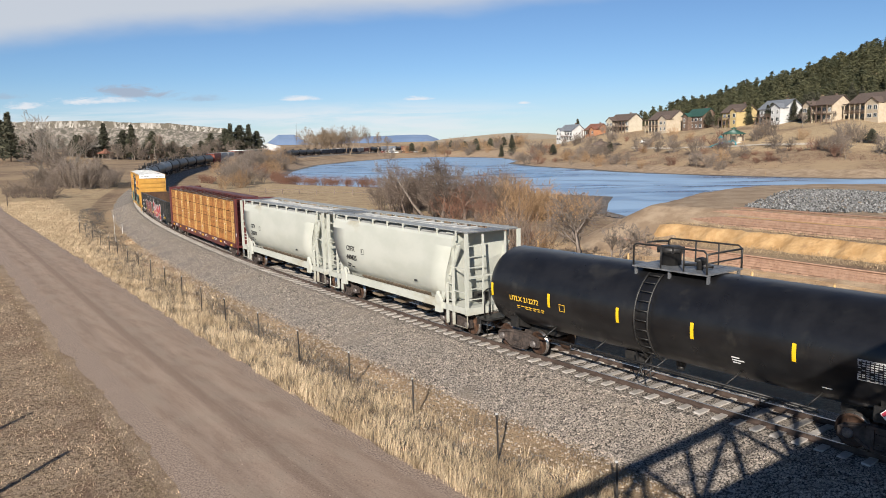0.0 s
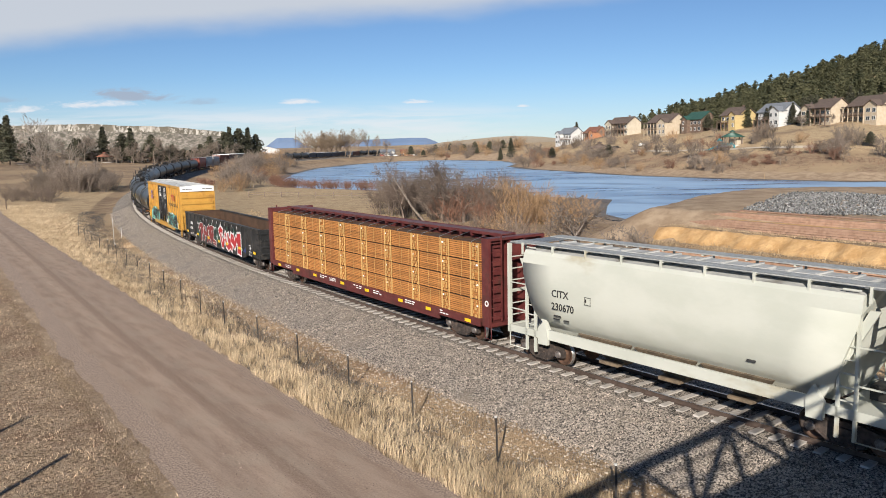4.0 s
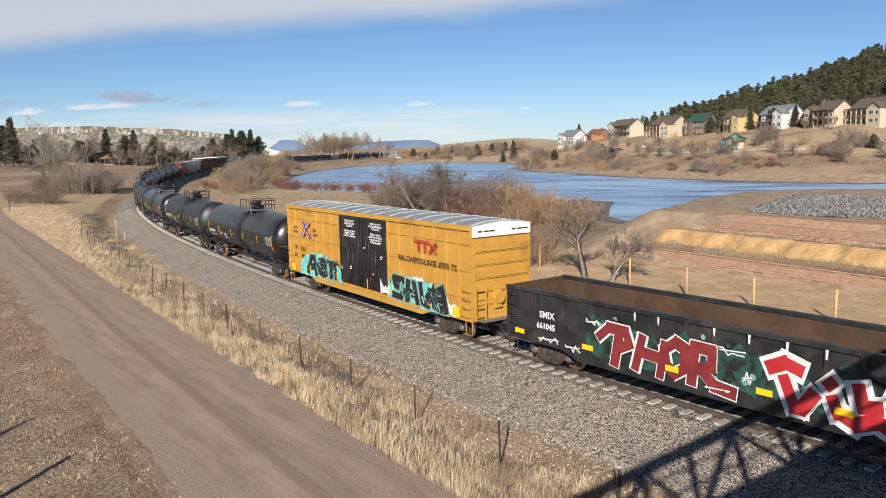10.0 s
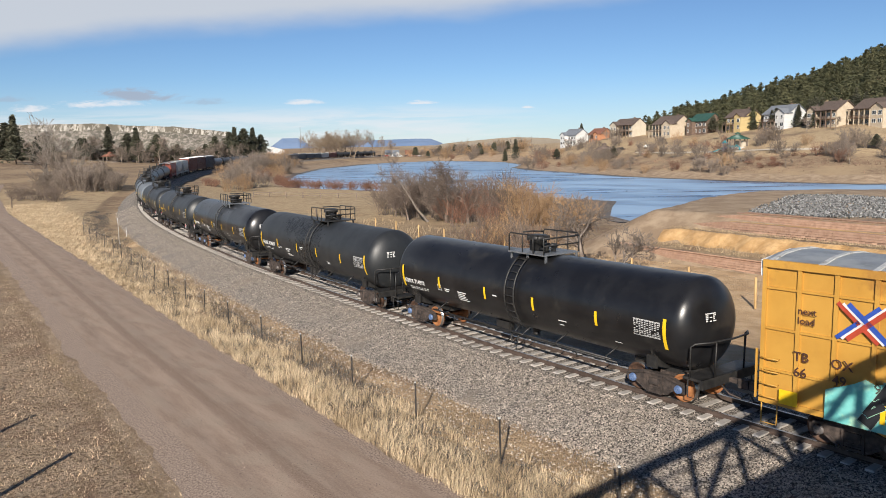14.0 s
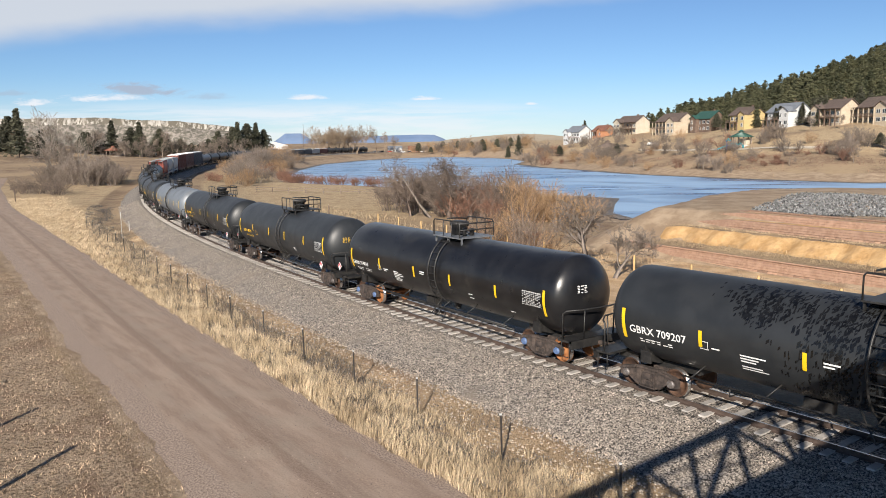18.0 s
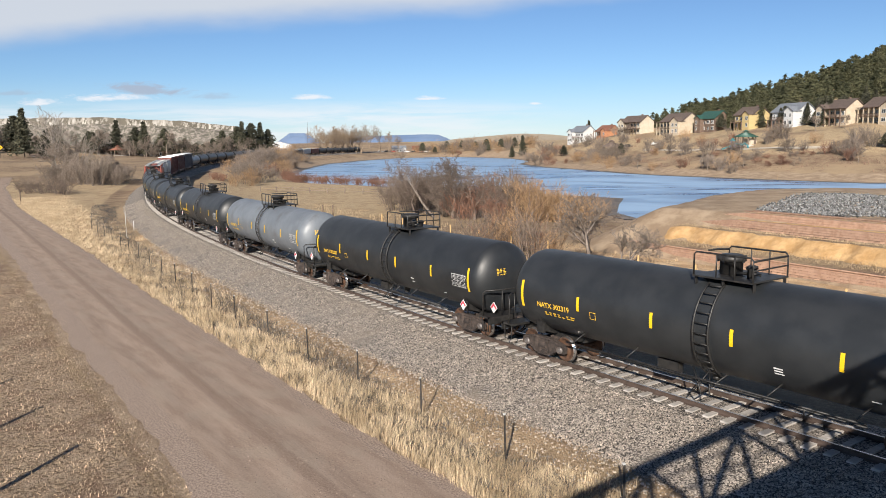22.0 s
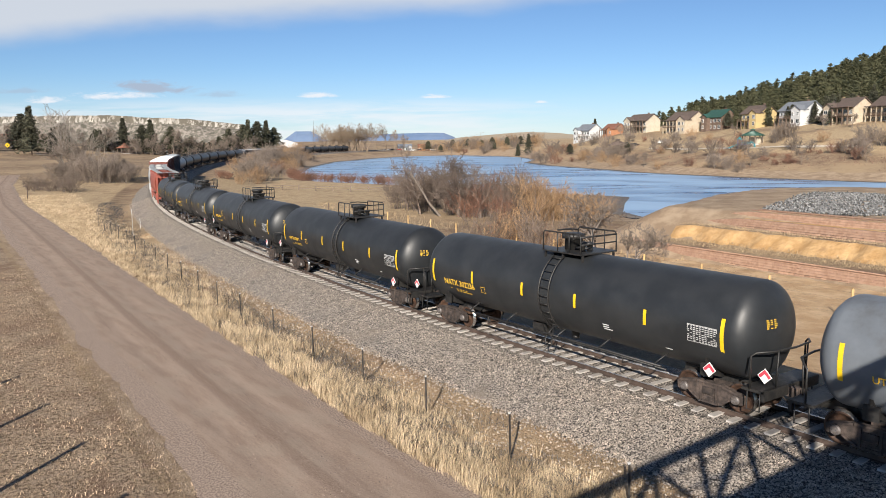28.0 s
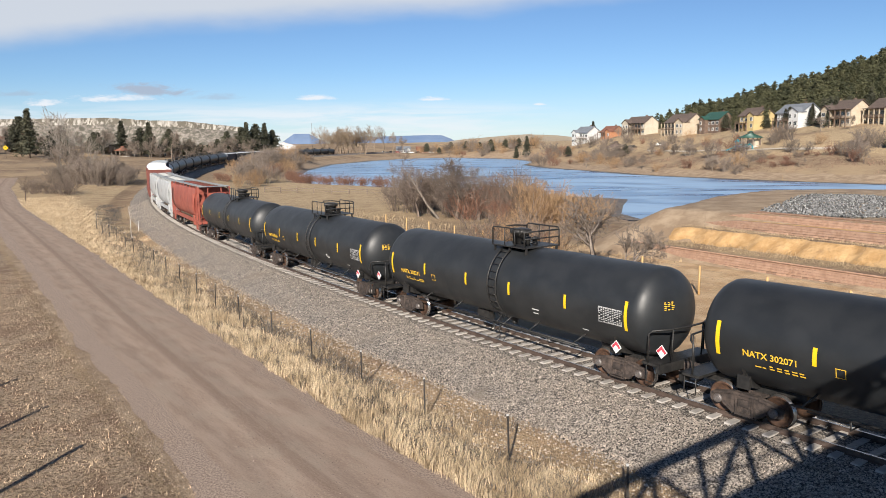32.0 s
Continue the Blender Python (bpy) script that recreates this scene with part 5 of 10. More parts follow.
# thicket between the track and the lake
for i in range(46):
    f = i / 45
    x = -7 + 26.5 * f + _pick.uniform(-1.5, 1.5)
    y = np.interp(x, (-7, 0, 5, 10, 15, 22), (118, 110, 105, 102, 99, 101)) + _pick.random() ** 1.4 * (24 if x < 14 else 14) + 1
    if lake_dist(x, y) < 3:
        continue
    hue = "grey" if f < 0.42 else ("red" if _pick.random() < 0.65 else "grey") if f < 0.72 else "tan" if _pick.random() < 0.7 else "red"
    bush(x, float(y), _pick.uniform(0.85, 1.45) * (0.72 if f > 0.8 else 1), hue)
for x, y, sc, k, tr_ in ((-3.5, 112, 0.95, 0, 1.0), (2.0, 108, 1.0, 1, 2.2), (5.0, 106, 0.85, 2, 4.0), (0.0, 115, 0.8, 2, 0.3), (8.5, 107, 0.6, 0, 3.0)):
    bare_tree(TREES[k], x, y, sc, "gnarled leafless tree in the lakeside thicket", tr_)
for x, y in ((13.2, 101.5), (15.0, 103), (16.8, 101), (18.4, 103), (14.2, 105)):
    bush(x, y, _pick.uniform(0.8, 1.05), "tan")
_dead = twig_mesh("fallen_trunk", [((0, 0, 0.2), (-1.6, -0.3, 2.2), 0.24, 0.2), ((-1.6, -0.3, 2.2), (-3.0, -0.5, 4.6), 0.2, 0.15), ((-3.0, -0.5, 4.6), (-4.2, -0.4, 6.6), 0.15, 0.07), ((-3.0, -0.5, 4.6), (-3.1, -0.9, 5.9), 0.1, 0.04), ((-3.8, -0.45, 5.9), (-4.6, -0.9, 6.2), 0.06, 0.03)], M_BARK)
tagged(piece("fallen_trunk", _dead, None, None, "", Matrix.Translation((-0.6, 109, float(ground_z(-0.6, 109)) - 0.2))), "broken grey trunk leaning out of the thicket", "tree")
bare_tree(TREE_NEAR, 12.3, 60.6, 1.02, "gnarled leafless tree beside the lake trail", 0.6)
bare_tree(TREE_STUB, 13.8, 58.3, 1.2, "low crooked leafless tree below the bank", 0.2)
for i in range(7):
    bush(4.5 + 0.9 * i + _pick.uniform(-0.5, 0.5), 67 + _pick.uniform(0, 9), _pick.uniform(0.6, 1.0), ("grey", "red", "tan", "grey")[i % 4])
for x, y in ((-59.3, 201), (-57.8, 203), (-56.8, 200)):
    bush(x, y, 0.8, "red", 0.8, "bushes by the lake")
# red willows on the lake's near shore, and brush between shore and railway
for i in range(26):
    x = -52 + 38 * i / 25 + _pick.uniform(-1, 1)
    y = float(np.interp(x, (-52, -39, -16, -10), (262, 214, 195, 190))) + _pick.uniform(-5, 4)
    if lake_dist(x, y) > 1.5:
        bush(x, y, _pick.uniform(0.7, 1.1), "red", 0.9)
for i in range(30):
    y = 185 + 190 * i / 29
    x = float(np.interp(y, (185, 240, 300, 380), (-47, -56, -70, -76))) + _pick.uniform(-6, 5)
    s_, d_ = to_line(x, y)
    if float(d_) < -9 and lake_dist(x, y) > 3:
        bush(x, y, _pick.uniform(0.7, 1.4), "far" if _pick.random() < 0.6 else "tan")
for i in range(48):
    s_ = 265 + 175 * _pick.random()
    off_ = -(9 + 24 * _pick.random() ** 1.3)
    p_, _ = line_at(s_, off_)
    if lake_dist(p_.x, p_.y) > 3:
        bush(p_.x, p_.y, _pick.uniform(0.7, 1.4), ("far", "far", "tan", "red")[i % 4], 0.9, "brush beside the railway")
for i in range(16):
    y = 300 + 120 * _pick.random()
    x = y * _pick.uniform(-0.235, -0.18)
    if lake_dist(x, y) > 2 and float(to_line(x, y)[1]) < -7:
        bush(x, y, _pick.uniform(1.2, 1.9), ("far", "tan")[i % 2], 1.0, "brush beside the railway")
# grove left of the bend
for i in range(44):
    f = i / 43
    x, y = -93 + 25 * f + _pick.uniform(-3, 3), 190 - 12 * f + _pick.uniform(-8, 12)
    s_, d_ = to_line(x, y)
    if float(d_) > 9:
        bush(x, y, _pick.uniform(0.8, 1.35), "far", _pick.uniform(0.8, 1.2), "brush in the grove")
for x, y, sc, k in ((-92, 192, 1.0, 0), (-86, 184, 0.8, 1), (-95, 196, 1.05, 2), (-80, 190, 0.75, 0), (-99, 200, 1.1, 1)):
    bare_tree(TREES_FAR[k], x, y, sc, "leafless grey tree in the grove", x)
bare_tree(TREE_PALE, -105, 208, 1.15, "tall pale-barked leafless cottonwood", 1.0)
bare_tree(TREE_PALE, -96, 196, 0.85, "tall pale-barked leafless cottonwood", 4.1)
bare_tree(TREE_PALE, -89, 191, 0.72, "tall pale-barked leafless cottonwood", 5.6)
bare_tree(TREE_PALE, -103, 217, 1.05, "tall pale-barked leafless cottonwood", 2.6)
for i in range(7):
    bush(-84 + 2.0 * i + _pick.uniform(-1, 1), 154 - 1.0 * i + _pick.uniform(-2, 2), _pick.uniform(0.7, 0.95), "grey", 0.75, "low brush by the road")
# conifers and bare trees behind the western field
for x, y, sc, k in ((-181, 338, 1.5, 0), (-189, 346, 1.35, 2), (-177, 350, 1.15, 1), (-169, 346, 0.9, 3), (-212, 355, 1.25, 0), (-206, 372, 1.2, 1), (-226, 380, 1.25, 2), (-236, 372, 0.9, 3), (-196, 386, 0.9, 1), (-176, 424, 1.35, 0), (-168, 430, 1.2, 2), (-161, 424, 1.35, 0), (-152, 430, 1.2, 2), (-145, 436, 0.85, 3), (-138, 440, 0.9, 3),
                    (-126, 452, 1.2, 2), (-120, 462, 1.4, 2), (-116, 458, 1.5, 0), (-112, 464, 1.55, 2), (-108, 470, 1.5, 0), (-105, 478, 1.3, 2), (-123, 470, 1.3, 3), (-185, 415, 0.9, 2), (-192, 420, 0.8, 1)):
    pine(x, y, sc, k)
for i in range(60):
    x = -255 + 150 * i / 59 + _pick.uniform(-4, 4)
    y = 400 + 40 * i / 59 + _pick.uniform(-15, 25)
    if i % 2 == 0:
        bare_tree(TREES_FAR[(i // 2) % 3], x, y, _pick.uniform(1.0, 1.6), "leafless tree behind the field", i)
    else:
        bush(x, y, _pick.uniform(1.0, 1.7), "far", 1.0, "brush behind the field")
for i in range(20):
    x = -222 + 108 * i / 19 + _pick.uniform(-3, 3)
    pine(x, 415 + 55 * i / 19 + _pick.uniform(-12, 14), _pick.uniform(0.6, 1.05), (2, 3, 0, 2, 3)[i % 5])
# bare cottonwoods beyond the far end of the lake
for i in range(26):
    f = i / 25
    x, y = -96 + 34 * f + _pick.uniform(-3, 3), 640 - 30 * f + _pick.uniform(-12, 12)
    bare_tree(TREES_TAN[i % 2], x, y, _pick.uniform(1.1, 1.75), "tall tan leafless cottonwood beyond the lake", i * 1.3)
for x, y, sc in ((-58, 668, 1.5), (-50, 672, 1.7), (-44, 680, 1.4), (-36, 690, 1.1)):
    bare_tree(TREES_TAN[int(sc * 10) % 2], x, y, sc, "tall tan leafless cottonwood beyond the lake", sc * 9)
for i in range(36):
    x = -20 + 95 * i / 35 + _pick.uniform(-2, 2)
    y = 655 + _pick.uniform(-5, 40) - 1.2 * max(0, x - 30)
    if lake_dist(x, y) > 4:
        if i % 4 == 3:
            pine(x, y, _pick.uniform(0.6, 1.0), i % 4)
        else:
            bush(x, y, _pick.uniform(1.4, 2.6), "far" if i % 2 else "tan", 1.0, "brush beyond the lake")
# shrubs on the slope under the houses
for i in range(90):
    y = 215 + 215 * _pick.random()
    x = float(np.interp(y, (195, 223, 268, 315, 365, 440), (118, 92, 70, 60, 52, 38))) + 6 + _pick.random() ** 1.3 * 55 + (30 * _pick.random() if y < 240 else 0)
    L_ = float(lake_dist(x, y))
    if L_ > 7 and x / y < 0.62:
        bush(x, y, _pick.uniform(0.6, 1.35), ("far", "far", "tan", "far", "red", "far")[i % 6], 1.0, "shrubs on the slope")
for x, y, sc, k in ((88, 250, 0.5, 0), (97, 243, 0.55, 1), (108, 232, 0.6, 2), (122, 222, 0.5, 0), (74, 285, 0.6, 1), (62, 330, 0.55, 2), (100, 330, 0.55, 0), (84, 372, 0.6, 1), (120, 318, 0.5, 2), (140, 285, 0.6, 1), (148, 280, 0.55, 0)):
    bare_tree(TREES_FAR[k], x, y, sc, "small leafless tree on the slope", x)
for x, y, sc, k in ((136.4, 234, 0.5, 3), (139, 366, 0.75, 1), (133, 362, 0.6, 2), (150, 300, 0.55, 0), (92, 470, 0.8, 0), (60, 545, 1.0, 0), (54, 560, 0.8, 1), (118, 400, 0.5, 1)):
    pine(x, y, sc, k, "dark green pine on the open slope", "pines on the slope")

# gravel path through the park, and low red-brown brush along the shore
_py = np.linspace(205, 345, 60)
_px = np.empty(60)
for i, y in enumerate(_py):
    xs_ = np.linspace(60, 260, 400)
    S_ = lake_dist(xs_, np.full(400, y), SLOPE_FOOT)
    _px[i] = xs_[np.argmax((S_ > 41 + 3 * math.sin(y / 30)) & (xs_ > 75))]
_px = np.convolve(np.pad(_px, 3, mode="edge"), np.ones(7) / 7, "valid")
_po = np.linspace(-1.3, 1.3, 4)
_gx, _gy = _px[:, None] + _po * 0.9, _py[:, None] + _po * 0.4
M_PATH = mat("pale_gravel_path", (0.46, 0.39, 0.30), (0.56, 0.49, 0.39), 0.6, 0.95, bump=0.2)
tagged(piece("footpath", grid_mesh("footpath", _gx, _gy, ground_z(_gx, _gy) + 0.15, M_PATH), None), "pale gravel path through the park", kind="structure")
M_LOWBRUSH = mat("low_red_brown_brush", (0.15, 0.085, 0.058), (0.29, 0.185, 0.125), 0.08, 0.95, bump=0, island=0.35)
n = 30000
x, y = rng.uniform(45, 215, n), rng.uniform(190, 430, n)
S_ = lake_dist(x, y, SLOPE_FOOT)
keep = (x > 45) & (S_ > 13) & (S_ < 31 + 14 * (waves(x, y, 60, 92) > 0.35)) & (waves(x, y * 1.5, 30, 91) > -0.05) & (lake_dist(x, y) > 10)
blades("low_brush", np.stack([x, y, ground_z(x, y)], -1)[keep], (0.3, 1.0), (0.10, 0.22), 0.6, M_LOWBRUSH, 7, "low red-brown brush and weeds above the shore")

# dense brush along the far shore
for i in range(42):
    y = 345 + 320 * i / 41 + _pick.uniform(-4, 4)
    x = float(np.interp(y, (345, 392, 440, 505, 600, 640), (54, 40, 32, 32, 26, 14))) + 4 + _pick.random() ** 1.5 * 26
    if lake_dist(x, y) > 3:
        if i % 6 == 0:
            pine(x + 8, y, _pick.uniform(0.35, 0.6), 3, "small dark juniper near the far shore", "pines on the slope")
        bush(x, y, _pick.uniform(1.0, 2.0), ("far", "far", "tan", "red")[i % 4], 0.9, "brush beyond the lake")
for i in range(12):
    bush(96 + 22 * _pick.random(), 236 + 16 * _pick.random(), _pick.uniform(0.5, 0.8), "red", 0.7, "shrubs on the slope")

# the wooded hill: single pines along its foot, one mass of trees above
rngf = np.random.RandomState(12)
spots = []
while len(spots) < 1150:
    x, y = rngf.uniform(95, 520), rngf.uniform(290, 640)
    L_ = float(lake_dist(x, y))
    if L_ < 88 or x / y > 0.64 or y > 560:
        continue
    if x / y < 0.225 + 0.02 * rngf.randn():
        continue
    spots.append((x, y, rngf.uniform(0.6, 1.15)))
spots = np.array(spots)
FG = ground_z(spots[:, 0], spots[:, 1])
order = np.argsort(np.hypot(spots[:, 0], spots[:, 1]))
for i in order[:60]:
    pine(spots[i, 0], spots[i, 1], spots[i, 2] * 0.72, int(i) % 4, "dark green pine behind the hillside houses", "pines behind the houses")
base_sets = [crown_mesh(90 + k, 11 + k, 7.0, None, 11, 5, 3, 5, 0.40, 0.15, 0.8 if k else 0) for k in range(3)]
cos, fas, off = [], [], 0
for i in order[60:]:
    co, fa = base_sets[int(i) % 3]
    a = rngf.uniform(0, math.tau)
    sc = spots[i, 2] * 0.95
    R = np.array(((math.cos(a), -math.sin(a), 0), (math.sin(a), math.cos(a), 0), (0, 0, 1))) * sc
    cos.append(co @ R.T + np.array((spots[i, 0], spots[i, 1], FG[i] - 0.5)))
    fas.append(fa + off)
    off += len(co)
forest = piece("pine_forest", tri_mesh("pine_forest", np.concatenate(cos), np.concatenate(fas), M_PINE_FAR), None)
tagged(forest, "dense dark green pine forest covering the hill", "forest", kind="stuff")


# ---- footbridge on which the camera stands: steel truss over the railway ----
M_BRIDGE = mat("brown_weathering_steel", (0.10, 0.055, 0.035), (0.16, 0.09, 0.06), 3, 0.8, bump=0.2)
M_DECK = mat("wooden_bridge_deck", (0.25, 0.19, 0.14), (0.36, 0.29, 0.22), 4, 0.85, bump=0.3, vary=0.15)
BR_A = Vector((0.775, 0.632, 0))
BR_N = Vector((-0.632, 0.775, 0))
bridge = thing("footbridge", Matrix.Translation((0, 0, 7.0)))
tagged(bridge, "brown steel truss footbridge over the railway", "bridge")


def br(a, n, z):
    return BR_A * a + BR_N * n + Vector((0, 0, z - 7.0))


BR0, BR1 = -14.0, 42.0
for n in (-0.45, -3.35):
    for z, w in ((8.28, 0.26), (6.35, 0.28), (7.2, 0.06), (7.75, 0.06)):
        bm = bmesh.new()
        beam(bm, br(BR0, n, z), br(BR1, n, z), w)
        part("chord" if w > 0.1 else "guard_rail", bm, M_BRIDGE, bridge)
    k = 0
    a = BR0
    while a < BR1 - 0.1:
        bm = bmesh.new()
        beam(bm, br(a, n, 6.35), br(a, n, 8.28), 0.16)
        part("truss_post", bm, M_BRIDGE, bridge)
        bm = bmesh.new()
        beam(bm, br(a, n, 6.35 if k % 2 else 8.23), br(a + 2.0, n, 8.23 if k % 2 else 6.35), 0.14)
        part("diagonal", bm, M_BRIDGE, bridge)
        a += 2.0
        k += 1
for i in range(int((BR1 - BR0) / 0.5)):
    bm = bmesh.new()
    a = BR0 + 0.5 * i
    vs = [br(a, -3.3, 6.63), br(a + 0.48, -3.3, 6.63), br(a + 0.48, -0.5, 6.63), br(a, -0.5, 6.63)]
    lo_ = [bm.verts.new(v) for v in vs]
    hi_ = [bm.verts.new(v + Vector((0, 0, 0.06))) for v in vs]
    bm.faces.new(lo_[::-1])
    bm.faces.new(hi_)
    for q in range(4):
        bm.faces.new((lo_[q], lo_[(q + 1) % 4], hi_[(q + 1) % 4], hi_[q]))
    part("deck_plank", bm, M_DECK, bridge)
for a in (BR0 + 0.4, BR1 - 0.4):
    for n in (-0.6, -3.2):
        p = br(a, n, 0)
        g = float(ground_z(p.x, p.y))
        bm = bmesh.new()
        beam(bm, Vector((p.x, p.y, g - 7.2)), br(a, n, 6.3), 0.5)
        part("pier", bm, M_TIE, bridge)

# ---- fences ----
M_TPOST = mat("dark_green_steel_post", (0.022, 0.02, 0.018), (0.05, 0.042, 0.036), 8, 0.8, bump=0.2)
M_WIRE = mat("rusty_wire", (0.12, 0.09, 0.07), (0.2, 0.16, 0.13), 8, 0.6, metal=0.5, bump=0)
M_WOOD_TAN = mat("new_tan_timber", (0.42, 0.27, 0.115), (0.52, 0.35, 0.165), 3, 0.8, bump=0.3, stretch=(3, 3, 0.5), vary=0.12)
M_WOOD_GREY = mat("weathered_grey_timber", (0.15, 0.112, 0.085), (0.23, 0.18, 0.14), 3, 0.9, bump=0.3, vary=0.12)
M_WOOD_DARK = mat("dark_old_timber", (0.08, 0.055, 0.04), (0.14, 0.10, 0.075), 3, 0.9, bump=0.3)


def strand_fence(name, label, pts, post_mesh, heights, wire_r, lean=0.0, mt=M_WIRE, seed=1):
    rnd = random.Random(seed)
    P0 = pts[0]
    f = thing(name, Matrix.Translation((P0[0], P0[1], float(ground_z(*P0)))))
    tagged(f, label, "fence")
    inv = f.matrix_basis.inverted()
    feet = [Vector((x, y, float(ground_z(x, y)))) for x, y in pts]
    for g in feet:
        piece("post", post_mesh, None, f, m=inv @ Matrix.Translation(g) @ Euler((rnd.uniform(-lean, lean), rnd.uniform(-lean, lean), rnd.uniform(0, 6))).to_matrix().to_4x4())
    for h in heights:
        bm = bmesh.new()
        tube(bm, [inv @ (g + Vector((0, 0, h + rnd.uniform(-0.02, 0.02)))) for g in feet], wire_r, 4)
        part("wire" if wire_r < 0.03 else "rail", bm, mt, f)
    return f


def _tpost(bm):
    box(bm, -0.03, 0.03, -0.006, 0.006, -0.35, 1.40)
    box(bm, -0.006, 0.006, 0.006, 0.045, -0.35, 1.40)
    box(bm, -0.031, 0.031, -0.008, 0.046, 1.365, 1.412, 1)
    for k in range(14):
        box(bm, -0.012, 0.012, -0.014, -0.006, 0.1 + 0.09 * k, 0.13 + 0.09 * k)


TPOST = mesh_of(_tpost, "post", [M_TPOST, M_PANEL_PAINT])
u_ = np.array([-14.8 + 4.4 * i for i in range(25)])
c_ = np.interp(u_, (-20, 20, 40, 73, 135), (5.3, 5.25, 4.9, 6.0, 7.4)) + np.interp(u_, ROAD_U, ROAD_C)
strand_fence("wire_fence", "sagging wire fence on dark steel posts", [(float(u * -0.6 + c * 0.8), float(u * 0.8 + c * 0.6)) for u, c in zip(u_, c_)], TPOST, (0.35, 0.65, 0.95, 1.22), 0.004, 0.03)
WPOST = mesh_of(lambda bm: lathe(bm, ((-0.4, 0.085), (2.0, 0.08), (2.04, 0.05)), "Z", 8), "post", M_WOOD_TAN)
strand_fence("trail_fence", "wire trail fence on new tan wooden posts", [(WALL_O[0] - 10.9 * WALL_N[0] + WALL_P[0] * (1.8 + 5.4 * k), WALL_O[1] - 10.9 * WALL_N[1] + WALL_P[1] * (1.8 + 5.4 * k)) for k in range(-9, 6)], WPOST, (0.5, 0.9, 1.3, 1.8), 0.006, 0.02, seed=4)
SPOST = mesh_of(lambda bm: box(bm, -0.09, 0.09, -0.09, 0.09, -0.3, 1.2), "post", M_WOOD_GREY)
strand_fence("split_rail_fence", "weathered wooden rail fence beside the lake path", [(-40 + 4.0 * i, 172 - 2.0 * i + 0.06 * i * i) for i in range(9)], SPOST, (0.5, 1.0), 0.07, 0.0, M_WOOD_GREY, 5)
strand_fence("path_fence", "weathered wooden rail fence above the shore", [(-58 - 1.6 * i, 205 + 11.0 * i) for i in range(14)], SPOST, (0.5, 1.0), 0.07, 0.0, M_WOOD_GREY, 6)
# two dark posts by the trail, a white stake and old posts by the road
for x, y, h, mt, lab in ((-17.0, 112.0, 1.8, M_WOOD_DARK, "short dark timber post by the trail"), (-15.4, 111.0, 1.8, M_WOOD_DARK, "short dark timber post by the trail"), (-32.03, 77.99, 2.7, M_SILVER, "tall thin pale marker stake beside the ballast"),
                         (-33.75, 84.26, 1.1, M_WHITE_PAINT, "thin white marker stake beside the ballast"), (-71.5, 131.0, 1.9, M_WOOD_DARK, "dark wooden post at the roadside"), (96.0, 216.0, 1.6, M_WOOD_TAN, "wooden stake in the lake mud")):
    bm = bmesh.new()
    r = 0.09 if mt is M_WOOD_DARK else 0.028
    lathe(bm, ((-0.3, r), (h, r), (h + 0.03, r * 0.6)), "Z", 8)
    tagged(part("post", bm, mt, None, "", Matrix.Translation((x, y, float(ground_z(x, y))))), lab, "post")
# poles whose shadows cross the turf stand left of the view: an old fence
strand_fence("pole_fence", "old fence of dark wooden poles in the turf", [(-15.27 - 2.9 * i, 20.75 + 3.5 * i) for i in range(-2, 4)], mesh_of(lambda bm: lathe(bm, ((-0.4, 0.10), (2.5, 0.09)), "Z", 8), "post", M_WOOD_DARK), (), 0.01, 0.05, seed=9)

# ---- houses on the slope ----
M_GLASS = bpy.data.materials.new("window_glass")
M_GLASS.use_nodes = True
_g_ = M_GLASS.node_tree.nodes["Principled BSDF"]
_g_.inputs["Base Color"].default_value, _g_.inputs["Roughness"].default_value, _g_.inputs["Specular IOR Level"].default_value = (0.03, 0.035, 0.04, 1), 0.08, 0.8
M_TRIM = mat("white_house_trim", (0.66, 0.65, 0.62), (0.74, 0.73, 0.7), 4, 0.7)
HOUSE_PAINT = {"white": mat("white_siding", (0.50, 0.50, 0.49), (0.58, 0.58, 0.57), 1, 0.8, bump=0.2, stretch=(0.2, 0.2, 6)), "orange": mat("orange_brick", (0.36, 0.16, 0.08), (0.44, 0.22, 0.12), 1.5, 0.9, bump=0.2),
               "cream": mat("cream_stucco", (0.45, 0.39, 0.30), (0.52, 0.46, 0.36), 1, 0.9, bump=0.2), "tan": mat("tan_stucco", (0.42, 0.345, 0.25), (0.49, 0.41, 0.31), 1, 0.9, bump=0.2),
               "yellow": mat("yellow_siding", (0.44, 0.33, 0.15), (0.50, 0.385, 0.19), 1, 0.85, bump=0.2, stretch=(0.2, 0.2, 6)), "brown": mat("brown_siding", (0.12, 0.08, 0.058), (0.17, 0.12, 0.09), 1, 0.9, bump=0.2)}
ROOF_PAINT = {"brown": mat("brown_shingles", (0.085, 0.06, 0.05), (0.14, 0.105, 0.085), 1.5, 0.95, bump=0.5, stretch=(1, 1, 4)), "green": mat("green_metal_roof", (0.025, 0.075, 0.055), (0.04, 0.1, 0.075), 1, 0.5, bump=0.1),
              "grey": mat("blue_grey_shingles", (0.13, 0.145, 0.165), (0.2, 0.215, 0.235), 1.5, 0.9, bump=0.5, stretch=(1, 1, 4)), "red": mat("red_brown_roof", (0.17, 0.07, 0.045), (0.23, 0.1, 0.065), 1.5, 0.9, bump=0.4)}


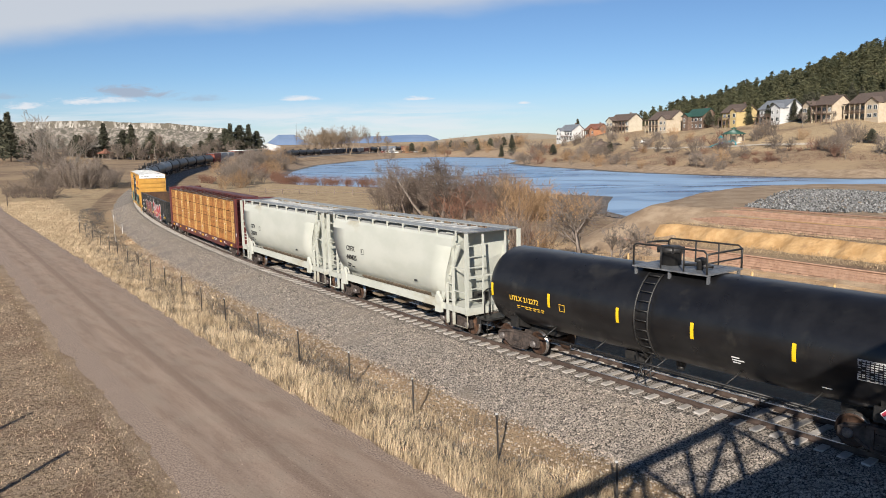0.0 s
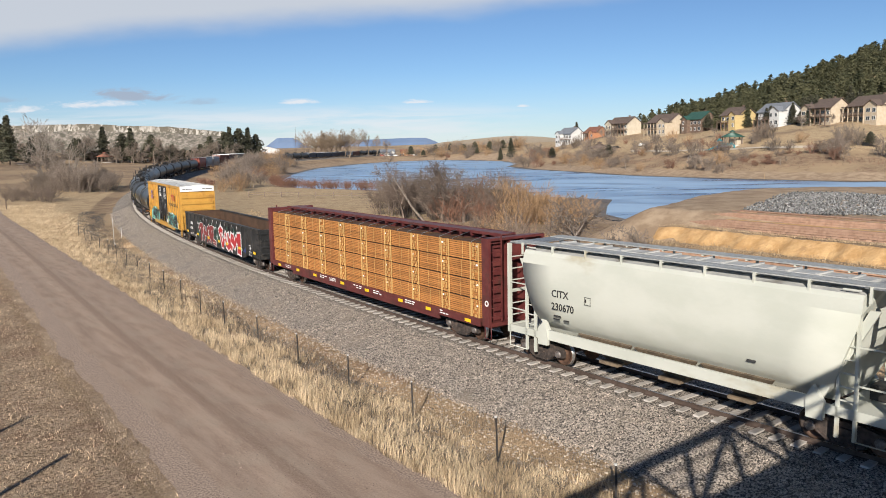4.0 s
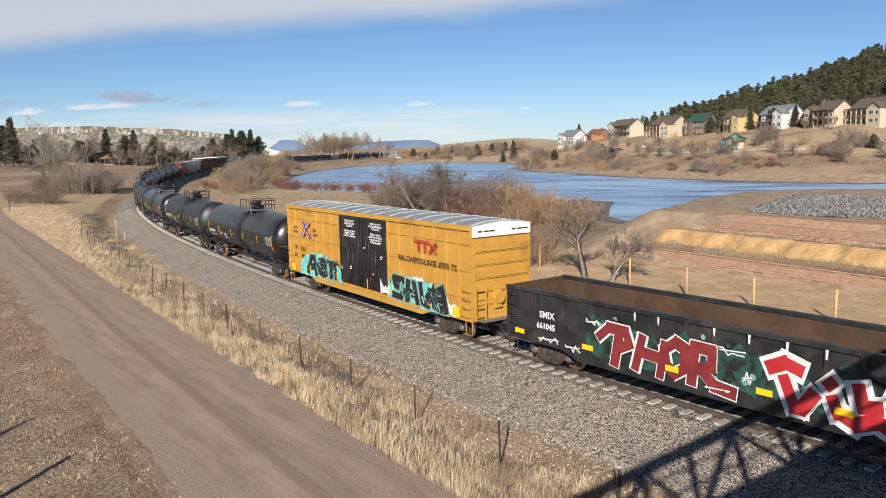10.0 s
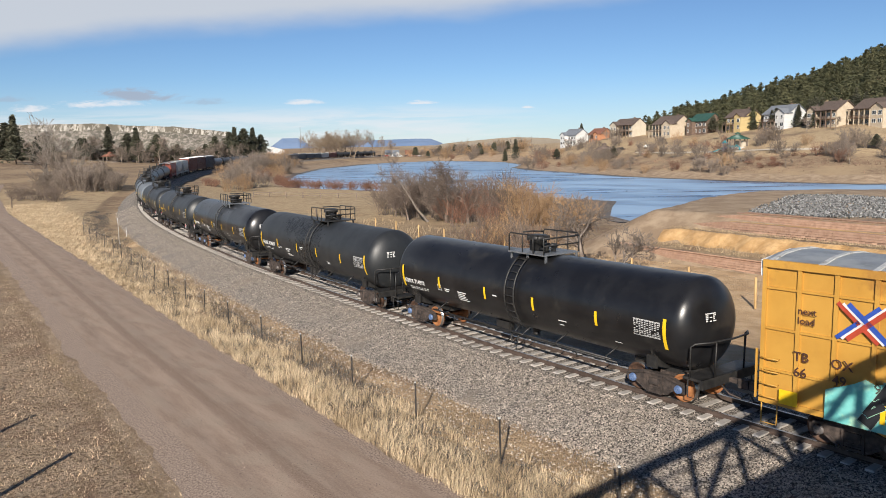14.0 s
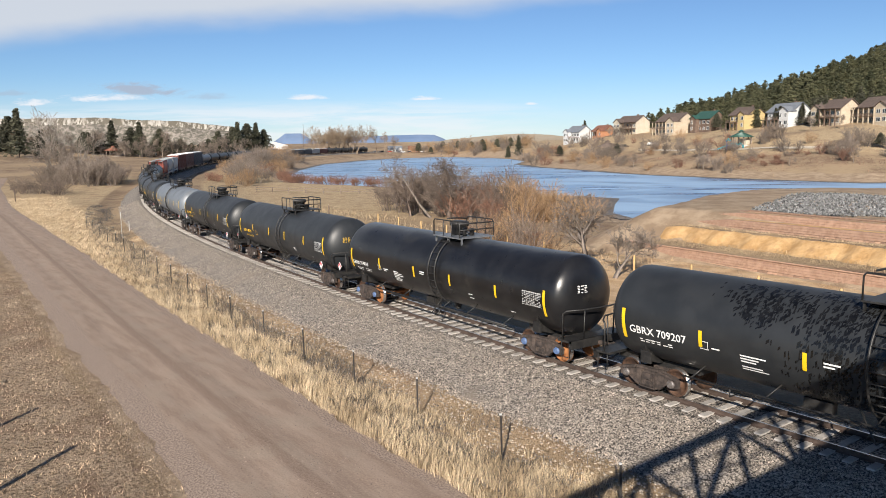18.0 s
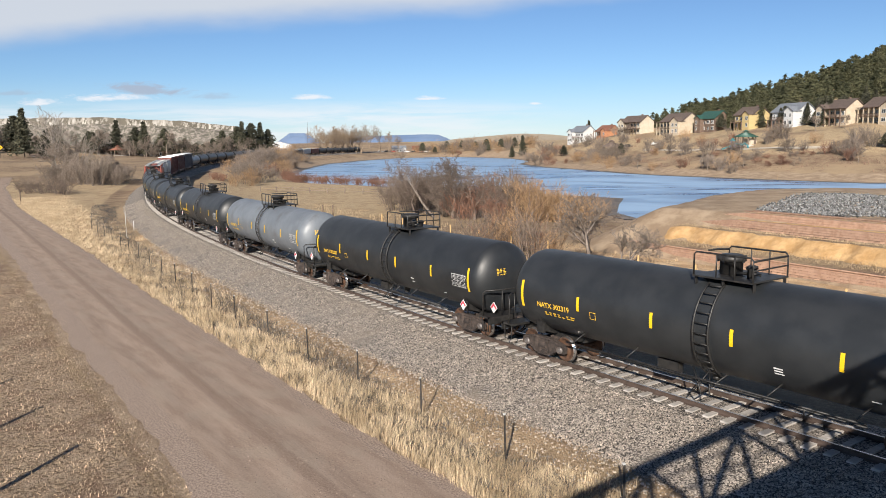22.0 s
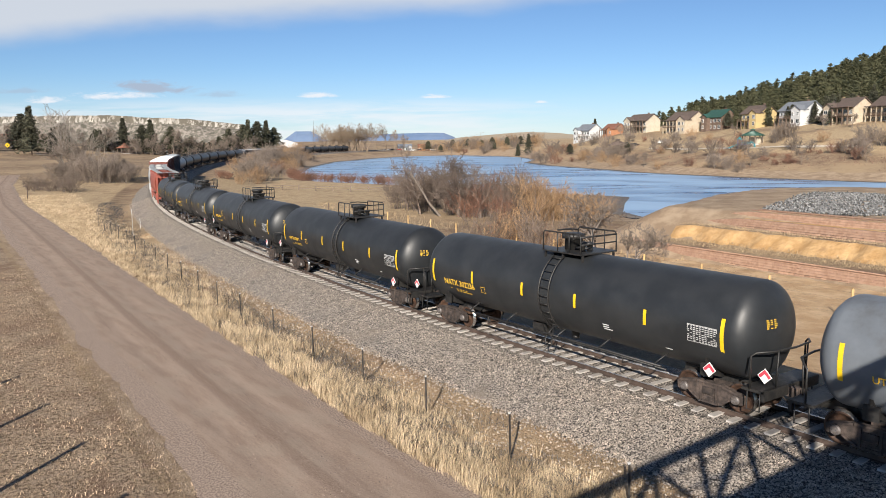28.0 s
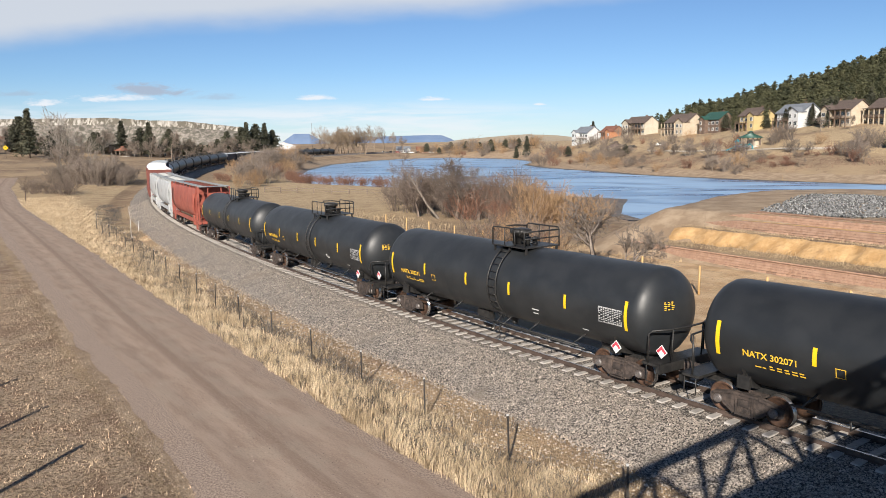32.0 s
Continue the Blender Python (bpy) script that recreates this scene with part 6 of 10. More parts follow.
def window(parent, x, y, z, w, h, face=-1):
    """A window on a wall that faces -y: frame, sill and pane."""
    bm = bmesh.new()
    for a, b, c, d in ((x - w / 2 - 0.08, x - w / 2, z, z + h), (x + w / 2, x + w / 2 + 0.08, z, z + h), (x - w / 2 - 0.08, x + w / 2 + 0.08, z + h, z + h + 0.1), (x - w / 2 - 0.1, x + w / 2 + 0.1, z - 0.1, z), (x - 0.03, x + 0.03, z, z + h)):
        box(bm, a, b, y - 0.09, y, c, d)
    f = part("window", bm, M_TRIM, parent)
    bm = bmesh.new()
    box(bm, x - w / 2, x + w / 2, y - 0.05, y - 0.01, z, z + h)
    part("pane", bm, M_GLASS, f)


def house(x, y, turn, w, d, storeys, paint, roof, label, gable="side", deck=True, porch=True, seed=1, chimney=True):
    rnd = random.Random(seed)
    z = float(ground_z(x, y)) - 0.4
    H = thing("house", pose(x, y, z, 0, 0, turn))
    tagged(H, label, "house", "houses above the lake")
    hw = 2.9 * storeys + 0.6
    rise = (d if gable == "side" else w) * 0.36
    bm = bmesh.new()
    box(bm, -w / 2, w / 2, -d / 2, d / 2, -1.5, hw)
    part("wall", bm, HOUSE_PAINT[paint], H)
    bm = bmesh.new()
    o, t = 0.7, 0.24
    if gable == "side":
        prism(bm, [(-d / 2, hw), (d / 2, hw), (0, hw + rise)], -w / 2, w / 2, "YZ", 0)
        part("gable", bm, HOUSE_PAINT[paint], H)
        bm = bmesh.new()
        k = rise / (d / 2)
        prism(bm, [(-d / 2 - o, hw - o * k), (0, hw + rise), (d / 2 + o, hw - o * k), (d / 2 + o, hw - o * k + t), (0, hw + rise + t), (-d / 2 - o, hw - o * k + t)], -w / 2 - o, w / 2 + o, "YZ")
    else:
        prism(bm, [(-w / 2, hw), (w / 2, hw), (0, hw + rise)], -d / 2, d / 2, "XZ", 0)
        part("gable", bm, HOUSE_PAINT[paint], H)
        bm = bmesh.new()
        k = rise / (w / 2)
        prism(bm, [(-w / 2 - o, hw - o * k), (0, hw + rise), (w / 2 + o, hw - o * k), (w / 2 + o, hw - o * k + t), (0, hw + rise + t), (-w / 2 - o, hw - o * k + t)], -d / 2 - o, d / 2 + o, "XZ")
    rf = part("roof", bm, ROOF_PAINT[roof], H)
    if chimney:
        bm = bmesh.new()
        box(bm, w * 0.2 - 0.4, w * 0.2 + 0.4, 0.3, 1.1, hw, hw + rise + 0.9)
        part("chimney", bm, HOUSE_PAINT["brown"], rf)
    # a wing with its own front gable
    ww = w * 0.36
    wx = -w / 2 + ww / 2 if seed % 2 else w / 2 - ww / 2
    bm = bmesh.new()
    box(bm, wx - ww / 2, wx + ww / 2, -d / 2 - 2.2, -d / 2 + 0.1, -1.5, hw - 0.1)
    prism(bm, [(wx - ww / 2, hw - 0.1), (wx + ww / 2, hw - 0.1), (wx, hw + ww * 0.3)], -d / 2 - 2.2, -d / 2 + 1.5, "XZ")
    part("wing", bm, HOUSE_PAINT[paint], H)
    bm = bmesh.new()
    k = 0.6
    prism(bm, [(wx - ww / 2 - 0.4, hw - 0.1 - 0.24), (wx, hw + ww * 0.3), (wx + ww / 2 + 0.4, hw - 0.34), (wx + ww / 2 + 0.4, hw - 0.14), (wx, hw + ww * 0.3 + 0.2), (wx - ww / 2 - 0.4, hw - 0.14)], -d / 2 - 2.7, -d / 2 + 1.8, "XZ")
    part("wing_roof", bm, ROOF_PAINT[roof], H)
    for s in range(storeys):
        zz = 0.9 + s * 2.9
        n = max(3, int(w / 2.6))
        for i in range(n):
            xx = -w / 2 + w * (i + 0.5) / n
            inw = abs(xx - wx) < ww / 2
            window(H, xx, -d / 2 - (2.2 if inw else 0), zz + rnd.uniform(-0.1, 0.1), rnd.choice((1.1, 1.5, 1.8)), rnd.choice((1.3, 1.5)))
    if deck:
        dx0, dx1 = (-w / 2 + ww, w / 2) if seed % 2 else (-w / 2, w / 2 - ww)
        bm = bmesh.new()
        box(bm, dx0, dx1, -d / 2 - 2.6, -d / 2, 2.75, 2.95)
        dk = part("deck", bm, HOUSE_PAINT["brown"], H)
        n = max(3, int((dx1 - dx0) / 2.4))
        for i in range(n + 1):
            bm = bmesh.new()
            xx = dx0 + 0.15 + (dx1 - dx0 - 0.3) * i / n
            box(bm, xx - 0.16, xx + 0.16, -d / 2 - 2.55, -d / 2 - 2.25, -1.5, hw - 0.3 if porch else 2.75)
            part("column", bm, HOUSE_PAINT["brown"] if seed % 3 else HOUSE_PAINT[paint], dk)
        bm = bmesh.new()
        box(bm, dx0, dx1, -d / 2 - 2.58, -d / 2 - 2.5, 3.85, 3.95)
        m_ = int((dx1 - dx0) / 0.35)
        for i in range(m_):
            xx = dx0 + (dx1 - dx0) * i / m_
            box(bm, xx - 0.03, xx + 0.03, -d / 2 - 2.57, -d / 2 - 2.51, 2.95, 3.85)
        part("railing", bm, HOUSE_PAINT["brown"], dk)
        if porch:
            bm = bmesh.new()
            box(bm, dx0 - 0.3, dx1 + 0.3, -d / 2 - 2.9, -d / 2 + 0.3, hw - 0.35, hw - 0.1)
            part("porch_roof", bm, ROOF_PAINT[roof], dk)
    return H


house(86.4, 458.0, -66, 13, 9, 2, "white", "grey", "white two-storey house with a grey roof", "side", True, False, 3)
house(97.5, 441.0, -66, 11, 8, 1, "orange", "red", "small orange brick house with a red-brown roof", "side", True, False, 4)
house(108.6, 420.0, -68, 17, 9, 2, "cream", "brown", "cream house with a columned porch and brown roof", "side", True, True, 5)
house(121.9, 388.0, -70, 17, 11, 2, "tan", "brown", "tall tan house with a brown gable roof", "side", True, True, 6)
house(133.1, 372.0, -70, 12, 9, 2, "brown", "green", "brown house with a green metal roof", "side", False, False, 7)
house(142.5, 350.0, -72, 12, 9, 2, "yellow", "brown", "bright yellow house with a brown roof", "side", True, False, 8)
house(150.5, 326.5, -74, 15, 9, 2, "white", "grey", "white house with decks and a blue-grey roof", "side", True, False, 10)
house(156.8, 299.0, -75, 13, 9, 2, "tan", "brown", "beige house with a brown roof and porch", "side", True, True, 11)
house(167.5, 285.0, -76, 16, 10, 2, "tan", "brown", "wide beige house with a dark brown roof", "side", True, True, 12)
house(-262.0, 470.0, 28, 16, 9, 1, "orange", "red", "low brick house behind the western field", "side", False, False, 13)
house(-158.0, 436.0, 20, 12, 7, 1, "brown", "brown", "low dark house under the conifers", "side", False, False, 14)
house(-186.0, 440.0, 20, 9, 6, 1, "brown", "brown", "low dark shed beyond the field", "side", False, False, 15, False)
house(-36.0, 712.0, 8, 12, 7, 1, "white", "grey", "small white house beyond the lake", "side", False, False, 16, False)
house(-18.0, 716.0, 4, 11, 7, 1, "orange", "red", "small brick house beyond the lake", "side", False, False, 17, False)


def barn(x, y, turn, w, d, h):
    z = float(ground_z(x, y)) - 0.3
    b = thing("barn", pose(x, y, z, 0, 0, turn))
    tagged(b, "large white metal barn with a low gable", "barn")
    bm = bmesh.new()
    box(bm, -w / 2, w / 2, -d / 2, d / 2, -2, h)
    prism(bm, [(-w / 2, h), (w / 2, h), (0, h + w * 0.14)], -d / 2, d / 2, "XZ")
    part("wall", bm, HOUSE_PAINT["white"], b)
    bm = bmesh.new()
    prism(bm, [(-w / 2 - 0.4, h - 0.1), (0, h + w * 0.14), (w / 2 + 0.4, h - 0.1), (w / 2 + 0.4, h + 0.15), (0, h + w * 0.14 + 0.25), (-w / 2 - 0.4, h + 0.15)], -d / 2 - 0.4, d / 2 + 0.4, "XZ")
    part("roof", bm, HOUSE_PAINT["white"], b)
    bm = bmesh.new()
    box(bm, -w * 0.3, -w * 0.08, -d / 2 - 0.06, -d / 2, -1.5, h * 0.6)
    part("door", bm, ROOF_PAINT["grey"], b)


barn(-126.0, 610.0, 14, 19, 26, 6.5)


def pavilion(x, y, sc, roof, label, wall=True):
    z = float(ground_z(x, y))
    p = thing("pavilion", Matrix.LocRotScale((x, y, z), Euler((0, 0, 0.4)), (sc, sc, sc)))
    tagged(p, label, "pavilion")
    for k in range(6):
        a = k * math.tau / 6
        bm = bmesh.new()
        beam(bm, (3.2 * math.cos(a), 3.2 * math.sin(a), -0.5), (3.2 * math.cos(a), 3.2 * math.sin(a), 2.8), 0.3)
        part("post", bm, M_WOOD_GREY, p)
    bm = bmesh.new()
    lathe(bm, ((2.7, 4.1), (2.85, 4.1), (4.2, 0.9), (4.25, 1.0)), "Z", 6)
    lathe(bm, ((4.5, 1.1), (4.6, 1.1), (5.1, 0.05)), "Z", 6)
    part("roof", bm, roof, p)
    bm = bmesh.new()
    lathe(bm, ((4.1, 0.7), (4.6, 0.7)), "Z", 6)
    part("cupola", bm, M_WOOD_GREY, p)
    if wall:
        bm = bmesh.new()
        box(bm, 0.4, 3.0, -1.8, 1.4, -0.5, 2.2)
        part("store_room", bm, HOUSE_PAINT["cream"], p)
    bm = bmesh.new()
    lathe(bm, ((-0.6, 4.0), (0.08, 4.0)), "Z", 6)
    part("floor", bm, M_TIE, p)


pavilion(113.3, 283.2, 1.1, ROOF_PAINT["green"], "park pavilion with a green hipped roof")
pavilion(81.6, 360.9, 1.3, ROOF_PAINT["brown"], "open brown wooden picnic shelter", False)
pavilion(-172.0, 415.0, 1.1, ROOF_PAINT["red"], "brown park gazebo in the field", False)

M_TEAL = mat("teal_play_plastic", (0.02, 0.16, 0.19), (0.03, 0.22, 0.25), 2, 0.5, bump=0)
pg = thing("playground", pose(107.9, 279.0, float(ground_z(107.9, 279.0)), 0, 0, -20))
tagged(pg, "teal and blue climbing frame with slides", "playground")
for name, fill_, mt in (("tower", lambda bm: [box(bm, -1.4, -0.2, -0.6, 0.6, 1.4, 1.6)] + [box(bm, x - 0.07, x + 0.07, y - 0.07, y + 0.07, -0.3, 3.2) for x in (-1.4, -0.2) for y in (-0.6, 0.6)], M_LOGO_BLUE),
                        ("tower_roof", lambda bm: lathe(bm, ((3.2, 1.3), (4.3, 0.05)), "Z", 4, Matrix.Translation((-0.8, 0, 0))), M_TEAL),
                        ("slide", lambda bm: [beam(bm, (-1.4, 0, 1.6), (-4.6, -0.6, 0.2), 0.9, 0.3)], M_TEAL), ("bridge", lambda bm: box(bm, -0.2, 2.2, -0.5, 0.5, 1.3, 1.5), M_LOGO_BLUE),
                        ("climber", lambda bm: tube(bm, [(2.2, 0, 1.4), (3.2, -0.4, 2.4), (4.2, -0.6, 1.6), (4.4, -0.6, -0.3)], 0.35, 8), M_TEAL),
                        ("railing", lambda bm: [box(bm, -0.2, 2.2, y - 0.04, y + 0.04, 1.5, 2.4) for y in (-0.5, 0.5)], M_TEAL)):
    bm = bmesh.new()
    fill_(bm)
    part(name, bm, mt, pg)

# parked cars beyond the lake and on the slope
def parked_car(x, y, turn, mt, label):
    c = thing("parked_car", pose(x, y, float(ground_z(x, y)), 0, 0, turn))
    tagged(c, label, "car", "parked cars")
    bm = bmesh.new()
    prism(bm, [(-2.3, 0.35), (2.3, 0.35), (2.3, 0.85), (1.3, 0.98), (0.7, 1.5), (-1.3, 1.5), (-2.2, 1.0)], -0.88, 0.88)
    part("body", bm, mt, c)
    bm = bmesh.new()
    prism(bm, [(1.15, 1.0), (0.66, 1.44), (-1.2, 1.44), (-1.8, 1.02)], -0.9, 0.9)
    part("windows", bm, M_GLASS, c)
    for wx in (-1.4, 1.4):
        for wy in (-0.85, 0.85):
            bm = bmesh.new()
            lathe(bm, ((-0.1, 0.33), (0.1, 0.33)), "Y", 12, Matrix.Translation((wx, wy, 0.33)))
            part("wheel", bm, M_BLACK, c)


for x, y, tn, mt, lab in ((-52, 694, 10, M_WHITE, "white car parked beyond the lake"), (-46, 696, 5, M_BLACK, "black car parked beyond the lake"), (-40, 698, 12, M_LOGO_RED, "red car parked beyond the lake"), (-28, 700, 0, M_WHITE, "white van parked beyond the lake"), (-22, 702, 8, M_BLACK, "dark car parked beyond the lake"), (-10, 706, 0, M_WHITE, "white car parked on the far shore"), (100, 352, 20, M_WHITE, "white car parked below the houses"), (92, 372, 20, M_BLACK, "black car parked below the houses")):
    parked_car(x, y, tn, mt, lab)

# road sign in the field
sg = thing("road_sign", pose(-183.0, 323.0, float(ground_z(-183.0, 323.0)), 0, 0, 30))
tagged(sg, "yellow diamond road sign on a thin post", "sign")
bm = bmesh.new()
box(bm, -0.06, 0.06, -0.03, 0.03, -0.3, 4.2)
part("post", bm, M_TPOST, sg)
bm = bmesh.new()
box(bm, -0.75, 0.75, -0.06, -0.03, -0.75, 0.75, m=Matrix.Translation((0, 0, 4.4)) @ Matrix.Rotation(radians(45), 4, "Y"))
pl_ = part("plate", bm, M_YELLOW, sg)
bm = bmesh.new()
box(bm, -0.3, 0.3, -0.08, -0.062, 4.2, 4.6)
part("symbol", bm, M_BLK_PAINT, pl_)

# masts and poles on the skyline
for x, y, h, lab in ((-128.0, 760.0, 26.0, "thin radio mast on the skyline"), (118.0, 900.0, 13.0, "lone utility pole on the far ridge"), (-100.0, 330.0, 9.0, "utility pole beside the far track")):
    bm = bmesh.new()
    z = float(ground_z(x, y))
    lathe(bm, ((z - 1, 0.2), (z + h, 0.12)), "Z", 6, Matrix.Translation((x, y, 0)))
    tagged(part("utility_pole", bm, M_WOOD_DARK), lab, "pole")

# ---- distance ----
M_MESA = mat("pale_cliff_and_scrub", (0.13, 0.115, 0.095), (0.25, 0.22, 0.188), 0.16, 0.95, bump=0, detail=10, stain=(0.09, 0.085, 0.065), sscale=0.11, sfrom=0.47, sto=0.6, lo=0.42, hi=0.58)
M_MESA_CLIFF = mat("pale_sandstone_cliff", (0.25, 0.225, 0.19), (0.44, 0.41, 0.36), 0.10, 0.95, bump=0, detail=10, stretch=(1.6, 1.6, 0.5), stain=(0.12, 0.105, 0.08), sscale=0.09, sfrom=0.46, sto=0.53)
M_MESA_SCRUB = mat("dark_mesa_scrub", (0.06, 0.06, 0.045), (0.13, 0.12, 0.09), 0.2, 1.0, bump=0)
# aerial haze is painted into this blue base colour; no air is modelled
M_HAZE_HILL = mat("hill_with_painted_haze", (0.11, 0.17, 0.28), (0.15, 0.21, 0.32), 0.004, 1.0, bump=0)
M_TAN_HILL = mat("tan_grass_hill", (0.32, 0.26, 0.18), (0.40, 0.33, 0.24), 0.02, 1.0, bump=0, stain=(0.2, 0.17, 0.13), sscale=0.02)


def ridge(name, label, px, skyline, dist, depth, mt, base=-5.0, rough=0.0, seed=1):
    """A ridge: a row of bearings (sideways per metre ahead) with heights, drawn out in depth."""
    n = 260 if isinstance(mt, list) else 90
    t = np.linspace(px[0], px[-1], n)
    top = np.interp(t, px, skyline) + rough * waves(t * 300, t * 0, 30, seed)
    rows = np.linspace(0, 1, 14)
    X, Y, Z = [], [], []
    for f in rows:
        yy = dist + depth * f
        X.append(t * yy)
        Y.append(np.full(n, yy) + rough * 6 * waves(t * 900, t * 0 + f * 50, 60, seed + 1))
        Z.append(base + (top - base) * (smooth(np.array(f), 0, 0.8) * 0.8 + 0.2 * (f >= 0.78)) + rough * 0.6 * waves(t * 1500, f * 40 + 0 * t, 40, seed + 2))
    me = grid_mesh(name, np.array(X), np.array(Y), np.array(Z), mt)
    if isinstance(mt, list):
        row = np.repeat(np.arange(len(rows) - 1), n - 1)
        me.polygons.foreach_set("material_index", np.where(row >= 11, 2, np.where(row >= 10, 1, 0)))
    return tagged(piece(name, me, None), label, kind="structure")


ridge("backdrop_mesa", "long mesa with pale cliffs and dark scrub", (-0.75, -0.62, -0.475, -0.41, -0.34, -0.29, -0.258, -0.235), (57, 60, 62, 60, 54.5, 48.5, 44, 10), 1350, 70, [M_MESA, M_MESA_CLIFF, M_MESA_SCRUB], 2.0, 1.3, 5)
# the butte and range get their haze from the blue colour
ridge("backdrop_butte", "distant flat-topped butte with blue haze painted in", (-0.215, -0.205, -0.192, -0.172, -0.155, -0.145), (10, 34, 72, 72, 34, 10), 4000, 150, M_HAZE_HILL, 0, 0, 6)
ridge("backdrop_range", "distant table mountain with blue haze painted in", (-0.14, -0.12, -0.06, -0.02, 0.0, 0.012, 0.02), (40, 52, 58, 62, 60, 40, 20), 4200, 150, M_HAZE_HILL, 0, 0, 7)
ridge("backdrop_hill", "low tan hills on the skyline", (-0.01, 0.02, 0.05, 0.08, 0.11, 0.15, 0.2), (10, 22, 28, 34, 38, 34, 20), 2200, 300, M_TAN_HILL, 0, 0.6, 8)


# ---- train: a car's own space has +x the way it goes, -y the side towards the road, z = 0 on the rails ----
CARS = []          # thing, place on the track at 0 s, distance between truck centres
SPINNERS = []      # wheelset and its place in its truck
SWIVELS = []       # truck, its car, place along the car
TANK_R, TANK_Z = 1.52, 2.45


def wheelset_mesh(rim):
    bm = bmesh.new()
    lathe(bm, ((-1.02, 0.075), (-0.8, 0.08), (0.8, 0.08), (1.02, 0.075)), "Y", 12)
    for sgn in (-1, 1):
        prof = [(0.69, 0.10), (0.69, 0.30), (0.675, 0.40), (0.665, 0.49), (0.69, 0.49), (0.705, 0.457), (0.80, 0.45), (0.80, 0.385), (0.755, 0.36), (0.74, 0.18), (0.80, 0.14), (0.80, 0.10)]
        if sgn < 0:
            prof = [(-u, r) for u, r in prof][::-1]
        lathe(bm, prof, "Y", 28)
    for f in bm.faces:
        c = f.calc_center_median()
        r = math.hypot(c.x, c.z)
        f.material_index = 1 if r > 0.44 and abs(c.y) > 0.69 else 0
    # three cast lugs on each web, so that the turn of the wheel shows
    for sgn in (-1, 1):
        for k in range(3):
            a = k * math.tau / 3
            c = Vector((0.27 * math.cos(a), sgn * 0.755, 0.27 * math.sin(a)))
            box(bm, c.x - 0.03, c.x + 0.03, c.y - 0.02, c.y + 0.02, c.z - 0.03, c.z + 0.03)
    me = bpy.data.meshes.new("wheelset")
    bm.to_mesh(me)
    bm.free()
    me.materials.append(rim)
    me.materials.append(M_TREAD)
    return me


WHEEL_BROWN, WHEEL_ORANGE = wheelset_mesh(M_WHEEL), wheelset_mesh(M_RUSTRED)


def frame_mesh():
    bm = bmesh.new()
    out = [(-1.14, 0.36), (-1.16, 0.58), (-1.02, 0.68), (-0.62, 0.72), (-0.42, 0.80), (0.42, 0.80), (0.62, 0.72), (1.02, 0.68), (1.16, 0.58), (1.14, 0.36),
           (0.98, 0.33), (0.76, 0.38), (0.62, 0.33), (0.46, 0.17), (0.30, 0.14), (-0.30, 0.14), (-0.46, 0.17), (-0.62, 0.33), (-0.76, 0.38), (-0.98, 0.33)]
    prism(bm, out, -0.06, 0.06)
    # raised chords and pocket walls
    for a, b, w in (((-1.05, 0.62), (-0.45, 0.75), 0.07), ((0.45, 0.75), (1.05, 0.62), 0.07), ((-0.42, 0.77), (0.42, 0.77), 0.07), ((-0.30, 0.17), (0.30, 0.17), 0.07),
                    ((-0.70, 0.40), (-0.34, 0.18), 0.07), ((0.70, 0.40), (0.34, 0.18), 0.07), ((-0.26, 0.2), (-0.26, 0.74), 0.06), ((0.26, 0.2), (0.26, 0.74), 0.06)):
        for y in (-0.08, 0.08):
            beam(bm, (a[0], y, a[1]), (b[0], y, b[1]), 0.06, w)
    me = bpy.data.meshes.new("side_frame")
    bm.to_mesh(me)
    bm.free()
    me.materials.append(M_TRUCK)
    return me


def spring_mesh():
    bm = bmesh.new()
    box(bm, -0.24, 0.24, -0.09, 0.09, 0.18, 0.215)
    box(bm, -0.24, 0.24, -0.09, 0.09, 0.525, 0.56)
    for x in (-0.15, 0.0, 0.15):
        pts = [(x + 0.055 * math.cos(k * 0.9), 0.055 * math.sin(k * 0.9), 0.22 + 0.3 * k / 34) for k in range(35)]
        tube(bm, pts, 0.014, 5)
    me = bpy.data.meshes.new("coil_suspension")
    bm.to_mesh(me)
    bm.free()
    me.materials.append(M_TRUCK)
    return me


def cap_mesh(mt):
    bm = bmesh.new()
    lathe(bm, ((-0.07, 0.12), (-0.02, 0.14), (0.06, 0.14), (0.08, 0.10), (0.085, 0.0001)), "Y", 14)
    for k in range(3):
        a = k * math.tau / 3 + 0.5
        box(bm, 0.06 * math.cos(a) - 0.015, 0.06 * math.cos(a) + 0.015, -0.1, -0.06, 0.06 * math.sin(a) - 0.015, 0.06 * math.sin(a) + 0.015)
    me = bpy.data.meshes.new("bearing_cap")
    bm.to_mesh(me)
    bm.free()
    me.materials.append(mt)
    return me


SIDE_FRAME, SPRINGS = frame_mesh(), spring_mesh()
CAP_BLUE, CAP_DULL = cap_mesh(M_BLUE), cap_mesh(M_CAP)
_bm = bmesh.new()
box(_bm, -0.2, 0.2, -1.12, 1.12, 0.42, 0.62)
box(_bm, -0.3, 0.3, -0.4, 0.4, 0.6, 0.72)
for _x in (-0.62, 0.62):
    box(_bm, _x - 0.06, _x + 0.06, -0.85, 0.85, 0.3, 0.42)
BOLSTER = bpy.data.meshes.new("truck")
_bm.to_mesh(BOLSTER)
_bm.free()
BOLSTER.materials.append(M_TRUCK)


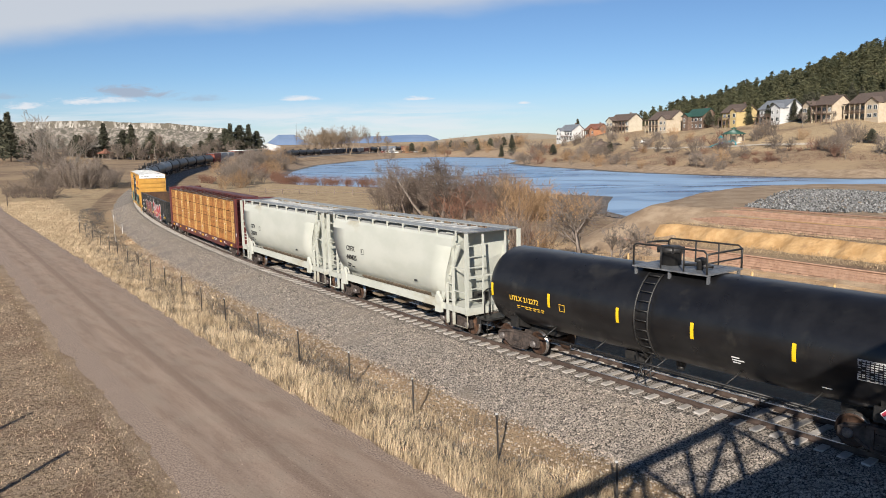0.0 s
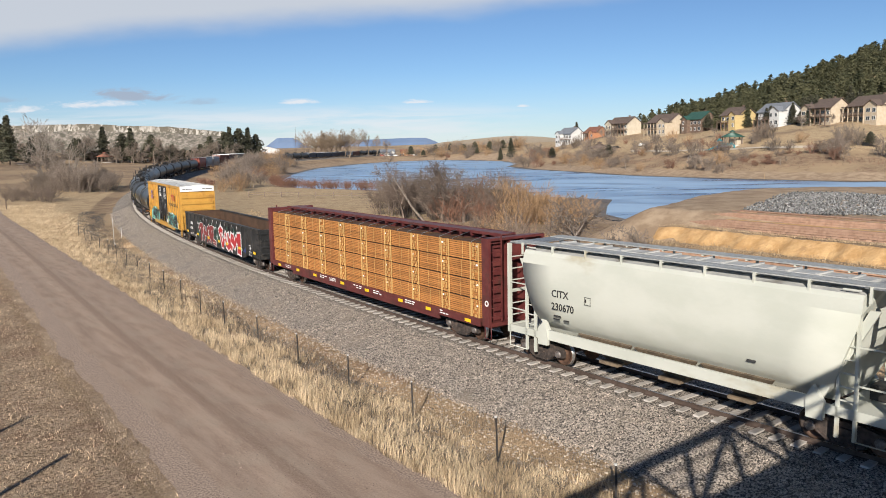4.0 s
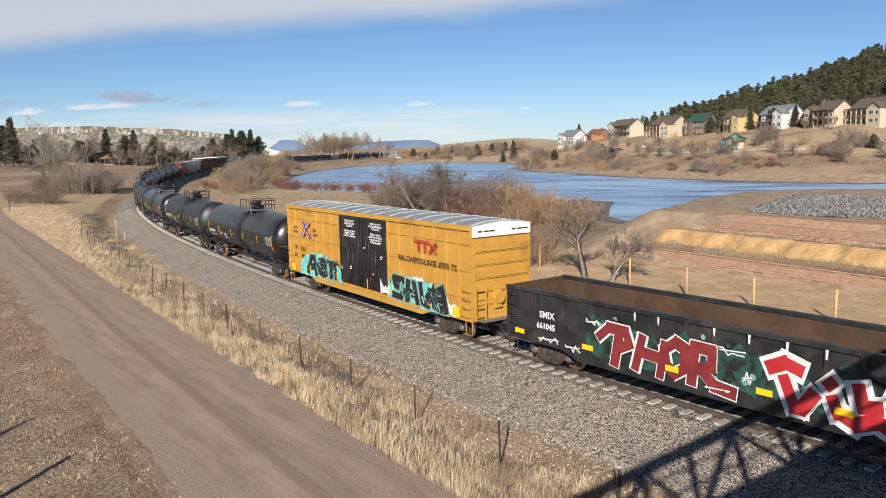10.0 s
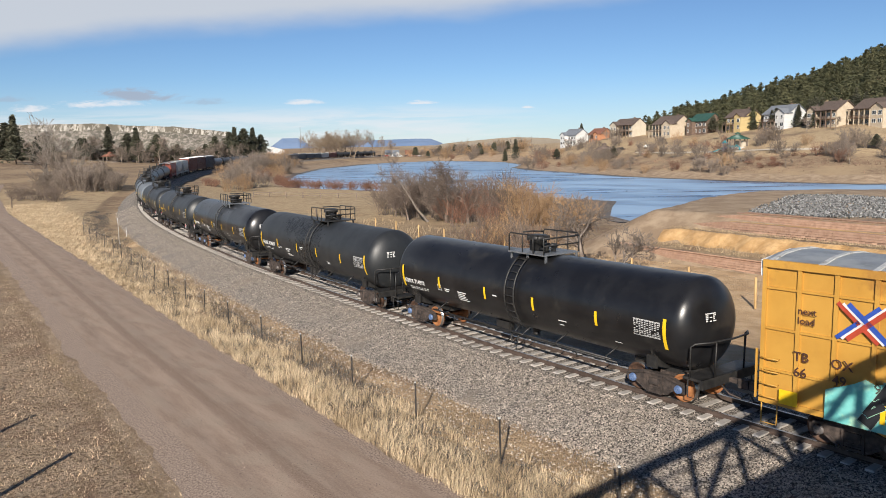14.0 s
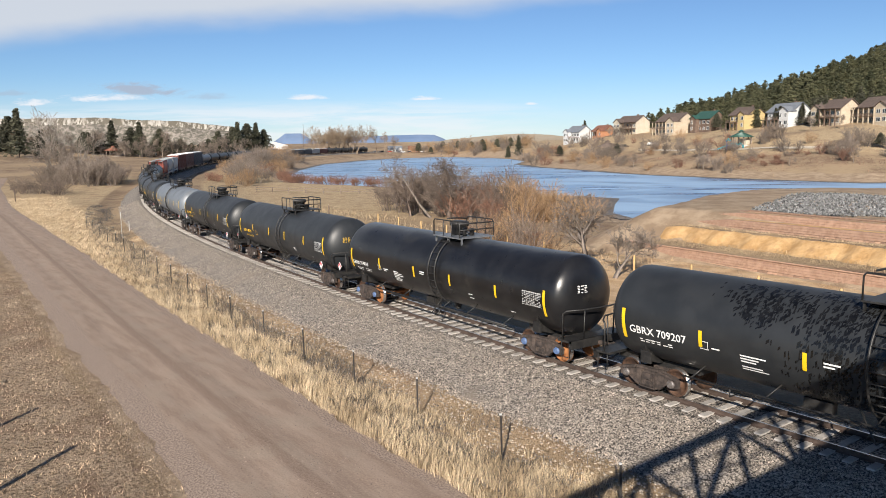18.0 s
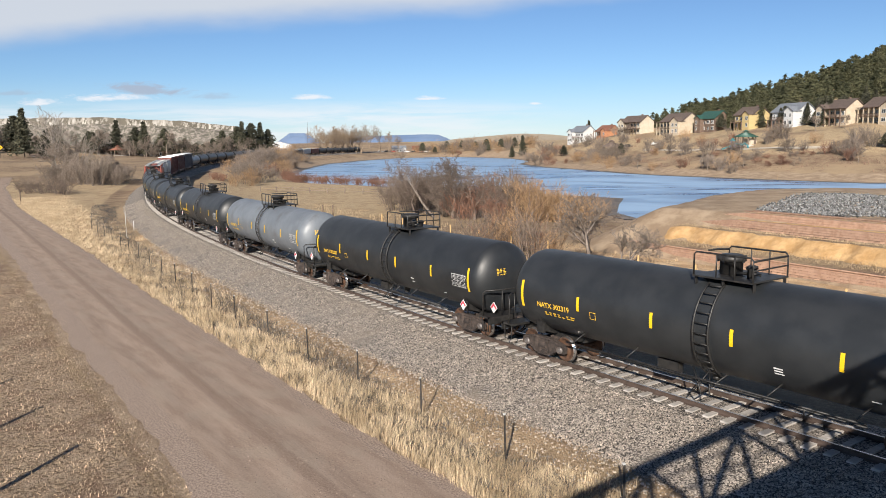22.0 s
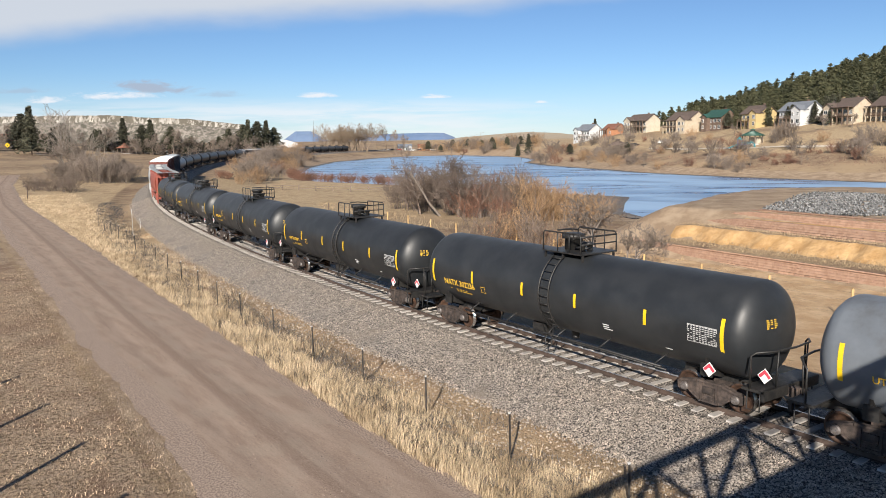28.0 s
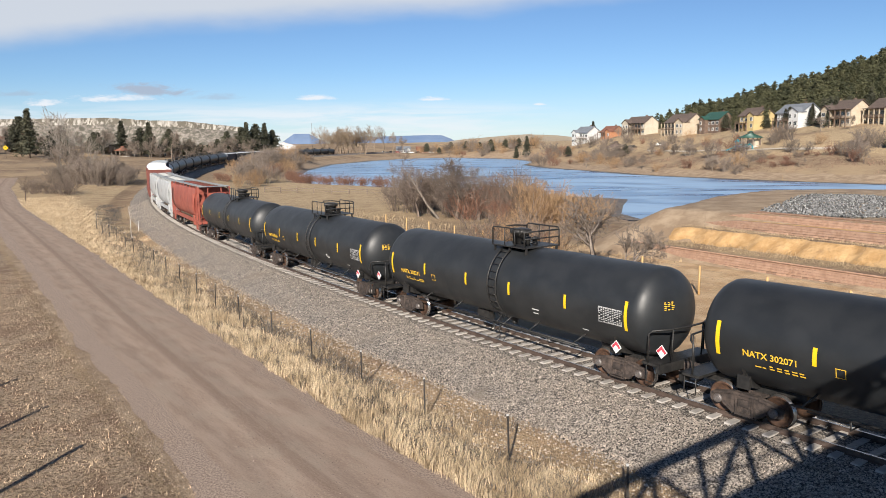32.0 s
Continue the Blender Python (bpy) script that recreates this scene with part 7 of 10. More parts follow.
def truck(car, x, spins, blue=False, orange=False):
    t = piece("truck", BOLSTER, M_TRUCK, car, m=Matrix.Translation((x, 0, 0)))
    for y in (-1.0, 1.0):
        piece("side_frame", SIDE_FRAME, M_TRUCK, t, m=Matrix.Translation((0, y, 0)))
        piece("coil_suspension", SPRINGS, M_TRUCK, t, m=Matrix.Translation((0, y * 1.02, 0)))
        for wx in (-0.89, 0.89):
            piece("bearing_cap", CAP_BLUE if blue else CAP_DULL, M_CAP, t, m=pose(wx, y * 1.06, 0.46, 0, 0, 0 if y < 0 else 180))
    for wx in (-0.89, 0.89):
        w = piece("wheelset", WHEEL_ORANGE if orange and wx > 0 else WHEEL_BROWN, M_WHEEL, t, m=Matrix.Translation((wx, 0, 0.457)))
        if spins:
            SPINNERS.append((w, wx))
    SWIVELS.append((t, car, x))
    return t


def coupler(car, x, sgn):
    bm = bmesh.new()
    box(bm, min(x, x + sgn * 0.75), max(x, x + sgn * 0.75), -0.08, 0.08, 0.80, 0.93)
    box(bm, min(x + sgn * 0.62, x + sgn * 0.95), max(x + sgn * 0.62, x + sgn * 0.95), -0.17, 0.05, 0.72, 1.0)
    box(bm, min(x + sgn * 0.72, x + sgn * 0.98), max(x + sgn * 0.72, x + sgn * 0.98), 0.05, 0.16, 0.74, 0.98)
    tube(bm, [(x + sgn * 0.1, -0.3, 0.75), (x + sgn * 0.4, -0.28, 0.5), (x + sgn * 0.75, -0.2, 0.42), (x + sgn * 0.95, -0.1, 0.6)], 0.03, 6)
    part("coupler", bm, M_TRUCK, car)


def wrap(me, x0, a0, lift=0.012):
    """Bends flat lettering on to the tank's side at angle a0 over its middle line."""
    for v in me.vertices:
        a = a0 + v.co.z / TANK_R
        r = TANK_R + lift - v.co.y
        v.co = Vector((x0 + v.co.x, -r * math.cos(a), TANK_Z + r * math.sin(a)))
    return me


def strip_mesh(w, h, n=6, d=0.006):
    """A flat upright strip as a mesh, to be bent."""
    me = bpy.data.meshes.new("strip")
    vs, fs = [], []
    for i in range(n + 1):
        z = -h / 2 + h * i / n
        vs += [(-w / 2, -d, z), (w / 2, -d, z)]
    for i in range(n):
        fs.append((2 * i, 2 * i + 1, 2 * i + 3, 2 * i + 2))
    me.from_pydata(vs, [], fs)
    return me


def bars_mesh(cols, rows, w, h, seed, fill=0.75, frame_line=False, d=0.004):
    """Rows of small bars that stand for fine print."""
    rnd = random.Random(seed)
    vs, fs = [], []

    def quad(x0, x1, z0, z1):
        k = len(vs)
        vs.extend([(x0, -d, z0), (x1, -d, z0), (x1, -d, z1), (x0, -d, z1)])
        fs.append((k, k + 1, k + 2, k + 3))
    rh, cw = h / rows, w / cols
    for r in range(rows):
        for c in range(cols):
            if rnd.random() < 0.88:
                ln_ = cw * (fill if frame_line else rnd.uniform(0.45, 0.92))
                quad(-w / 2 + c * cw + cw * 0.06, -w / 2 + c * cw + cw * 0.06 + ln_, h / 2 - r * rh - rh * 0.72, h / 2 - r * rh - rh * 0.22)
    if frame_line:
        for z in (-h / 2, h / 2):
            quad(-w / 2 - 0.02, w / 2 + 0.02, z - 0.01, z + 0.01)
        for x in (-w / 2, w / 2):
            quad(x - 0.01, x + 0.01, -h / 2, h / 2)
    me = bpy.data.meshes.new("fine_print")
    me.from_pydata(vs, [], fs)
    return me


def tank_shell(paint, smudge=False):
    bm = bmesh.new()
    prof = []
    for k in range(9):
        a = math.pi / 2 * k / 8
        prof.append((-7.62 - 0.74 * math.cos(a), max(0.001, TANK_R * math.sin(a))))
    prof += [(-6.2, TANK_R), (-3.1, TANK_R), (-2.95, TANK_R + 0.006), (-2.8, TANK_R), (0.0, TANK_R), (2.9, TANK_R), (3.05, TANK_R + 0.006), (3.2, TANK_R), (6.0, TANK_R)]
    for k in range(8, -1, -1):
        a = math.pi / 2 * k / 8
        prof.append((7.62 + 0.74 * math.cos(a), max(0.001, TANK_R * math.sin(a))))
    lathe(bm, prof, "X", 56, Matrix.Translation((0, 0, TANK_Z)))
    me = bpy.data.meshes.new("tank")
    bm.to_mesh(me)
    bm.free()
    me.materials.append(paint)
    return me


def _platform(bm):
    box(bm, -0.35, 2.45, -0.95, 0.95, 3.98, 4.03)
    for x in (-0.3, 1.0, 2.4):
        for y in (-0.8, 0.8):
            box(bm, x - 0.04, x + 0.04, y - 0.04, y + 0.04, 3.68, 4.00)


def _rail(bm):
    r = 0.032
    for y in (-0.92, 0.92):
        tube(bm, [(-0.32, y, 4.00), (-0.32, y, 4.66), (-0.22, y, 4.74), (2.3, y, 4.74), (2.42, y, 4.64), (2.42, y, 4.00)], r, 6)
        for x in (0.75, 1.6):
            tube(bm, [(x, y, 4.00), (x, y, 4.74)], r * 0.8, 6)
    tube(bm, [(2.42, -0.92, 4.64), (2.42, 0.92, 4.64)], r, 6)
    tube(bm, [(2.42, -0.92, 4.36), (2.42, 0.92, 4.36)], r * 0.8, 6)
    tube(bm, [(-0.32, 0.92, 4.64), (-0.32, 0.3, 4.70), (-0.32, -0.2, 4.70)], r, 6)


def _manway(bm):
    lathe(bm, ((3.88, 0.34), (4.44, 0.34), (4.46, 0.42), (4.58, 0.42), (4.64, 0.30), (4.65, 0.001)), "Z", 20, Matrix.Translation((0.45, 0, 0)))


def _valves(bm):
    lathe(bm, ((3.88, 0.12), (4.20, 0.12), (4.22, 0.17), (4.30, 0.17), (4.34, 0.05)), "Z", 12, Matrix.Translation((1.45, 0.25, 0)))
    lathe(bm, ((3.88, 0.10), (4.28, 0.10), (4.30, 0.14), (4.38, 0.14), (4.42, 0.04)), "Z", 12, Matrix.Translation((1.75, -0.3, 0)))
    tube(bm, [(1.2, -0.3, 4.13), (1.7, -0.3, 4.18), (2.1, -0.1, 4.13)], 0.05, 6)


def _ladder(bm):
    for x in (0.3, 0.82):
        tube(bm, [(x, -(TANK_R + 0.12) * math.cos(a), TANK_Z + (TANK_R + 0.12) * math.sin(a)) for a in (radians(d) for d in range(-62, 62, 8))], 0.035, 6)
    for d in range(-56, 60, 11):
        a = radians(d)
        p = (-(TANK_R + 0.12) * math.cos(a), TANK_Z + (TANK_R + 0.12) * math.sin(a))
        tube(bm, [(0.3, *p), (0.82, *p)], 0.022, 6)


def _steps(bm):
    for x, k in ((0.2, 0.35), (0.9, -0.35)):
        tube(bm, [(x - 0.25 * k / 0.35, -1.05, 1.2), (x + k, -1.45, 0.55)], 0.025, 6)
        tube(bm, [(x + 0.35 * k / 0.35, -1.05, 1.2), (x + k * 0.2, -1.45, 0.55)], 0.025, 6)
    tube(bm, [(-0.1, -1.45, 0.98), (1.2, -1.45, 0.98)], 0.025, 6)


def _pipe(bm):
    tube(bm, [(-5.2, -1.42, 0.98), (5.2, -1.42, 0.98)], 0.035, 6)
    tube(bm, [(-5.0, -0.9, 0.72), (5.0, -0.9, 0.72)], 0.03, 6)
    for x in (-4.9, -2.5, 2.5, 4.9):
        tube(bm, [(x, -1.42, 0.98), (x + 0.25, -1.0, 1.35)], 0.028, 6)
    for x in (-3.6, 3.6):
        tube(bm, [(x, -1.42, 0.98), (x, -1.42, 0.72), (x, -0.9, 0.72)], 0.022, 6)
    # far side
    tube(bm, [(-5.2, 1.42, 0.98), (5.2, 1.42, 0.98)], 0.035, 6)


def _outlet(bm):
    lathe(bm, ((0.72, 0.16), (1.4, 0.2)), "Z", 12)
    lathe(bm, ((0.6, 0.12), (0.72, 0.13)), "Z", 12)


def _valvebox(bm):
    box(bm, -1.9, -1.1, -0.5, -0.2, 0.62, 0.98)


def _sill(bm):
    box(bm, 5.3, 8.5, -0.34, 0.34, 0.72, 1.06)
    box(bm, 8.05, 8.75, -1.42, 1.42, 1.0, 1.08)
    box(bm, 8.66, 8.76, -1.42, 1.42, 0.78, 1.08)
    for y in (-1.36, 1.36):
        tube(bm, [(8.6, y, 1.0), (8.6, y, 0.45), (8.2, y, 0.45), (8.2, y, 1.0)], 0.022, 6)


def _saddle(bm):
    out = [(-1.3, 1.02), (-1.24, 2.02)]
    for k in range(13):
        a = radians(-145 + k * 110 / 12)
        out.append(((TANK_R + 0.0) * math.cos(a), TANK_Z + (TANK_R + 0.0) * math.sin(a)))
    out = [(-1.1, 1.05), (-1.2, 1.45)] + out[2:] + [(1.2, 1.45), (1.1, 1.05), (0.5, 0.85), (-0.5, 0.85)]
    prism(bm, out, -0.05, 0.05, "YZ")
    box(bm, -0.2, 0.2, -1.24, -1.16, 1.0, 1.4)
    box(bm, -0.2, 0.2, 1.16, 1.24, 1.0, 1.4)


def _endrail(bm):
    tube(bm, [(8.3, -1.4, 1.05), (8.3, -1.4, 2.02), (8.42, -1.34, 2.12), (8.72, -0.9, 2.16), (8.8, 0.0, 2.16), (8.72, 0.9, 2.16), (8.42, 1.34, 2.12), (8.3, 1.4, 2.02), (8.3, 1.4, 1.05)], 0.032, 6)
    tube(bm, [(8.7, -0.75, 1.05), (8.74, -0.75, 2.15)], 0.025, 6)
    tube(bm, [(8.7, 0.75, 1.05), (8.74, 0.75, 2.15)], 0.025, 6)


TANK_PARTS = {"platform": mesh_of(_platform, "platform", M_GRATE), "platform_railing": mesh_of(_rail, "platform_railing", M_BLACK), "manway": mesh_of(_manway, "manway", M_BLACK),
              "valve": mesh_of(_valves, "valve", M_BLACK), "ladder": mesh_of(_ladder, "ladder", M_BLACK), "ladder_steps": mesh_of(_steps, "ladder_steps", M_BLACK),
              "brake_pipe": mesh_of(_pipe, "brake_pipe", M_BLACK), "bottom_outlet": mesh_of(_outlet, "bottom_outlet", M_BLACK), "brake_box": mesh_of(_valvebox, "brake_box", M_BLACK)}
PLATFORM_DARK = mesh_of(_platform, "platform", M_BLACK)
BOLT = mesh_of(lambda bm: box(bm, -0.03, 0.03, -0.03, 0.03, 0.0, 0.19), "bolt", M_BLACK)
END_SILL, SADDLE, END_RAIL = mesh_of(_sill, "end_sill", M_BLACK), mesh_of(_saddle, "saddle", M_BLACK), mesh_of(_endrail, "end_railing", M_BLACK)
SHELLS = {"gloss": tank_shell(M_TANK_GLOSS), "matt": tank_shell(M_TANK_MATT), "grey": tank_shell(M_TANK_GREY)}
MARK_LONG, MARK_SHORT = wrap(strip_mesh(0.13, 1.0, 8), 0, -0.12), wrap(strip_mesh(0.12, 0.5, 4), 0, -0.1)
for _m in (MARK_LONG, MARK_SHORT):
    _m.materials.append(M_YELLOW)
_pan = wrap(bars_mesh(10, 9, 1.02, 0.52, 3, 0.72, True), 6.72, -0.085)
_pan.materials.append(M_PANEL_PAINT)
_placard = mesh_of(lambda bm: box(bm, -0.16, 0.16, -0.012, 0.012, -0.16, 0.16, m=Matrix.Rotation(radians(45), 4, "Y")), "placard", M_WHITE_PAINT)
_placard_in = mesh_of(lambda bm: [box(bm, -0.14, 0.14, -0.016, 0.016, 0.05, 0.14, m=Matrix.Rotation(radians(45), 4, "Y")), box(bm, -0.14, -0.05, -0.016, 0.016, -0.14, 0.05, m=Matrix.Rotation(radians(45), 4, "Y"))], "placard_mark", M_PLACARD)


def head_bars(seed, mt, lines=5):
    """Small print on the tank's leading head."""
    me = bars_mesh(3, lines, 0.44, 0.058 * lines, seed, 0.8)
    for v in me.vertices:
        y, z = -0.45 + v.co.x, 0.35 + v.co.z
        rr = min(0.98, math.hypot(y, z) / TANK_R)
        v.co = Vector((7.62 + 0.74 * math.sqrt(1 - rr * rr) + 0.012, y, TANK_Z + z))
    me.materials.append(mt)
    return me


HEAD_W, HEAD_Y = head_bars(5, M_WHITE_PAINT), head_bars(7, M_YEL_PAINT)


def tank_car(s0, shell, code, ink, label, spins=True, long_marks=True, smudge=False, text_a=-0.25, text_size=0.27, placards=False, blue=False, orange=False, top_x=0.0, shift=0.0, text_x=-6.64, mark_a=0.11):
    car = thing("tank_car")
    tagged(car, label, "tank car", "cars of the freight train")
    tank = piece("tank", SHELLS[shell], None, car)
    short = 1.0 if top_x else 0.72
    lift = top_x if top_x else (-0.35 if shell == "gloss" else -0.1) + shift
    for name, me in TANK_PARTS.items():
        on_top = name in ("platform", "platform_railing", "manway", "valve", "ladder", "ladder_steps")
        m = Matrix.LocRotScale((lift if on_top else 0, 0, 0), None, (short if name in ("platform", "platform_railing", "valve") else 1, 1, 1))
        if name == "platform" and shell != "gloss":
            me = PLATFORM_DARK
        ob = piece(name, me, None, car, ("galvanised grating platform" if shell == "gloss" else "black grating platform") if name == "platform" else "", m)
        if name == "manway" and spins:
            for k in range(8):
                piece("bolt", BOLT, None, ob, m=Matrix.Translation((0.45 + 0.4 * math.cos(k * math.tau / 8), 0.4 * math.sin(k * math.tau / 8), 4.42)))
    for sgn in (1, -1):
        m = Matrix.Identity(4) if sgn > 0 else Matrix.Rotation(math.pi, 4, "Z")
        piece("end_sill", END_SILL, None, car, m=m)
        piece("end_railing", END_RAIL, None, car, m=m)
        piece("saddle", SADDLE, None, car, m=Matrix.Translation((sgn * 6.72, 0, 0)))
        coupler(car, sgn * 8.5, sgn)
        truck(car, sgn * 6.72, spins, blue, orange)
    for x in (-7.66, -4.57, -1.42, 1.42, 4.57, 7.66):
        end = abs(x) > 7 and long_marks
        piece("reflector", MARK_LONG if end else MARK_SHORT, None, car, "yellow reflective strip", Matrix.Translation((x * (0.968 if end else 1), 0, TANK_Z)) @ Matrix.Rotation(-mark_a, 4, "X") @ Matrix.Translation((0, 0, -TANK_Z)))
    if code:
        mt = M_YEL_PAINT if ink == "yellow" else M_WHITE_PAINT
        me = wrap(words(code, text_size, 0.002, "LEFT", 0.004), text_x, text_a)
        me.materials.append(mt)
        piece("lettering", me, None, tank, f"{ink} stencilled lettering")
        me = wrap(bars_mesh(7, 2, 1.5, 0.17, len(code) + int(s0), 0.6), text_x + 1.1, text_a - 0.15)
        me.materials.append(mt)
        piece("fine_print", me, None, tank)
        piece("data_panel", _pan, None, tank, "white stencilled data panel")
        piece("end_print", HEAD_Y if ink == "yellow" else HEAD_W, None, tank)
        for k, (x, a, c, r, w) in enumerate(((-2.9, -0.42, 1, 6, 0.9), (2.9, -0.45, 1, 3, 0.5), (-0.7, -0.1, 1, 2, 0.5), (5.4, -0.62, 1, 1, 0.4), (-4.0, -0.3, 1, 2, 0.5))):
            me = wrap(bars_mesh(c, r, w, 0.09 * r, k * 7 + int(s0), 0.9), x, a)
            me.materials.append(M_WHITE_PAINT)
            if ink == "white" or k in (1, 3):
                piece("fine_print", me, None, tank)
        me = wrap(bars_mesh(1, 1, 0.24, 0.24, 2, 0.9, True), text_x + 2.75, text_a + 0.06)
        me.materials.append(mt)
        piece("class_box", me, None, tank)
    if placards:
        for p in ((7.0, -1.47, 1.32), (8.5, -1.0, 1.4)):
            pl = piece("placard", _placard, None, car, "white and red diamond placard", Matrix.Translation(p))
            piece("placard_mark", _placard_in, None, pl, "red mark on the placard")
    if smudge:
        for k, (x0, w, a_lo, a_hi) in enumerate(((-2.9, 1.9, -0.2, 1.25), (-0.35, 2.4, -1.1, 1.4))):
            rnd = random.Random(40 + k)
            vs, fs = [], []
            for _ in range(420 if k == 0 else 700):
                x = rnd.gauss(x0, w * 0.36)
                a = rnd.uniform(a_lo, a_hi)
                if k == 0 and a < 0.3 + 0.6 * abs(x - x0) / w:
                    continue
                ww, hh = rnd.uniform(0.03, 0.11), rnd.uniform(0.08, 0.38)
                i = len(vs)
                r = TANK_R + 0.004
                for dx, da in ((-ww / 2, -hh / 2), (ww / 2, -hh / 2.2), (ww / 2.4, hh / 2), (-ww / 2.6, hh / 2.3)):
                    aa = a + da / TANK_R + dx * 0.4
                    vs.append((x + dx, -r * math.cos(aa), TANK_Z + r * math.sin(aa)))
                fs.append((i, i + 1, i + 2, i + 3))
            me = bpy.data.meshes.new("oil_stain")
            me.from_pydata(vs, [], fs)
            me.materials.append(M_SMUDGE)
            piece("oil_stain", me, None, tank, "black streaks of spilled oil")["kind"] = "stuff"
    CARS.append((car, s0, 12.7))
    return car


# ---- covered hoppers ----
def hopper_profile():
    """Half section of the bulged shell, from the roof's middle down to the slope's foot."""
    return [(0.0, 4.352), (-0.9, 4.334), (-1.38, 4.241), (-1.47, 4.112), (-1.53, 3.779), (-1.58, 3.362), (-1.60, 2.946), (-1.60, 2.7), (-1.57, 2.35), (-1.50, 2.05), (-1.38, 1.78), (-1.2, 1.56), (-1.0, 1.4), (-0.9, 1.25)]


def _hop_reach(z, top, foot):
    return top if z > 3.548 else top - (3.548 - z) / (3.548 - 1.25) * (top - foot)


def hopper_shell(half):
    bm = bmesh.new()
    left = hopper_profile()
    prof = left + [(-y, z) for y, z in left[::-1][:-1]]
    top, foot = half - 0.95, half - 1.8
    rows = []
    us = [-1 + 2 * i / 8 for i in range(9)]
    for u in us:
        rows.append([bm.verts.new((u * _hop_reach(z, top, foot), y, z)) for y, z in prof])
    k = len(prof)
    for a, b in zip(rows, rows[1:]):
        for i in range(k):
            f = bm.faces.new((a[i], b[i], b[(i + 1) % k], a[(i + 1) % k]))
            f.smooth = 3 < i < len(left) - 2 or k - len(left) + 1 < i < k - 3
            z = (a[i].co.z + a[(i + 1) % k].co.z) / 2
            f.material_index = 1 if z > 4.260 else 0
    bm.faces.new(rows[0])
    bm.faces.new(rows[-1][::-1])
    bmesh.ops.recalc_face_normals(bm, faces=bm.faces)
    return bm


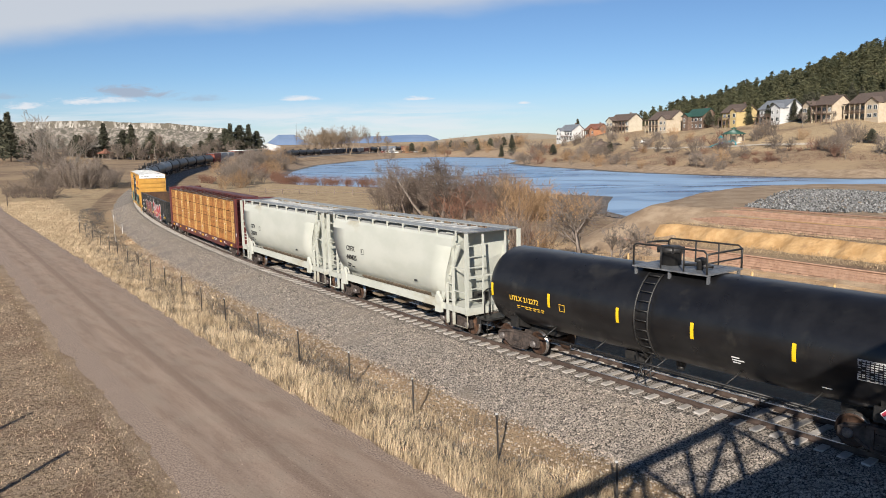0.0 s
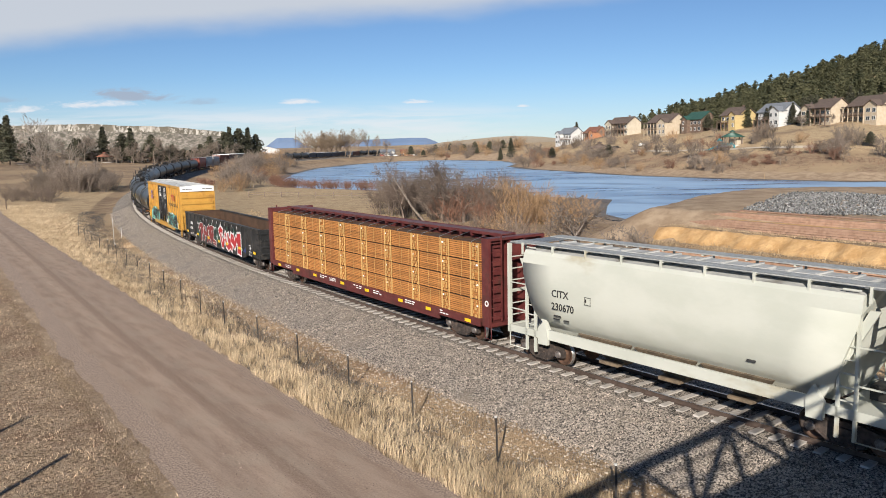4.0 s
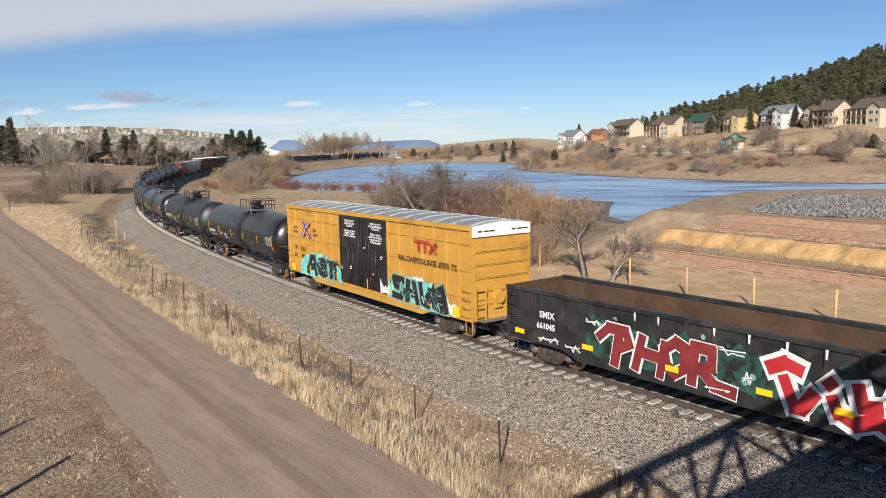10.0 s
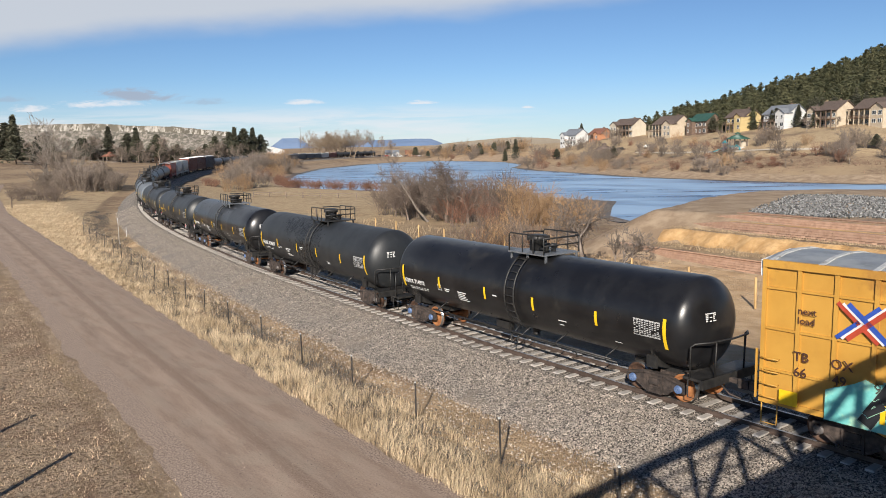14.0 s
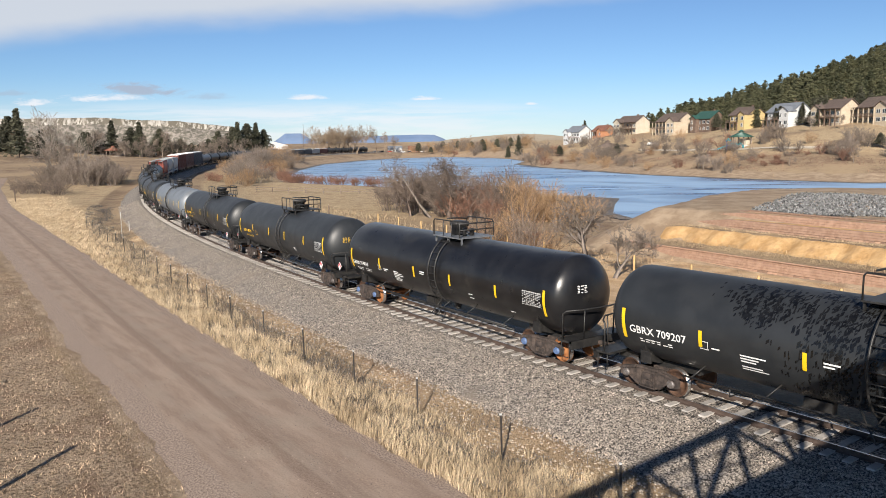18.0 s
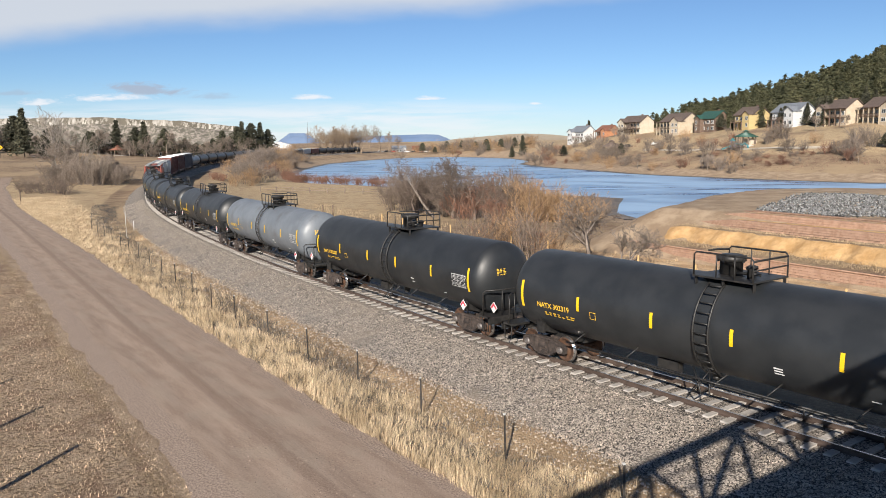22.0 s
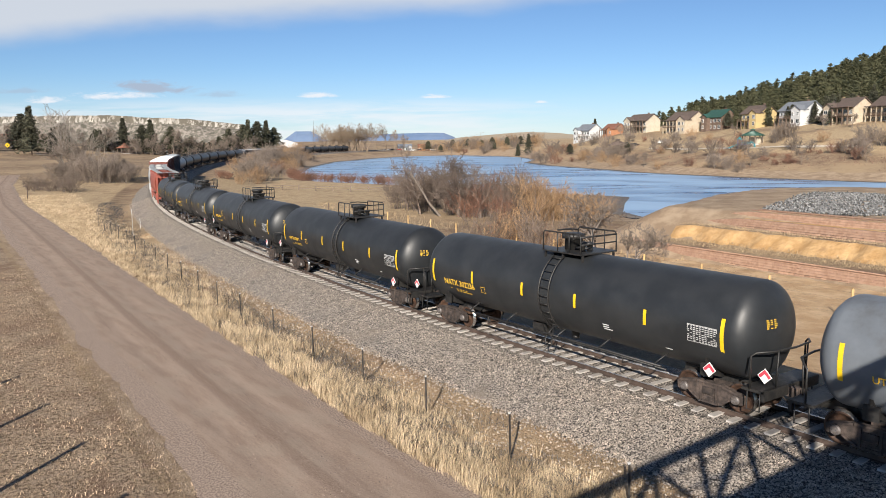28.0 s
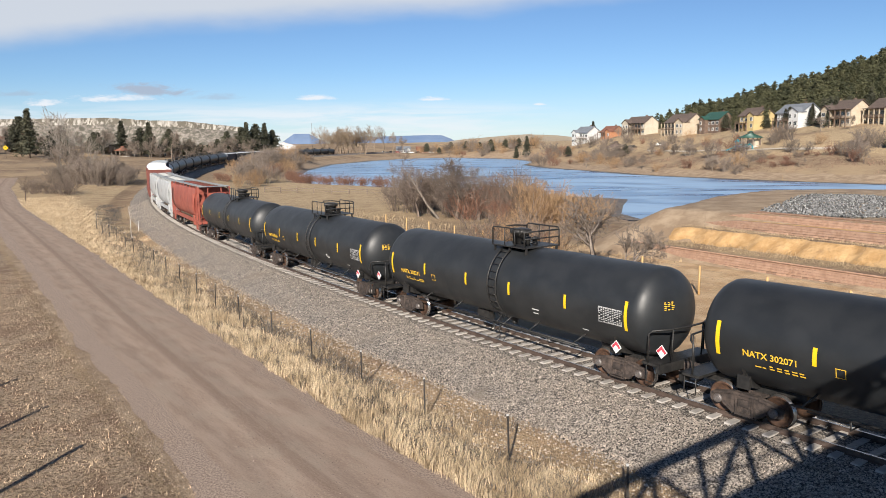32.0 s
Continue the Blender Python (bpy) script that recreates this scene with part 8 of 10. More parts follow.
def hopper_car(s0, half, paint, code, label, spins=True, spacing=None, roof=None, words_at=-0.75):
    car = thing("covered_hopper")
    tagged(car, label, "hopper car", "cars of the freight train")
    spacing = spacing or (2 * half - 2.9)
    body = part("body", hopper_shell(half), [paint, roof or M_HOPPER_ROOF], car)
    for y in (-1, 1):
        bm = bmesh.new()
        box(bm, -half + 1.9, half - 1.9, y * 1.46 - 0.05, y * 1.46 + 0.05, 1.06, 1.42)
        for sx in (-1, 1):
            x = sx * (half - 2.0)
            prism(bm, [(x - 0.22, 0.85), (x + 0.22, 0.85), (x + 0.24, 1.35), (x - sx * 0.06, 1.75), (x - 0.24, 1.4)], y * 1.50 - 0.07, y * 1.50 + 0.07)
            box(bm, min(x, sx * half - sx * 0.1), max(x, sx * half - sx * 0.1), y * 1.40 - 0.05, y * 1.40 + 0.05, 1.02, 1.28)
        part("side_sill", bm, paint, car)
        # roof walkway with its brackets
        bm = bmesh.new()
        box(bm, -half + 0.1, half - 0.1, y * 1.05 - 0.32, y * 1.05 + 0.32, 4.445, 4.482)
        part("roof_walkway", bm, M_WALK, car, "pale grey grating walkway")
        n = 9
        for i in range(n):
            x = -half + 0.8 + (2 * half - 1.6) * i / (n - 1)
            bm = bmesh.new()
            box(bm, x - 0.03, x + 0.03, y * 1.4 - 0.03, y * 1.4 + 0.03, 4.056, 4.482)
            box(bm, x - 0.03, x + 0.03, min(y * 0.75, y * 1.4), max(y * 0.75, y * 1.4), 4.389, 4.445)
            part("walkway_bracket", bm, paint, car)
    for k in range(4):
        bm = bmesh.new()
        L = (2 * half - 2.4) / 4
        x = -half + 1.2 + L * (k + 0.5)
        box(bm, x - L * 0.46, x + L * 0.46, -0.32, 0.32, 4.315, 4.426)
        for q in (-0.3, 0, 0.3):
            box(bm, x + q * L - 0.04, x + q * L + 0.04, -0.42, 0.42, 4.408, 4.473)
        part("roof_hatch", bm, roof or M_HOPPER_ROOF, car)
    for k in range(3):
        x = (k - 1) * (half - 3.0) * 0.62
        bm = bmesh.new()
        w = (half - 3.0) * 0.29
        vs = [bm.verts.new(p) for p in ((x - w, -1.2, 1.45), (x + w, -1.2, 1.45), (x + w, 1.2, 1.45), (x - w, 1.2, 1.45), (x - 0.35, -0.5, 0.55), (x + 0.35, -0.5, 0.55), (x + 0.35, 0.5, 0.55), (x - 0.35, 0.5, 0.55))]
        for q in ((3, 2, 1, 0), (4, 5, 6, 7), (0, 1, 5, 4), (1, 2, 6, 5), (2, 3, 7, 6), (3, 0, 4, 7)):
            bm.faces.new([vs[i] for i in q])
        bmesh.ops.recalc_face_normals(bm, faces=bm.faces)
        box(bm, x - 0.4, x + 0.4, -0.9, 0.9, 0.5, 0.6)
        part("discharge_chute", bm, M_DIRT, car, "dusty discharge chute")
    bm = bmesh.new()
    box(bm, -half, half, -0.3, 0.3, 0.8, 1.05)
    part("centre_sill", bm, M_TRUCK, car)
    for sx in (-1, 1):
        xe = sx * (half - 0.08)
        bm = bmesh.new()
        box(bm, xe - 0.08, xe + 0.08, -1.45, 1.45, 0.98, 1.28)
        box(bm, min(xe, xe - sx * 1.6), max(xe, xe - sx * 1.6), -1.4, 1.4, 1.2, 1.26)
        part("end_platform", bm, paint, car)
        bm = bmesh.new()
        box(bm, min(xe, xe - sx * 0.9), max(xe, xe - sx * 0.9), -1.38, 1.38, 4.408, 4.454)
        part("end_walkway", bm, M_GRATE, car)
        for y in (-1.4, 1.4):
            bm = bmesh.new()
            box(bm, xe - 0.06, xe + 0.06, y - 0.07, y + 0.07, 1.2, 4.408)
            part("corner_post", bm, paint, car)
            bm = bmesh.new()
            xl = xe - sx * 0.95
            xi = xe - sx * 1.4
            box(bm, xl - 0.04, xl + 0.04, y - 0.05, y + 0.05, 0.45, 4.149)
            box(bm, xi - 0.04, xi + 0.04, y - 0.05, y + 0.05, 0.45, 4.149)
            for k in range(9):
                z = 1.45 + k * 0.36
                box(bm, min(xl, xi), max(xl, xi), y - 0.018, y + 0.018, z, z + 0.035)
            for z in (1.9, 2.9):
                box(bm, min(xe, xl), max(xe, xl), y - 0.02, y + 0.02, z, z + 0.04)
            tube(bm, [(xe, y, 1.2), (xe, y, 0.45), (xl, y, 0.45)], 0.022, 6)
            part("side_ladder", bm, paint, car)
            bm = bmesh.new()
            prism(bm, [(xe - sx * 0.5, 3.871), (xe - sx * 0.75, 3.871), (xe - sx * 2.1, 1.3), (xe - sx * 1.85, 1.3)], y * 0.93 - 0.04, y * 0.93 + 0.04)
            part("end_brace", bm, paint, car)
        bm = bmesh.new()
        for k in range(6):
            z = 1.6 + k * 0.45
            box(bm, xe - 0.02, xe + 0.02, -1.38, -0.55, z, z + 0.04)
        box(bm, xe - 0.03, xe + 0.03, -0.58, -0.50, 1.2, 4.334)
        box(bm, xe - 0.03, xe + 0.03, 0.62, 0.70, 1.2, 4.334)
        box(bm, xe - 0.03, xe + 0.03, -1.38, 1.38, 2.55, 2.62)
        part("end_ladder", bm, paint, car)
        bm = bmesh.new()
        lathe(bm, ((0, 0.2), (0.06, 0.2)), "X", 14, Matrix.Translation((xe + sx * 0.02, 0.3, 2.3)))
        box(bm, xe - sx * 0.9 - 0.2, xe - sx * 0.9 + 0.2, -0.3, 0.3, 1.3, 1.7)
        part("brake_gear", bm, M_BLACK, car)
        coupler(car, sx * (half - 0.15), sx)
        truck(car, sx * spacing / 2, spins)
    if code:
        for i, t in enumerate(code):
            me = words(t, 0.36, 0.004, "LEFT", 0.006)
            me.materials.append(M_BLK_PAINT)
            piece("lettering", me, None, body, "black stencilled lettering", pose(-half + 2.5, -1.612, 2.72 - 0.46 * i))
        me = bars_mesh(2, 2, 1.0, 0.22, 11, 0.8)
        me.materials.append(M_BLK_PAINT)
        piece("fine_print", me, None, body, "", pose(-half + 3.05, -1.585, 1.98, -8))
        me = bars_mesh(1, 1, 0.26, 0.26, 11, 0.25, True)
        me.materials.append(M_BLK_PAINT)
        piece("class_box", me, None, body, "", pose(-half + 4.2, -1.612, 2.78))
        me = bars_mesh(2, 1, 0.7, 0.16, 15, 0.9)
        me.materials.append(M_BLK_PAINT)
        piece("fine_print", me, None, body, "", pose(half - 4.0, -1.50, 1.98, -24))
    CARS.append((car, s0, spacing))
    return car


# ---- centre-beam flat car with lumber ----
def lumber_mesh(seed, w=2.40, d=0.95, h=0.735):
    bm = bmesh.new()
    # solid core behind the boards, coloured dark as the shade between them
    box(bm, -w / 2 + 0.06, w / 2 - 0.06, -d / 2 + 0.04, d / 2 - 0.02, 0.0, h)
    me = bpy.data.meshes.new("lumber_pack")
    bm.to_mesh(me)
    bm.free()
    me.materials.append(M_LUMGAP)
    return me


def board_mesh(w=2.40, d=0.95, lh=0.735 / 9):
    bm = bmesh.new()
    box(bm, -w / 2 + 0.004, w / 2 - 0.004, -d / 2, d / 2, 0.006, lh - 0.014)
    me = bpy.data.meshes.new("board")
    bm.to_mesh(me)
    bm.free()
    me.materials.append(M_LUMBER)
    return me


def band_mesh(seed):
    """Uneven pale board ends and bands where two packs meet."""
    rnd = random.Random(seed)
    bm = bmesh.new()
    for x in (-0.27, 0.27):
        j = rnd.uniform(-0.05, 0.05)
        vs = box(bm, x - 0.032, x + 0.032, -0.03, 0.0, -0.01, 0.745)
        for v in vs[4:]:
            v.co.x += j
    for x in (-0.15, -0.02, 0.12):
        for k in range(5):
            z = k * 0.147
            xx = x + rnd.uniform(-0.05, 0.05)
            if rnd.random() < 0.8:
                box(bm, xx - 0.018, xx + 0.018, -0.022, 0.0, z + 0.01, z + 0.12)
    me = bpy.data.meshes.new("pack_band")
    bm.to_mesh(me)
    bm.free()
    me.materials.append(M_STRAP)
    return me


def centerbeam_car(s0):
    car = thing("centerbeam_flatcar")
    tagged(car, "dark maroon centerbeam flatcar loaded with strapped stacks of fresh lumber", "flat car", "cars of the freight train")
    H = 10.9
    bm = bmesh.new()
    box(bm, -H, H, -1.42, 1.42, 1.02, 1.16)
    box(bm, -H, H, -0.4, 0.4, 0.7, 1.02)
    part("deck", bm, M_MAROON, car)
    for y in (-1, 1):
        bm = bmesh.new()
        box(bm, -H, H, y * 1.47 - 0.05, y * 1.47 + 0.05, 0.86, 1.18)
        box(bm, -H + 3, H - 3, y * 1.44 - 0.04, y * 1.44 + 0.04, 0.66, 0.88)
        part("side_sill", bm, M_MAROON, car)
    bm = bmesh.new()
    box(bm, -H, H, -0.36, 0.36, 4.46, 4.52)
    box(bm, -H, H, -0.40, -0.36, 4.42, 4.54)
    box(bm, -H, H, 0.36, 0.40, 4.42, 4.54)
    box(bm, -H, H, -0.06, 0.06, 3.9, 4.46)
    for k in range(27):
        x = -H + 0.4 + k * (2 * H - 0.8) / 26
        box(bm, x - 0.05, x + 0.05, -0.39, 0.39, 4.30, 4.46)
    part("top_chord", bm, M_MAROON, car)
    for k in range(11):
        x = -H + 1.2 + k * (2 * H - 2.4) / 10
        bm = bmesh.new()
        box(bm, x - 0.09, x + 0.09, -0.16, 0.16, 1.16, 4.4)
        part("beam_post", bm, M_MAROON, car)
    for sx in (-1, 1):
        bm = bmesh.new()
        x = sx * (H + 0.12)
        box(bm, x - 0.06, x + 0.06, -1.42, 1.42, 1.0, 4.42)
        bh = part("bulkhead", bm, M_MAROON, car)
        for nm_, dx, y0_, y1_, z0_, z1_ in (("side_plate", 0.45, -1.46, -1.34, 0.9, 4.46), ("side_plate", 0.45, 1.34, 1.46, 0.9, 4.46), ("top_plate", 0.44, -1.43, 1.43, 4.36, 4.46), ("stiffener", 0.4, -0.35, -0.27, 1.0, 4.4), ("stiffener", 0.4, 0.4, 0.48, 1.0, 4.4), ("bottom_plate", 0.44, -1.4, 1.4, 0.9, 1.05)):
            bm = bmesh.new()
            box(bm, min(x, x + sx * dx), max(x, x + sx * dx), y0_, y1_, z0_, z1_)
            part(nm_, bm, M_MAROON, bh)
        bm = bmesh.new()
        xx = x + sx * 0.5
        for k in range(9):
            z = 1.3 + k * 0.37
            box(bm, xx - 0.02, xx + 0.02, -1.33, -0.85, z, z + 0.035)
        box(bm, xx - 0.025, xx + 0.025, -0.88, -0.83, 1.1, 4.6)
        tube(bm, [(xx, -1.4, 0.95), (xx, -1.4, 0.42), (xx - sx * 0.4, -1.4, 0.42), (xx - sx * 0.4, -1.4, 0.95)], 0.022, 6)
        part("ladder", bm, M_MAROON, car)
        bm = bmesh.new()
        lathe(bm, ((0, 0.24), (0.05, 0.24)), "X", 14, Matrix.Translation((xx, 0.75, 2.2)))
        tube(bm, [(xx, 0.7, 1.2), (xx + sx * 0.05, 0.5, 1.8), (xx, 0.75, 2.2), (xx, 1.0, 1.7)], 0.03, 5)
        part("hand_brake", bm, M_BLACK, car)
        coupler(car, sx * (H + 0.3), sx)
        truck(car, sx * 9.0, True)
        me = words("O", 0.32, 0.003, "CENTER", 0.01)
        me.materials.append(M_WHITE_PAINT)
        if sx > 0:
            piece("lettering", me, None, car, "white stencilled lettering", pose(x + 0.3, -1.465, 1.75))
    packs = [lumber_mesh(60)]
    board = board_mesh()
    bands = [band_mesh(80 + i) for i in range(5)]
    spacer = mesh_of(lambda bm: box(bm, -0.05, 0.05, -0.44, 0.44, 0.0, 0.04), "spacer_board", M_LUMGAP)
    strap = mesh_of(lambda bm: box(bm, -0.011, 0.011, -0.006, 0.0, 0.0, 0.735), "strap", M_STRAP)
    tag = mesh_of(lambda bm: box(bm, -0.07, 0.07, -0.01, 0.0, -0.035, 0.035), "tag", M_TAG)
    rnd = random.Random(5)
    n = 9
    w = (2 * H - 0.1) / n
    for c in range(n):
        x = -H + 0.05 + w * (c + 0.5)
        for r in range(4):
            z = 1.17 + r * 0.775
            for y in (-0.93, 0.93):
                pk = piece("lumber_pack", packs[0], None, car, m=pose(x + rnd.uniform(-0.04, 0.04), y + rnd.uniform(-0.02, 0.02), z, 0, 0, (0 if y < 0 else 180) + rnd.uniform(-0.5, 0.5)))
                for b_ in range(9):
                    piece("board", board, None, pk, m=Matrix.Translation((rnd.uniform(-0.035, 0.035), rnd.uniform(-0.004, 0.022), b_ * 0.735 / 9)))
                if y < 0:
                    for q in (-0.12, 0.66):
                        piece("strap", strap, None, pk, "", Matrix.Translation((q + rnd.uniform(-0.12, 0.12), -0.492, 0)))
                    piece("tag", tag, None, pk, "white paper tag", Matrix.Translation((0.98, -0.49, 0.58 + rnd.uniform(-0.1, 0.05))))
            for y in (-0.93, 0.93):
                for q in (-0.75, 0.75):
                    piece("spacer_board", spacer, None, car, m=Matrix.Translation((x + q, y, z + 0.735)))
            piece("pack_band", bands[rnd.randrange(5)], None, car, "pale banded board ends", Matrix.Translation((x + w / 2 if c < n - 1 else x + w / 2 - 0.32, -1.44, z)))
    for k in range(18):
        x = -H + 0.8 + k * (2 * H - 1.6) / 17 + rnd.uniform(-0.2, 0.2)
        for y in (-1, 1):
            bm = bmesh.new()
            tube(bm, [(x, y * 0.38, 4.48), (x + 0.15, y * 1.41, 4.285), (x + 0.15, y * 1.43, 4.2)], 0.012, 5)
            part("tie_down_cable", bm, M_GRATE, car, "steel tie-down cable")
    for x in (-9.78, -7.0, -4.63, -1.22, 1.5, 4.76, 7.15, 10.1):
        bm = bmesh.new()
        box(bm, x - 0.2, x + 0.2, -1.535, -1.52, 0.92, 1.06)
        part("reflector", bm, M_YELLOW, car, "yellow reflective strip")
    for k, (x, wd) in enumerate(((-2.76, 1.6), (-8.4, 0.9), (-3.5, 0.9), (0.5, 1.0), (2.6, 0.9), (5.6, 0.9), (8.4, 0.7))):
        if k == 0:
            me = words("563571", 0.26, 0.003, "LEFT", 0.006)
        else:
            me = bars_mesh(3, 2, wd, 0.2, 30 + k, 0.8)
        me.materials.append(M_WHITE_PAINT)
        piece("lettering" if k == 0 else "fine_print", me, None, car, "", pose(x, -1.525, 0.93 if k == 0 else 1.03))
    CARS.append((car, s0, 18.0))
    return car


# ---- gondola ----
def flat_words(text, size, x, z, mt, parent, lift, bold=0.0, name="lettering", label="", shear=0.0, tall=1.0, y=-1.6):
    me = words(text, size, 0.001, "LEFT", bold)
    for v in me.vertices:
        v.co.z *= tall
        v.co.x += v.co.z * shear
    me.materials.append(mt)
    return piece(name, me, None, parent, label, pose(x, y - lift, z))


def blob_mesh(outline, mt, depth=0.002, name="graffiti"):
    bm = bmesh.new()
    prism(bm, outline, -depth, 0)
    me = bpy.data.meshes.new(name)
    bm.to_mesh(me)
    bm.free()
    me.materials.append(mt)
    return me


def ragged(x0, x1, z0, z1, seed, step=0.25, rough=0.12):
    """A ragged closed outline round a rectangle."""
    rnd = random.Random(seed)
    n = max(4, int((x1 - x0) / step))
    low = [(x0 + (x1 - x0) * i / n, z0 + rnd.uniform(0, rough)) for i in range(n + 1)]
    high = [(x0 + (x1 - x0) * i / n, z1 - rnd.uniform(0, rough * 2.2)) for i in range(n + 1)]
    return low + high[::-1]


WINE_LETTERS = ((((-4.8, 0.95), (-4.6, 2.05)), ((-5.45, 1.75), (-5.05, 2.1), (-4.35, 2.08), (-4.2, 1.7), (-4.7, 1.45))),
                (((-3.95, 1.0), (-3.7, 2.0)), ((-3.0, 0.95), (-2.85, 1.95)), ((-3.8, 1.55), (-3.0, 1.48))),
                (((-2.75, 1.3), (-2.85, 1.8), (-2.45, 2.1), (-2.1, 1.95), (-2.1, 1.35), (-2.45, 1.12), (-2.75, 1.3)),),
                (((-1.87, 1.0), (-1.78, 2.1)), ((-1.8, 2.1), (-1.2, 2.08), (-1.2, 1.6), (-1.65, 1.45)), ((-1.5, 1.42), (-1.1, 1.05), (-0.5, 0.98))))
RED_LETTERS = ((((0.6, 2.0), (1.0, 2.2), (1.4, 2.08)),), (((1.0, 1.75), (1.3, 1.05), (1.5, 1.05), (1.8, 1.5)),), (((2.2, 1.92), (2.24, 1.88)), ((2.3, 1.5), (2.45, 1.15))),
               (((2.93, 1.95), (3.05, 1.5), (3.4, 1.55)), ((2.55, 1.15), (2.9, 1.0), (3.4, 1.22), (3.8, 1.05))), (((3.85, 1.98), (3.75, 1.65), (4.2, 1.52)),),
               (((4.2, 1.95), (4.45, 1.25), (4.95, 1.8)),), (((5.15, 1.7), (5.4, 2.05), (5.85, 2.1), (5.8, 1.4)), ((5.45, 1.9), (5.5, 1.35), (5.75, 1.35))), (((5.3, 1.02), (5.9, 0.98)),))


def sprayed(letters, w, rim, mt, wall, y, label, seed, halo=None, halo_label="white sprayed outline"):
    """Sprayed letters: thick strokes over a white rim, each letter one piece."""
    rnd = random.Random(seed)
    for layer, (wide, paint, tag_) in enumerate(((w + rim, halo or M_SPRAY_WHITE, halo_label), (w, mt, label))):
        for li, strokes in enumerate(letters):
            bm = bmesh.new()
            q = 0
            for st in strokes:
                for a, b in zip(st, st[1:]):
                    a, b = Vector((a[0], 0, a[1])), Vector((b[0], 0, b[1]))
                    d = (b - a).normalized() * wide * 0.36
                    o = Vector((0, y - 0.005 - 0.007 * layer - 0.0005 * q - 0.00005 * li, 0))
                    vs = beam(bm, a - d + o, b + d + o, 0.001, wide * rnd.uniform(0.85, 1.15))
                    q += 1
            me = bpy.data.meshes.new("graffiti")
            bm.to_mesh(me)
            bm.free()
            me.materials.append(paint)
            piece("graffiti", me, None, wall, tag_)


def gondola_car(s0):
    car = thing("gondola_car")
    tagged(car, "black open gondola car with red graffiti and a rusty inside", "gondola car", "cars of the freight train")
    H, Y, top, low = 10.08, 1.58, 2.78, 0.90
    bm = bmesh.new()
    box(bm, -H, H, -1.5, 1.5, 1.05, 1.15)
    part("floor", bm, M_GON_IN, car, "rusty floor")
    bm = bmesh.new()
    box(bm, -H, H, -0.35, 0.35, 0.72, 1.05)
    part("centre_sill", bm, M_GON, car)
    sides = []
    for y in (-1, 1):
        bm = bmesh.new()
        vs = box(bm, -H, H, y * 1.50 - 0.03, y * 1.50 + 0.03, low, top)
        for f in bm.faces:
            n = f.calc_center_median()
            f.material_index = 1 if abs(n.y) < 1.475 else 0
        sides.append(part("side_wall", bm, [M_GON, M_GON_IN], car))
        bm = bmesh.new()
        box(bm, -H, H, y * 1.53 - 0.09, y * 1.53 + 0.09, top, top + 0.13)
        part("top_chord", bm, M_GON, car)
        bm = bmesh.new()
        prism(bm, [(-H, low + 0.12), (-H + 2.9, low), (-H + 3.6, low - 0.26), (H - 3.6, low - 0.26), (H - 2.9, low), (H, low + 0.12), (H, low + 0.28), (-H, low + 0.28)], y * 1.5 - 0.07, y * 1.5 + 0.07)
        part("side_sill", bm, M_GON, car)
        for x in (-9.98, -8.55, -7.15, -6.15, -5.15, -4.0, -3.1, -2.15, -1.15, -0.05, 1.05, 2.1, 3.0, 4.05, 5.2, 6.2, 7.15, 8.6, 9.98):
            bm = bmesh.new()
            vs = box(bm, x - 0.075, x + 0.075, min(y * 1.52, y * 1.60), max(y * 1.52, y * 1.60), low, top)
            part("side_post", bm, M_GON, car)
    for sx in (-1, 1):
        bm = bmesh.new()
        box(bm, sx * H - 0.04, sx * H + 0.04, -1.5, 1.5, low, top + 0.1)
        for f in bm.faces:
            f.material_index = 1 if abs(f.calc_center_median().x) < H - 0.03 else 0
        for k in range(4):
            z = 1.2 + k * 0.45
            box(bm, min(sx * H, sx * (H + 0.1)), max(sx * H, sx * (H + 0.1)), -1.45, 1.45, z, z + 0.1)
        part("end_wall", bm, [M_GON, M_GON_IN], car)
        bm = bmesh.new()
        for k in range(5):
            z = 1.15 + k * 0.36
            tube(bm, [(sx * (H - 0.12), -1.6, z), (sx * (H - 0.12), -1.68, z), (sx * (H - 0.62), -1.68, z), (sx * (H - 0.62), -1.6, z)], 0.016, 5)
        tube(bm, [(sx * (H - 0.1), -1.55, 1.0), (sx * (H - 0.1), -1.55, 0.42), (sx * (H - 0.55), -1.55, 0.42), (sx * (H - 0.55), -1.55, 1.0)], 0.022, 6)
        part("ladder", bm, M_GON, car)
        coupler(car, sx * H, sx)
        truck(car, sx * 8.2, True)
    wall = sides[0]
    y = -1.602
    # graffiti, from the ground colour outwards
    g = blob_mesh(ragged(-6.05, 6.3, 0.92, 2.62, 3, 0.3, 0.26), M_SPRAY_GREEN)
    piece("graffiti", g, None, wall, "dark green sprayed background", pose(0, y - 0.002, 0))
    rnd = random.Random(17)
    for k in range(46):
        cx, cz, r = rnd.uniform(-5.8, 6.3), rnd.uniform(1.0, 2.5), rnd.uniform(0.04, 0.16)
        piece("graffiti", blob_mesh([(cx + r * math.cos(q * 0.7), cz + r * math.sin(q * 0.7)) for q in range(9)], M_SPRAY_MINT if k % 3 else M_SPRAY_GREEN, 0.001), None, wall, "", pose(0, y - 0.0022 - 0.00004 * k, 0))
    sprayed(WINE_LETTERS, 0.34, 0.08, M_SPRAY_WINE, wall, y, "dark red sprayed letters", 5)
    sprayed(RED_LETTERS, 0.36, 0.26, M_SPRAY_RED, wall, y, "red sprayed letters", 6)
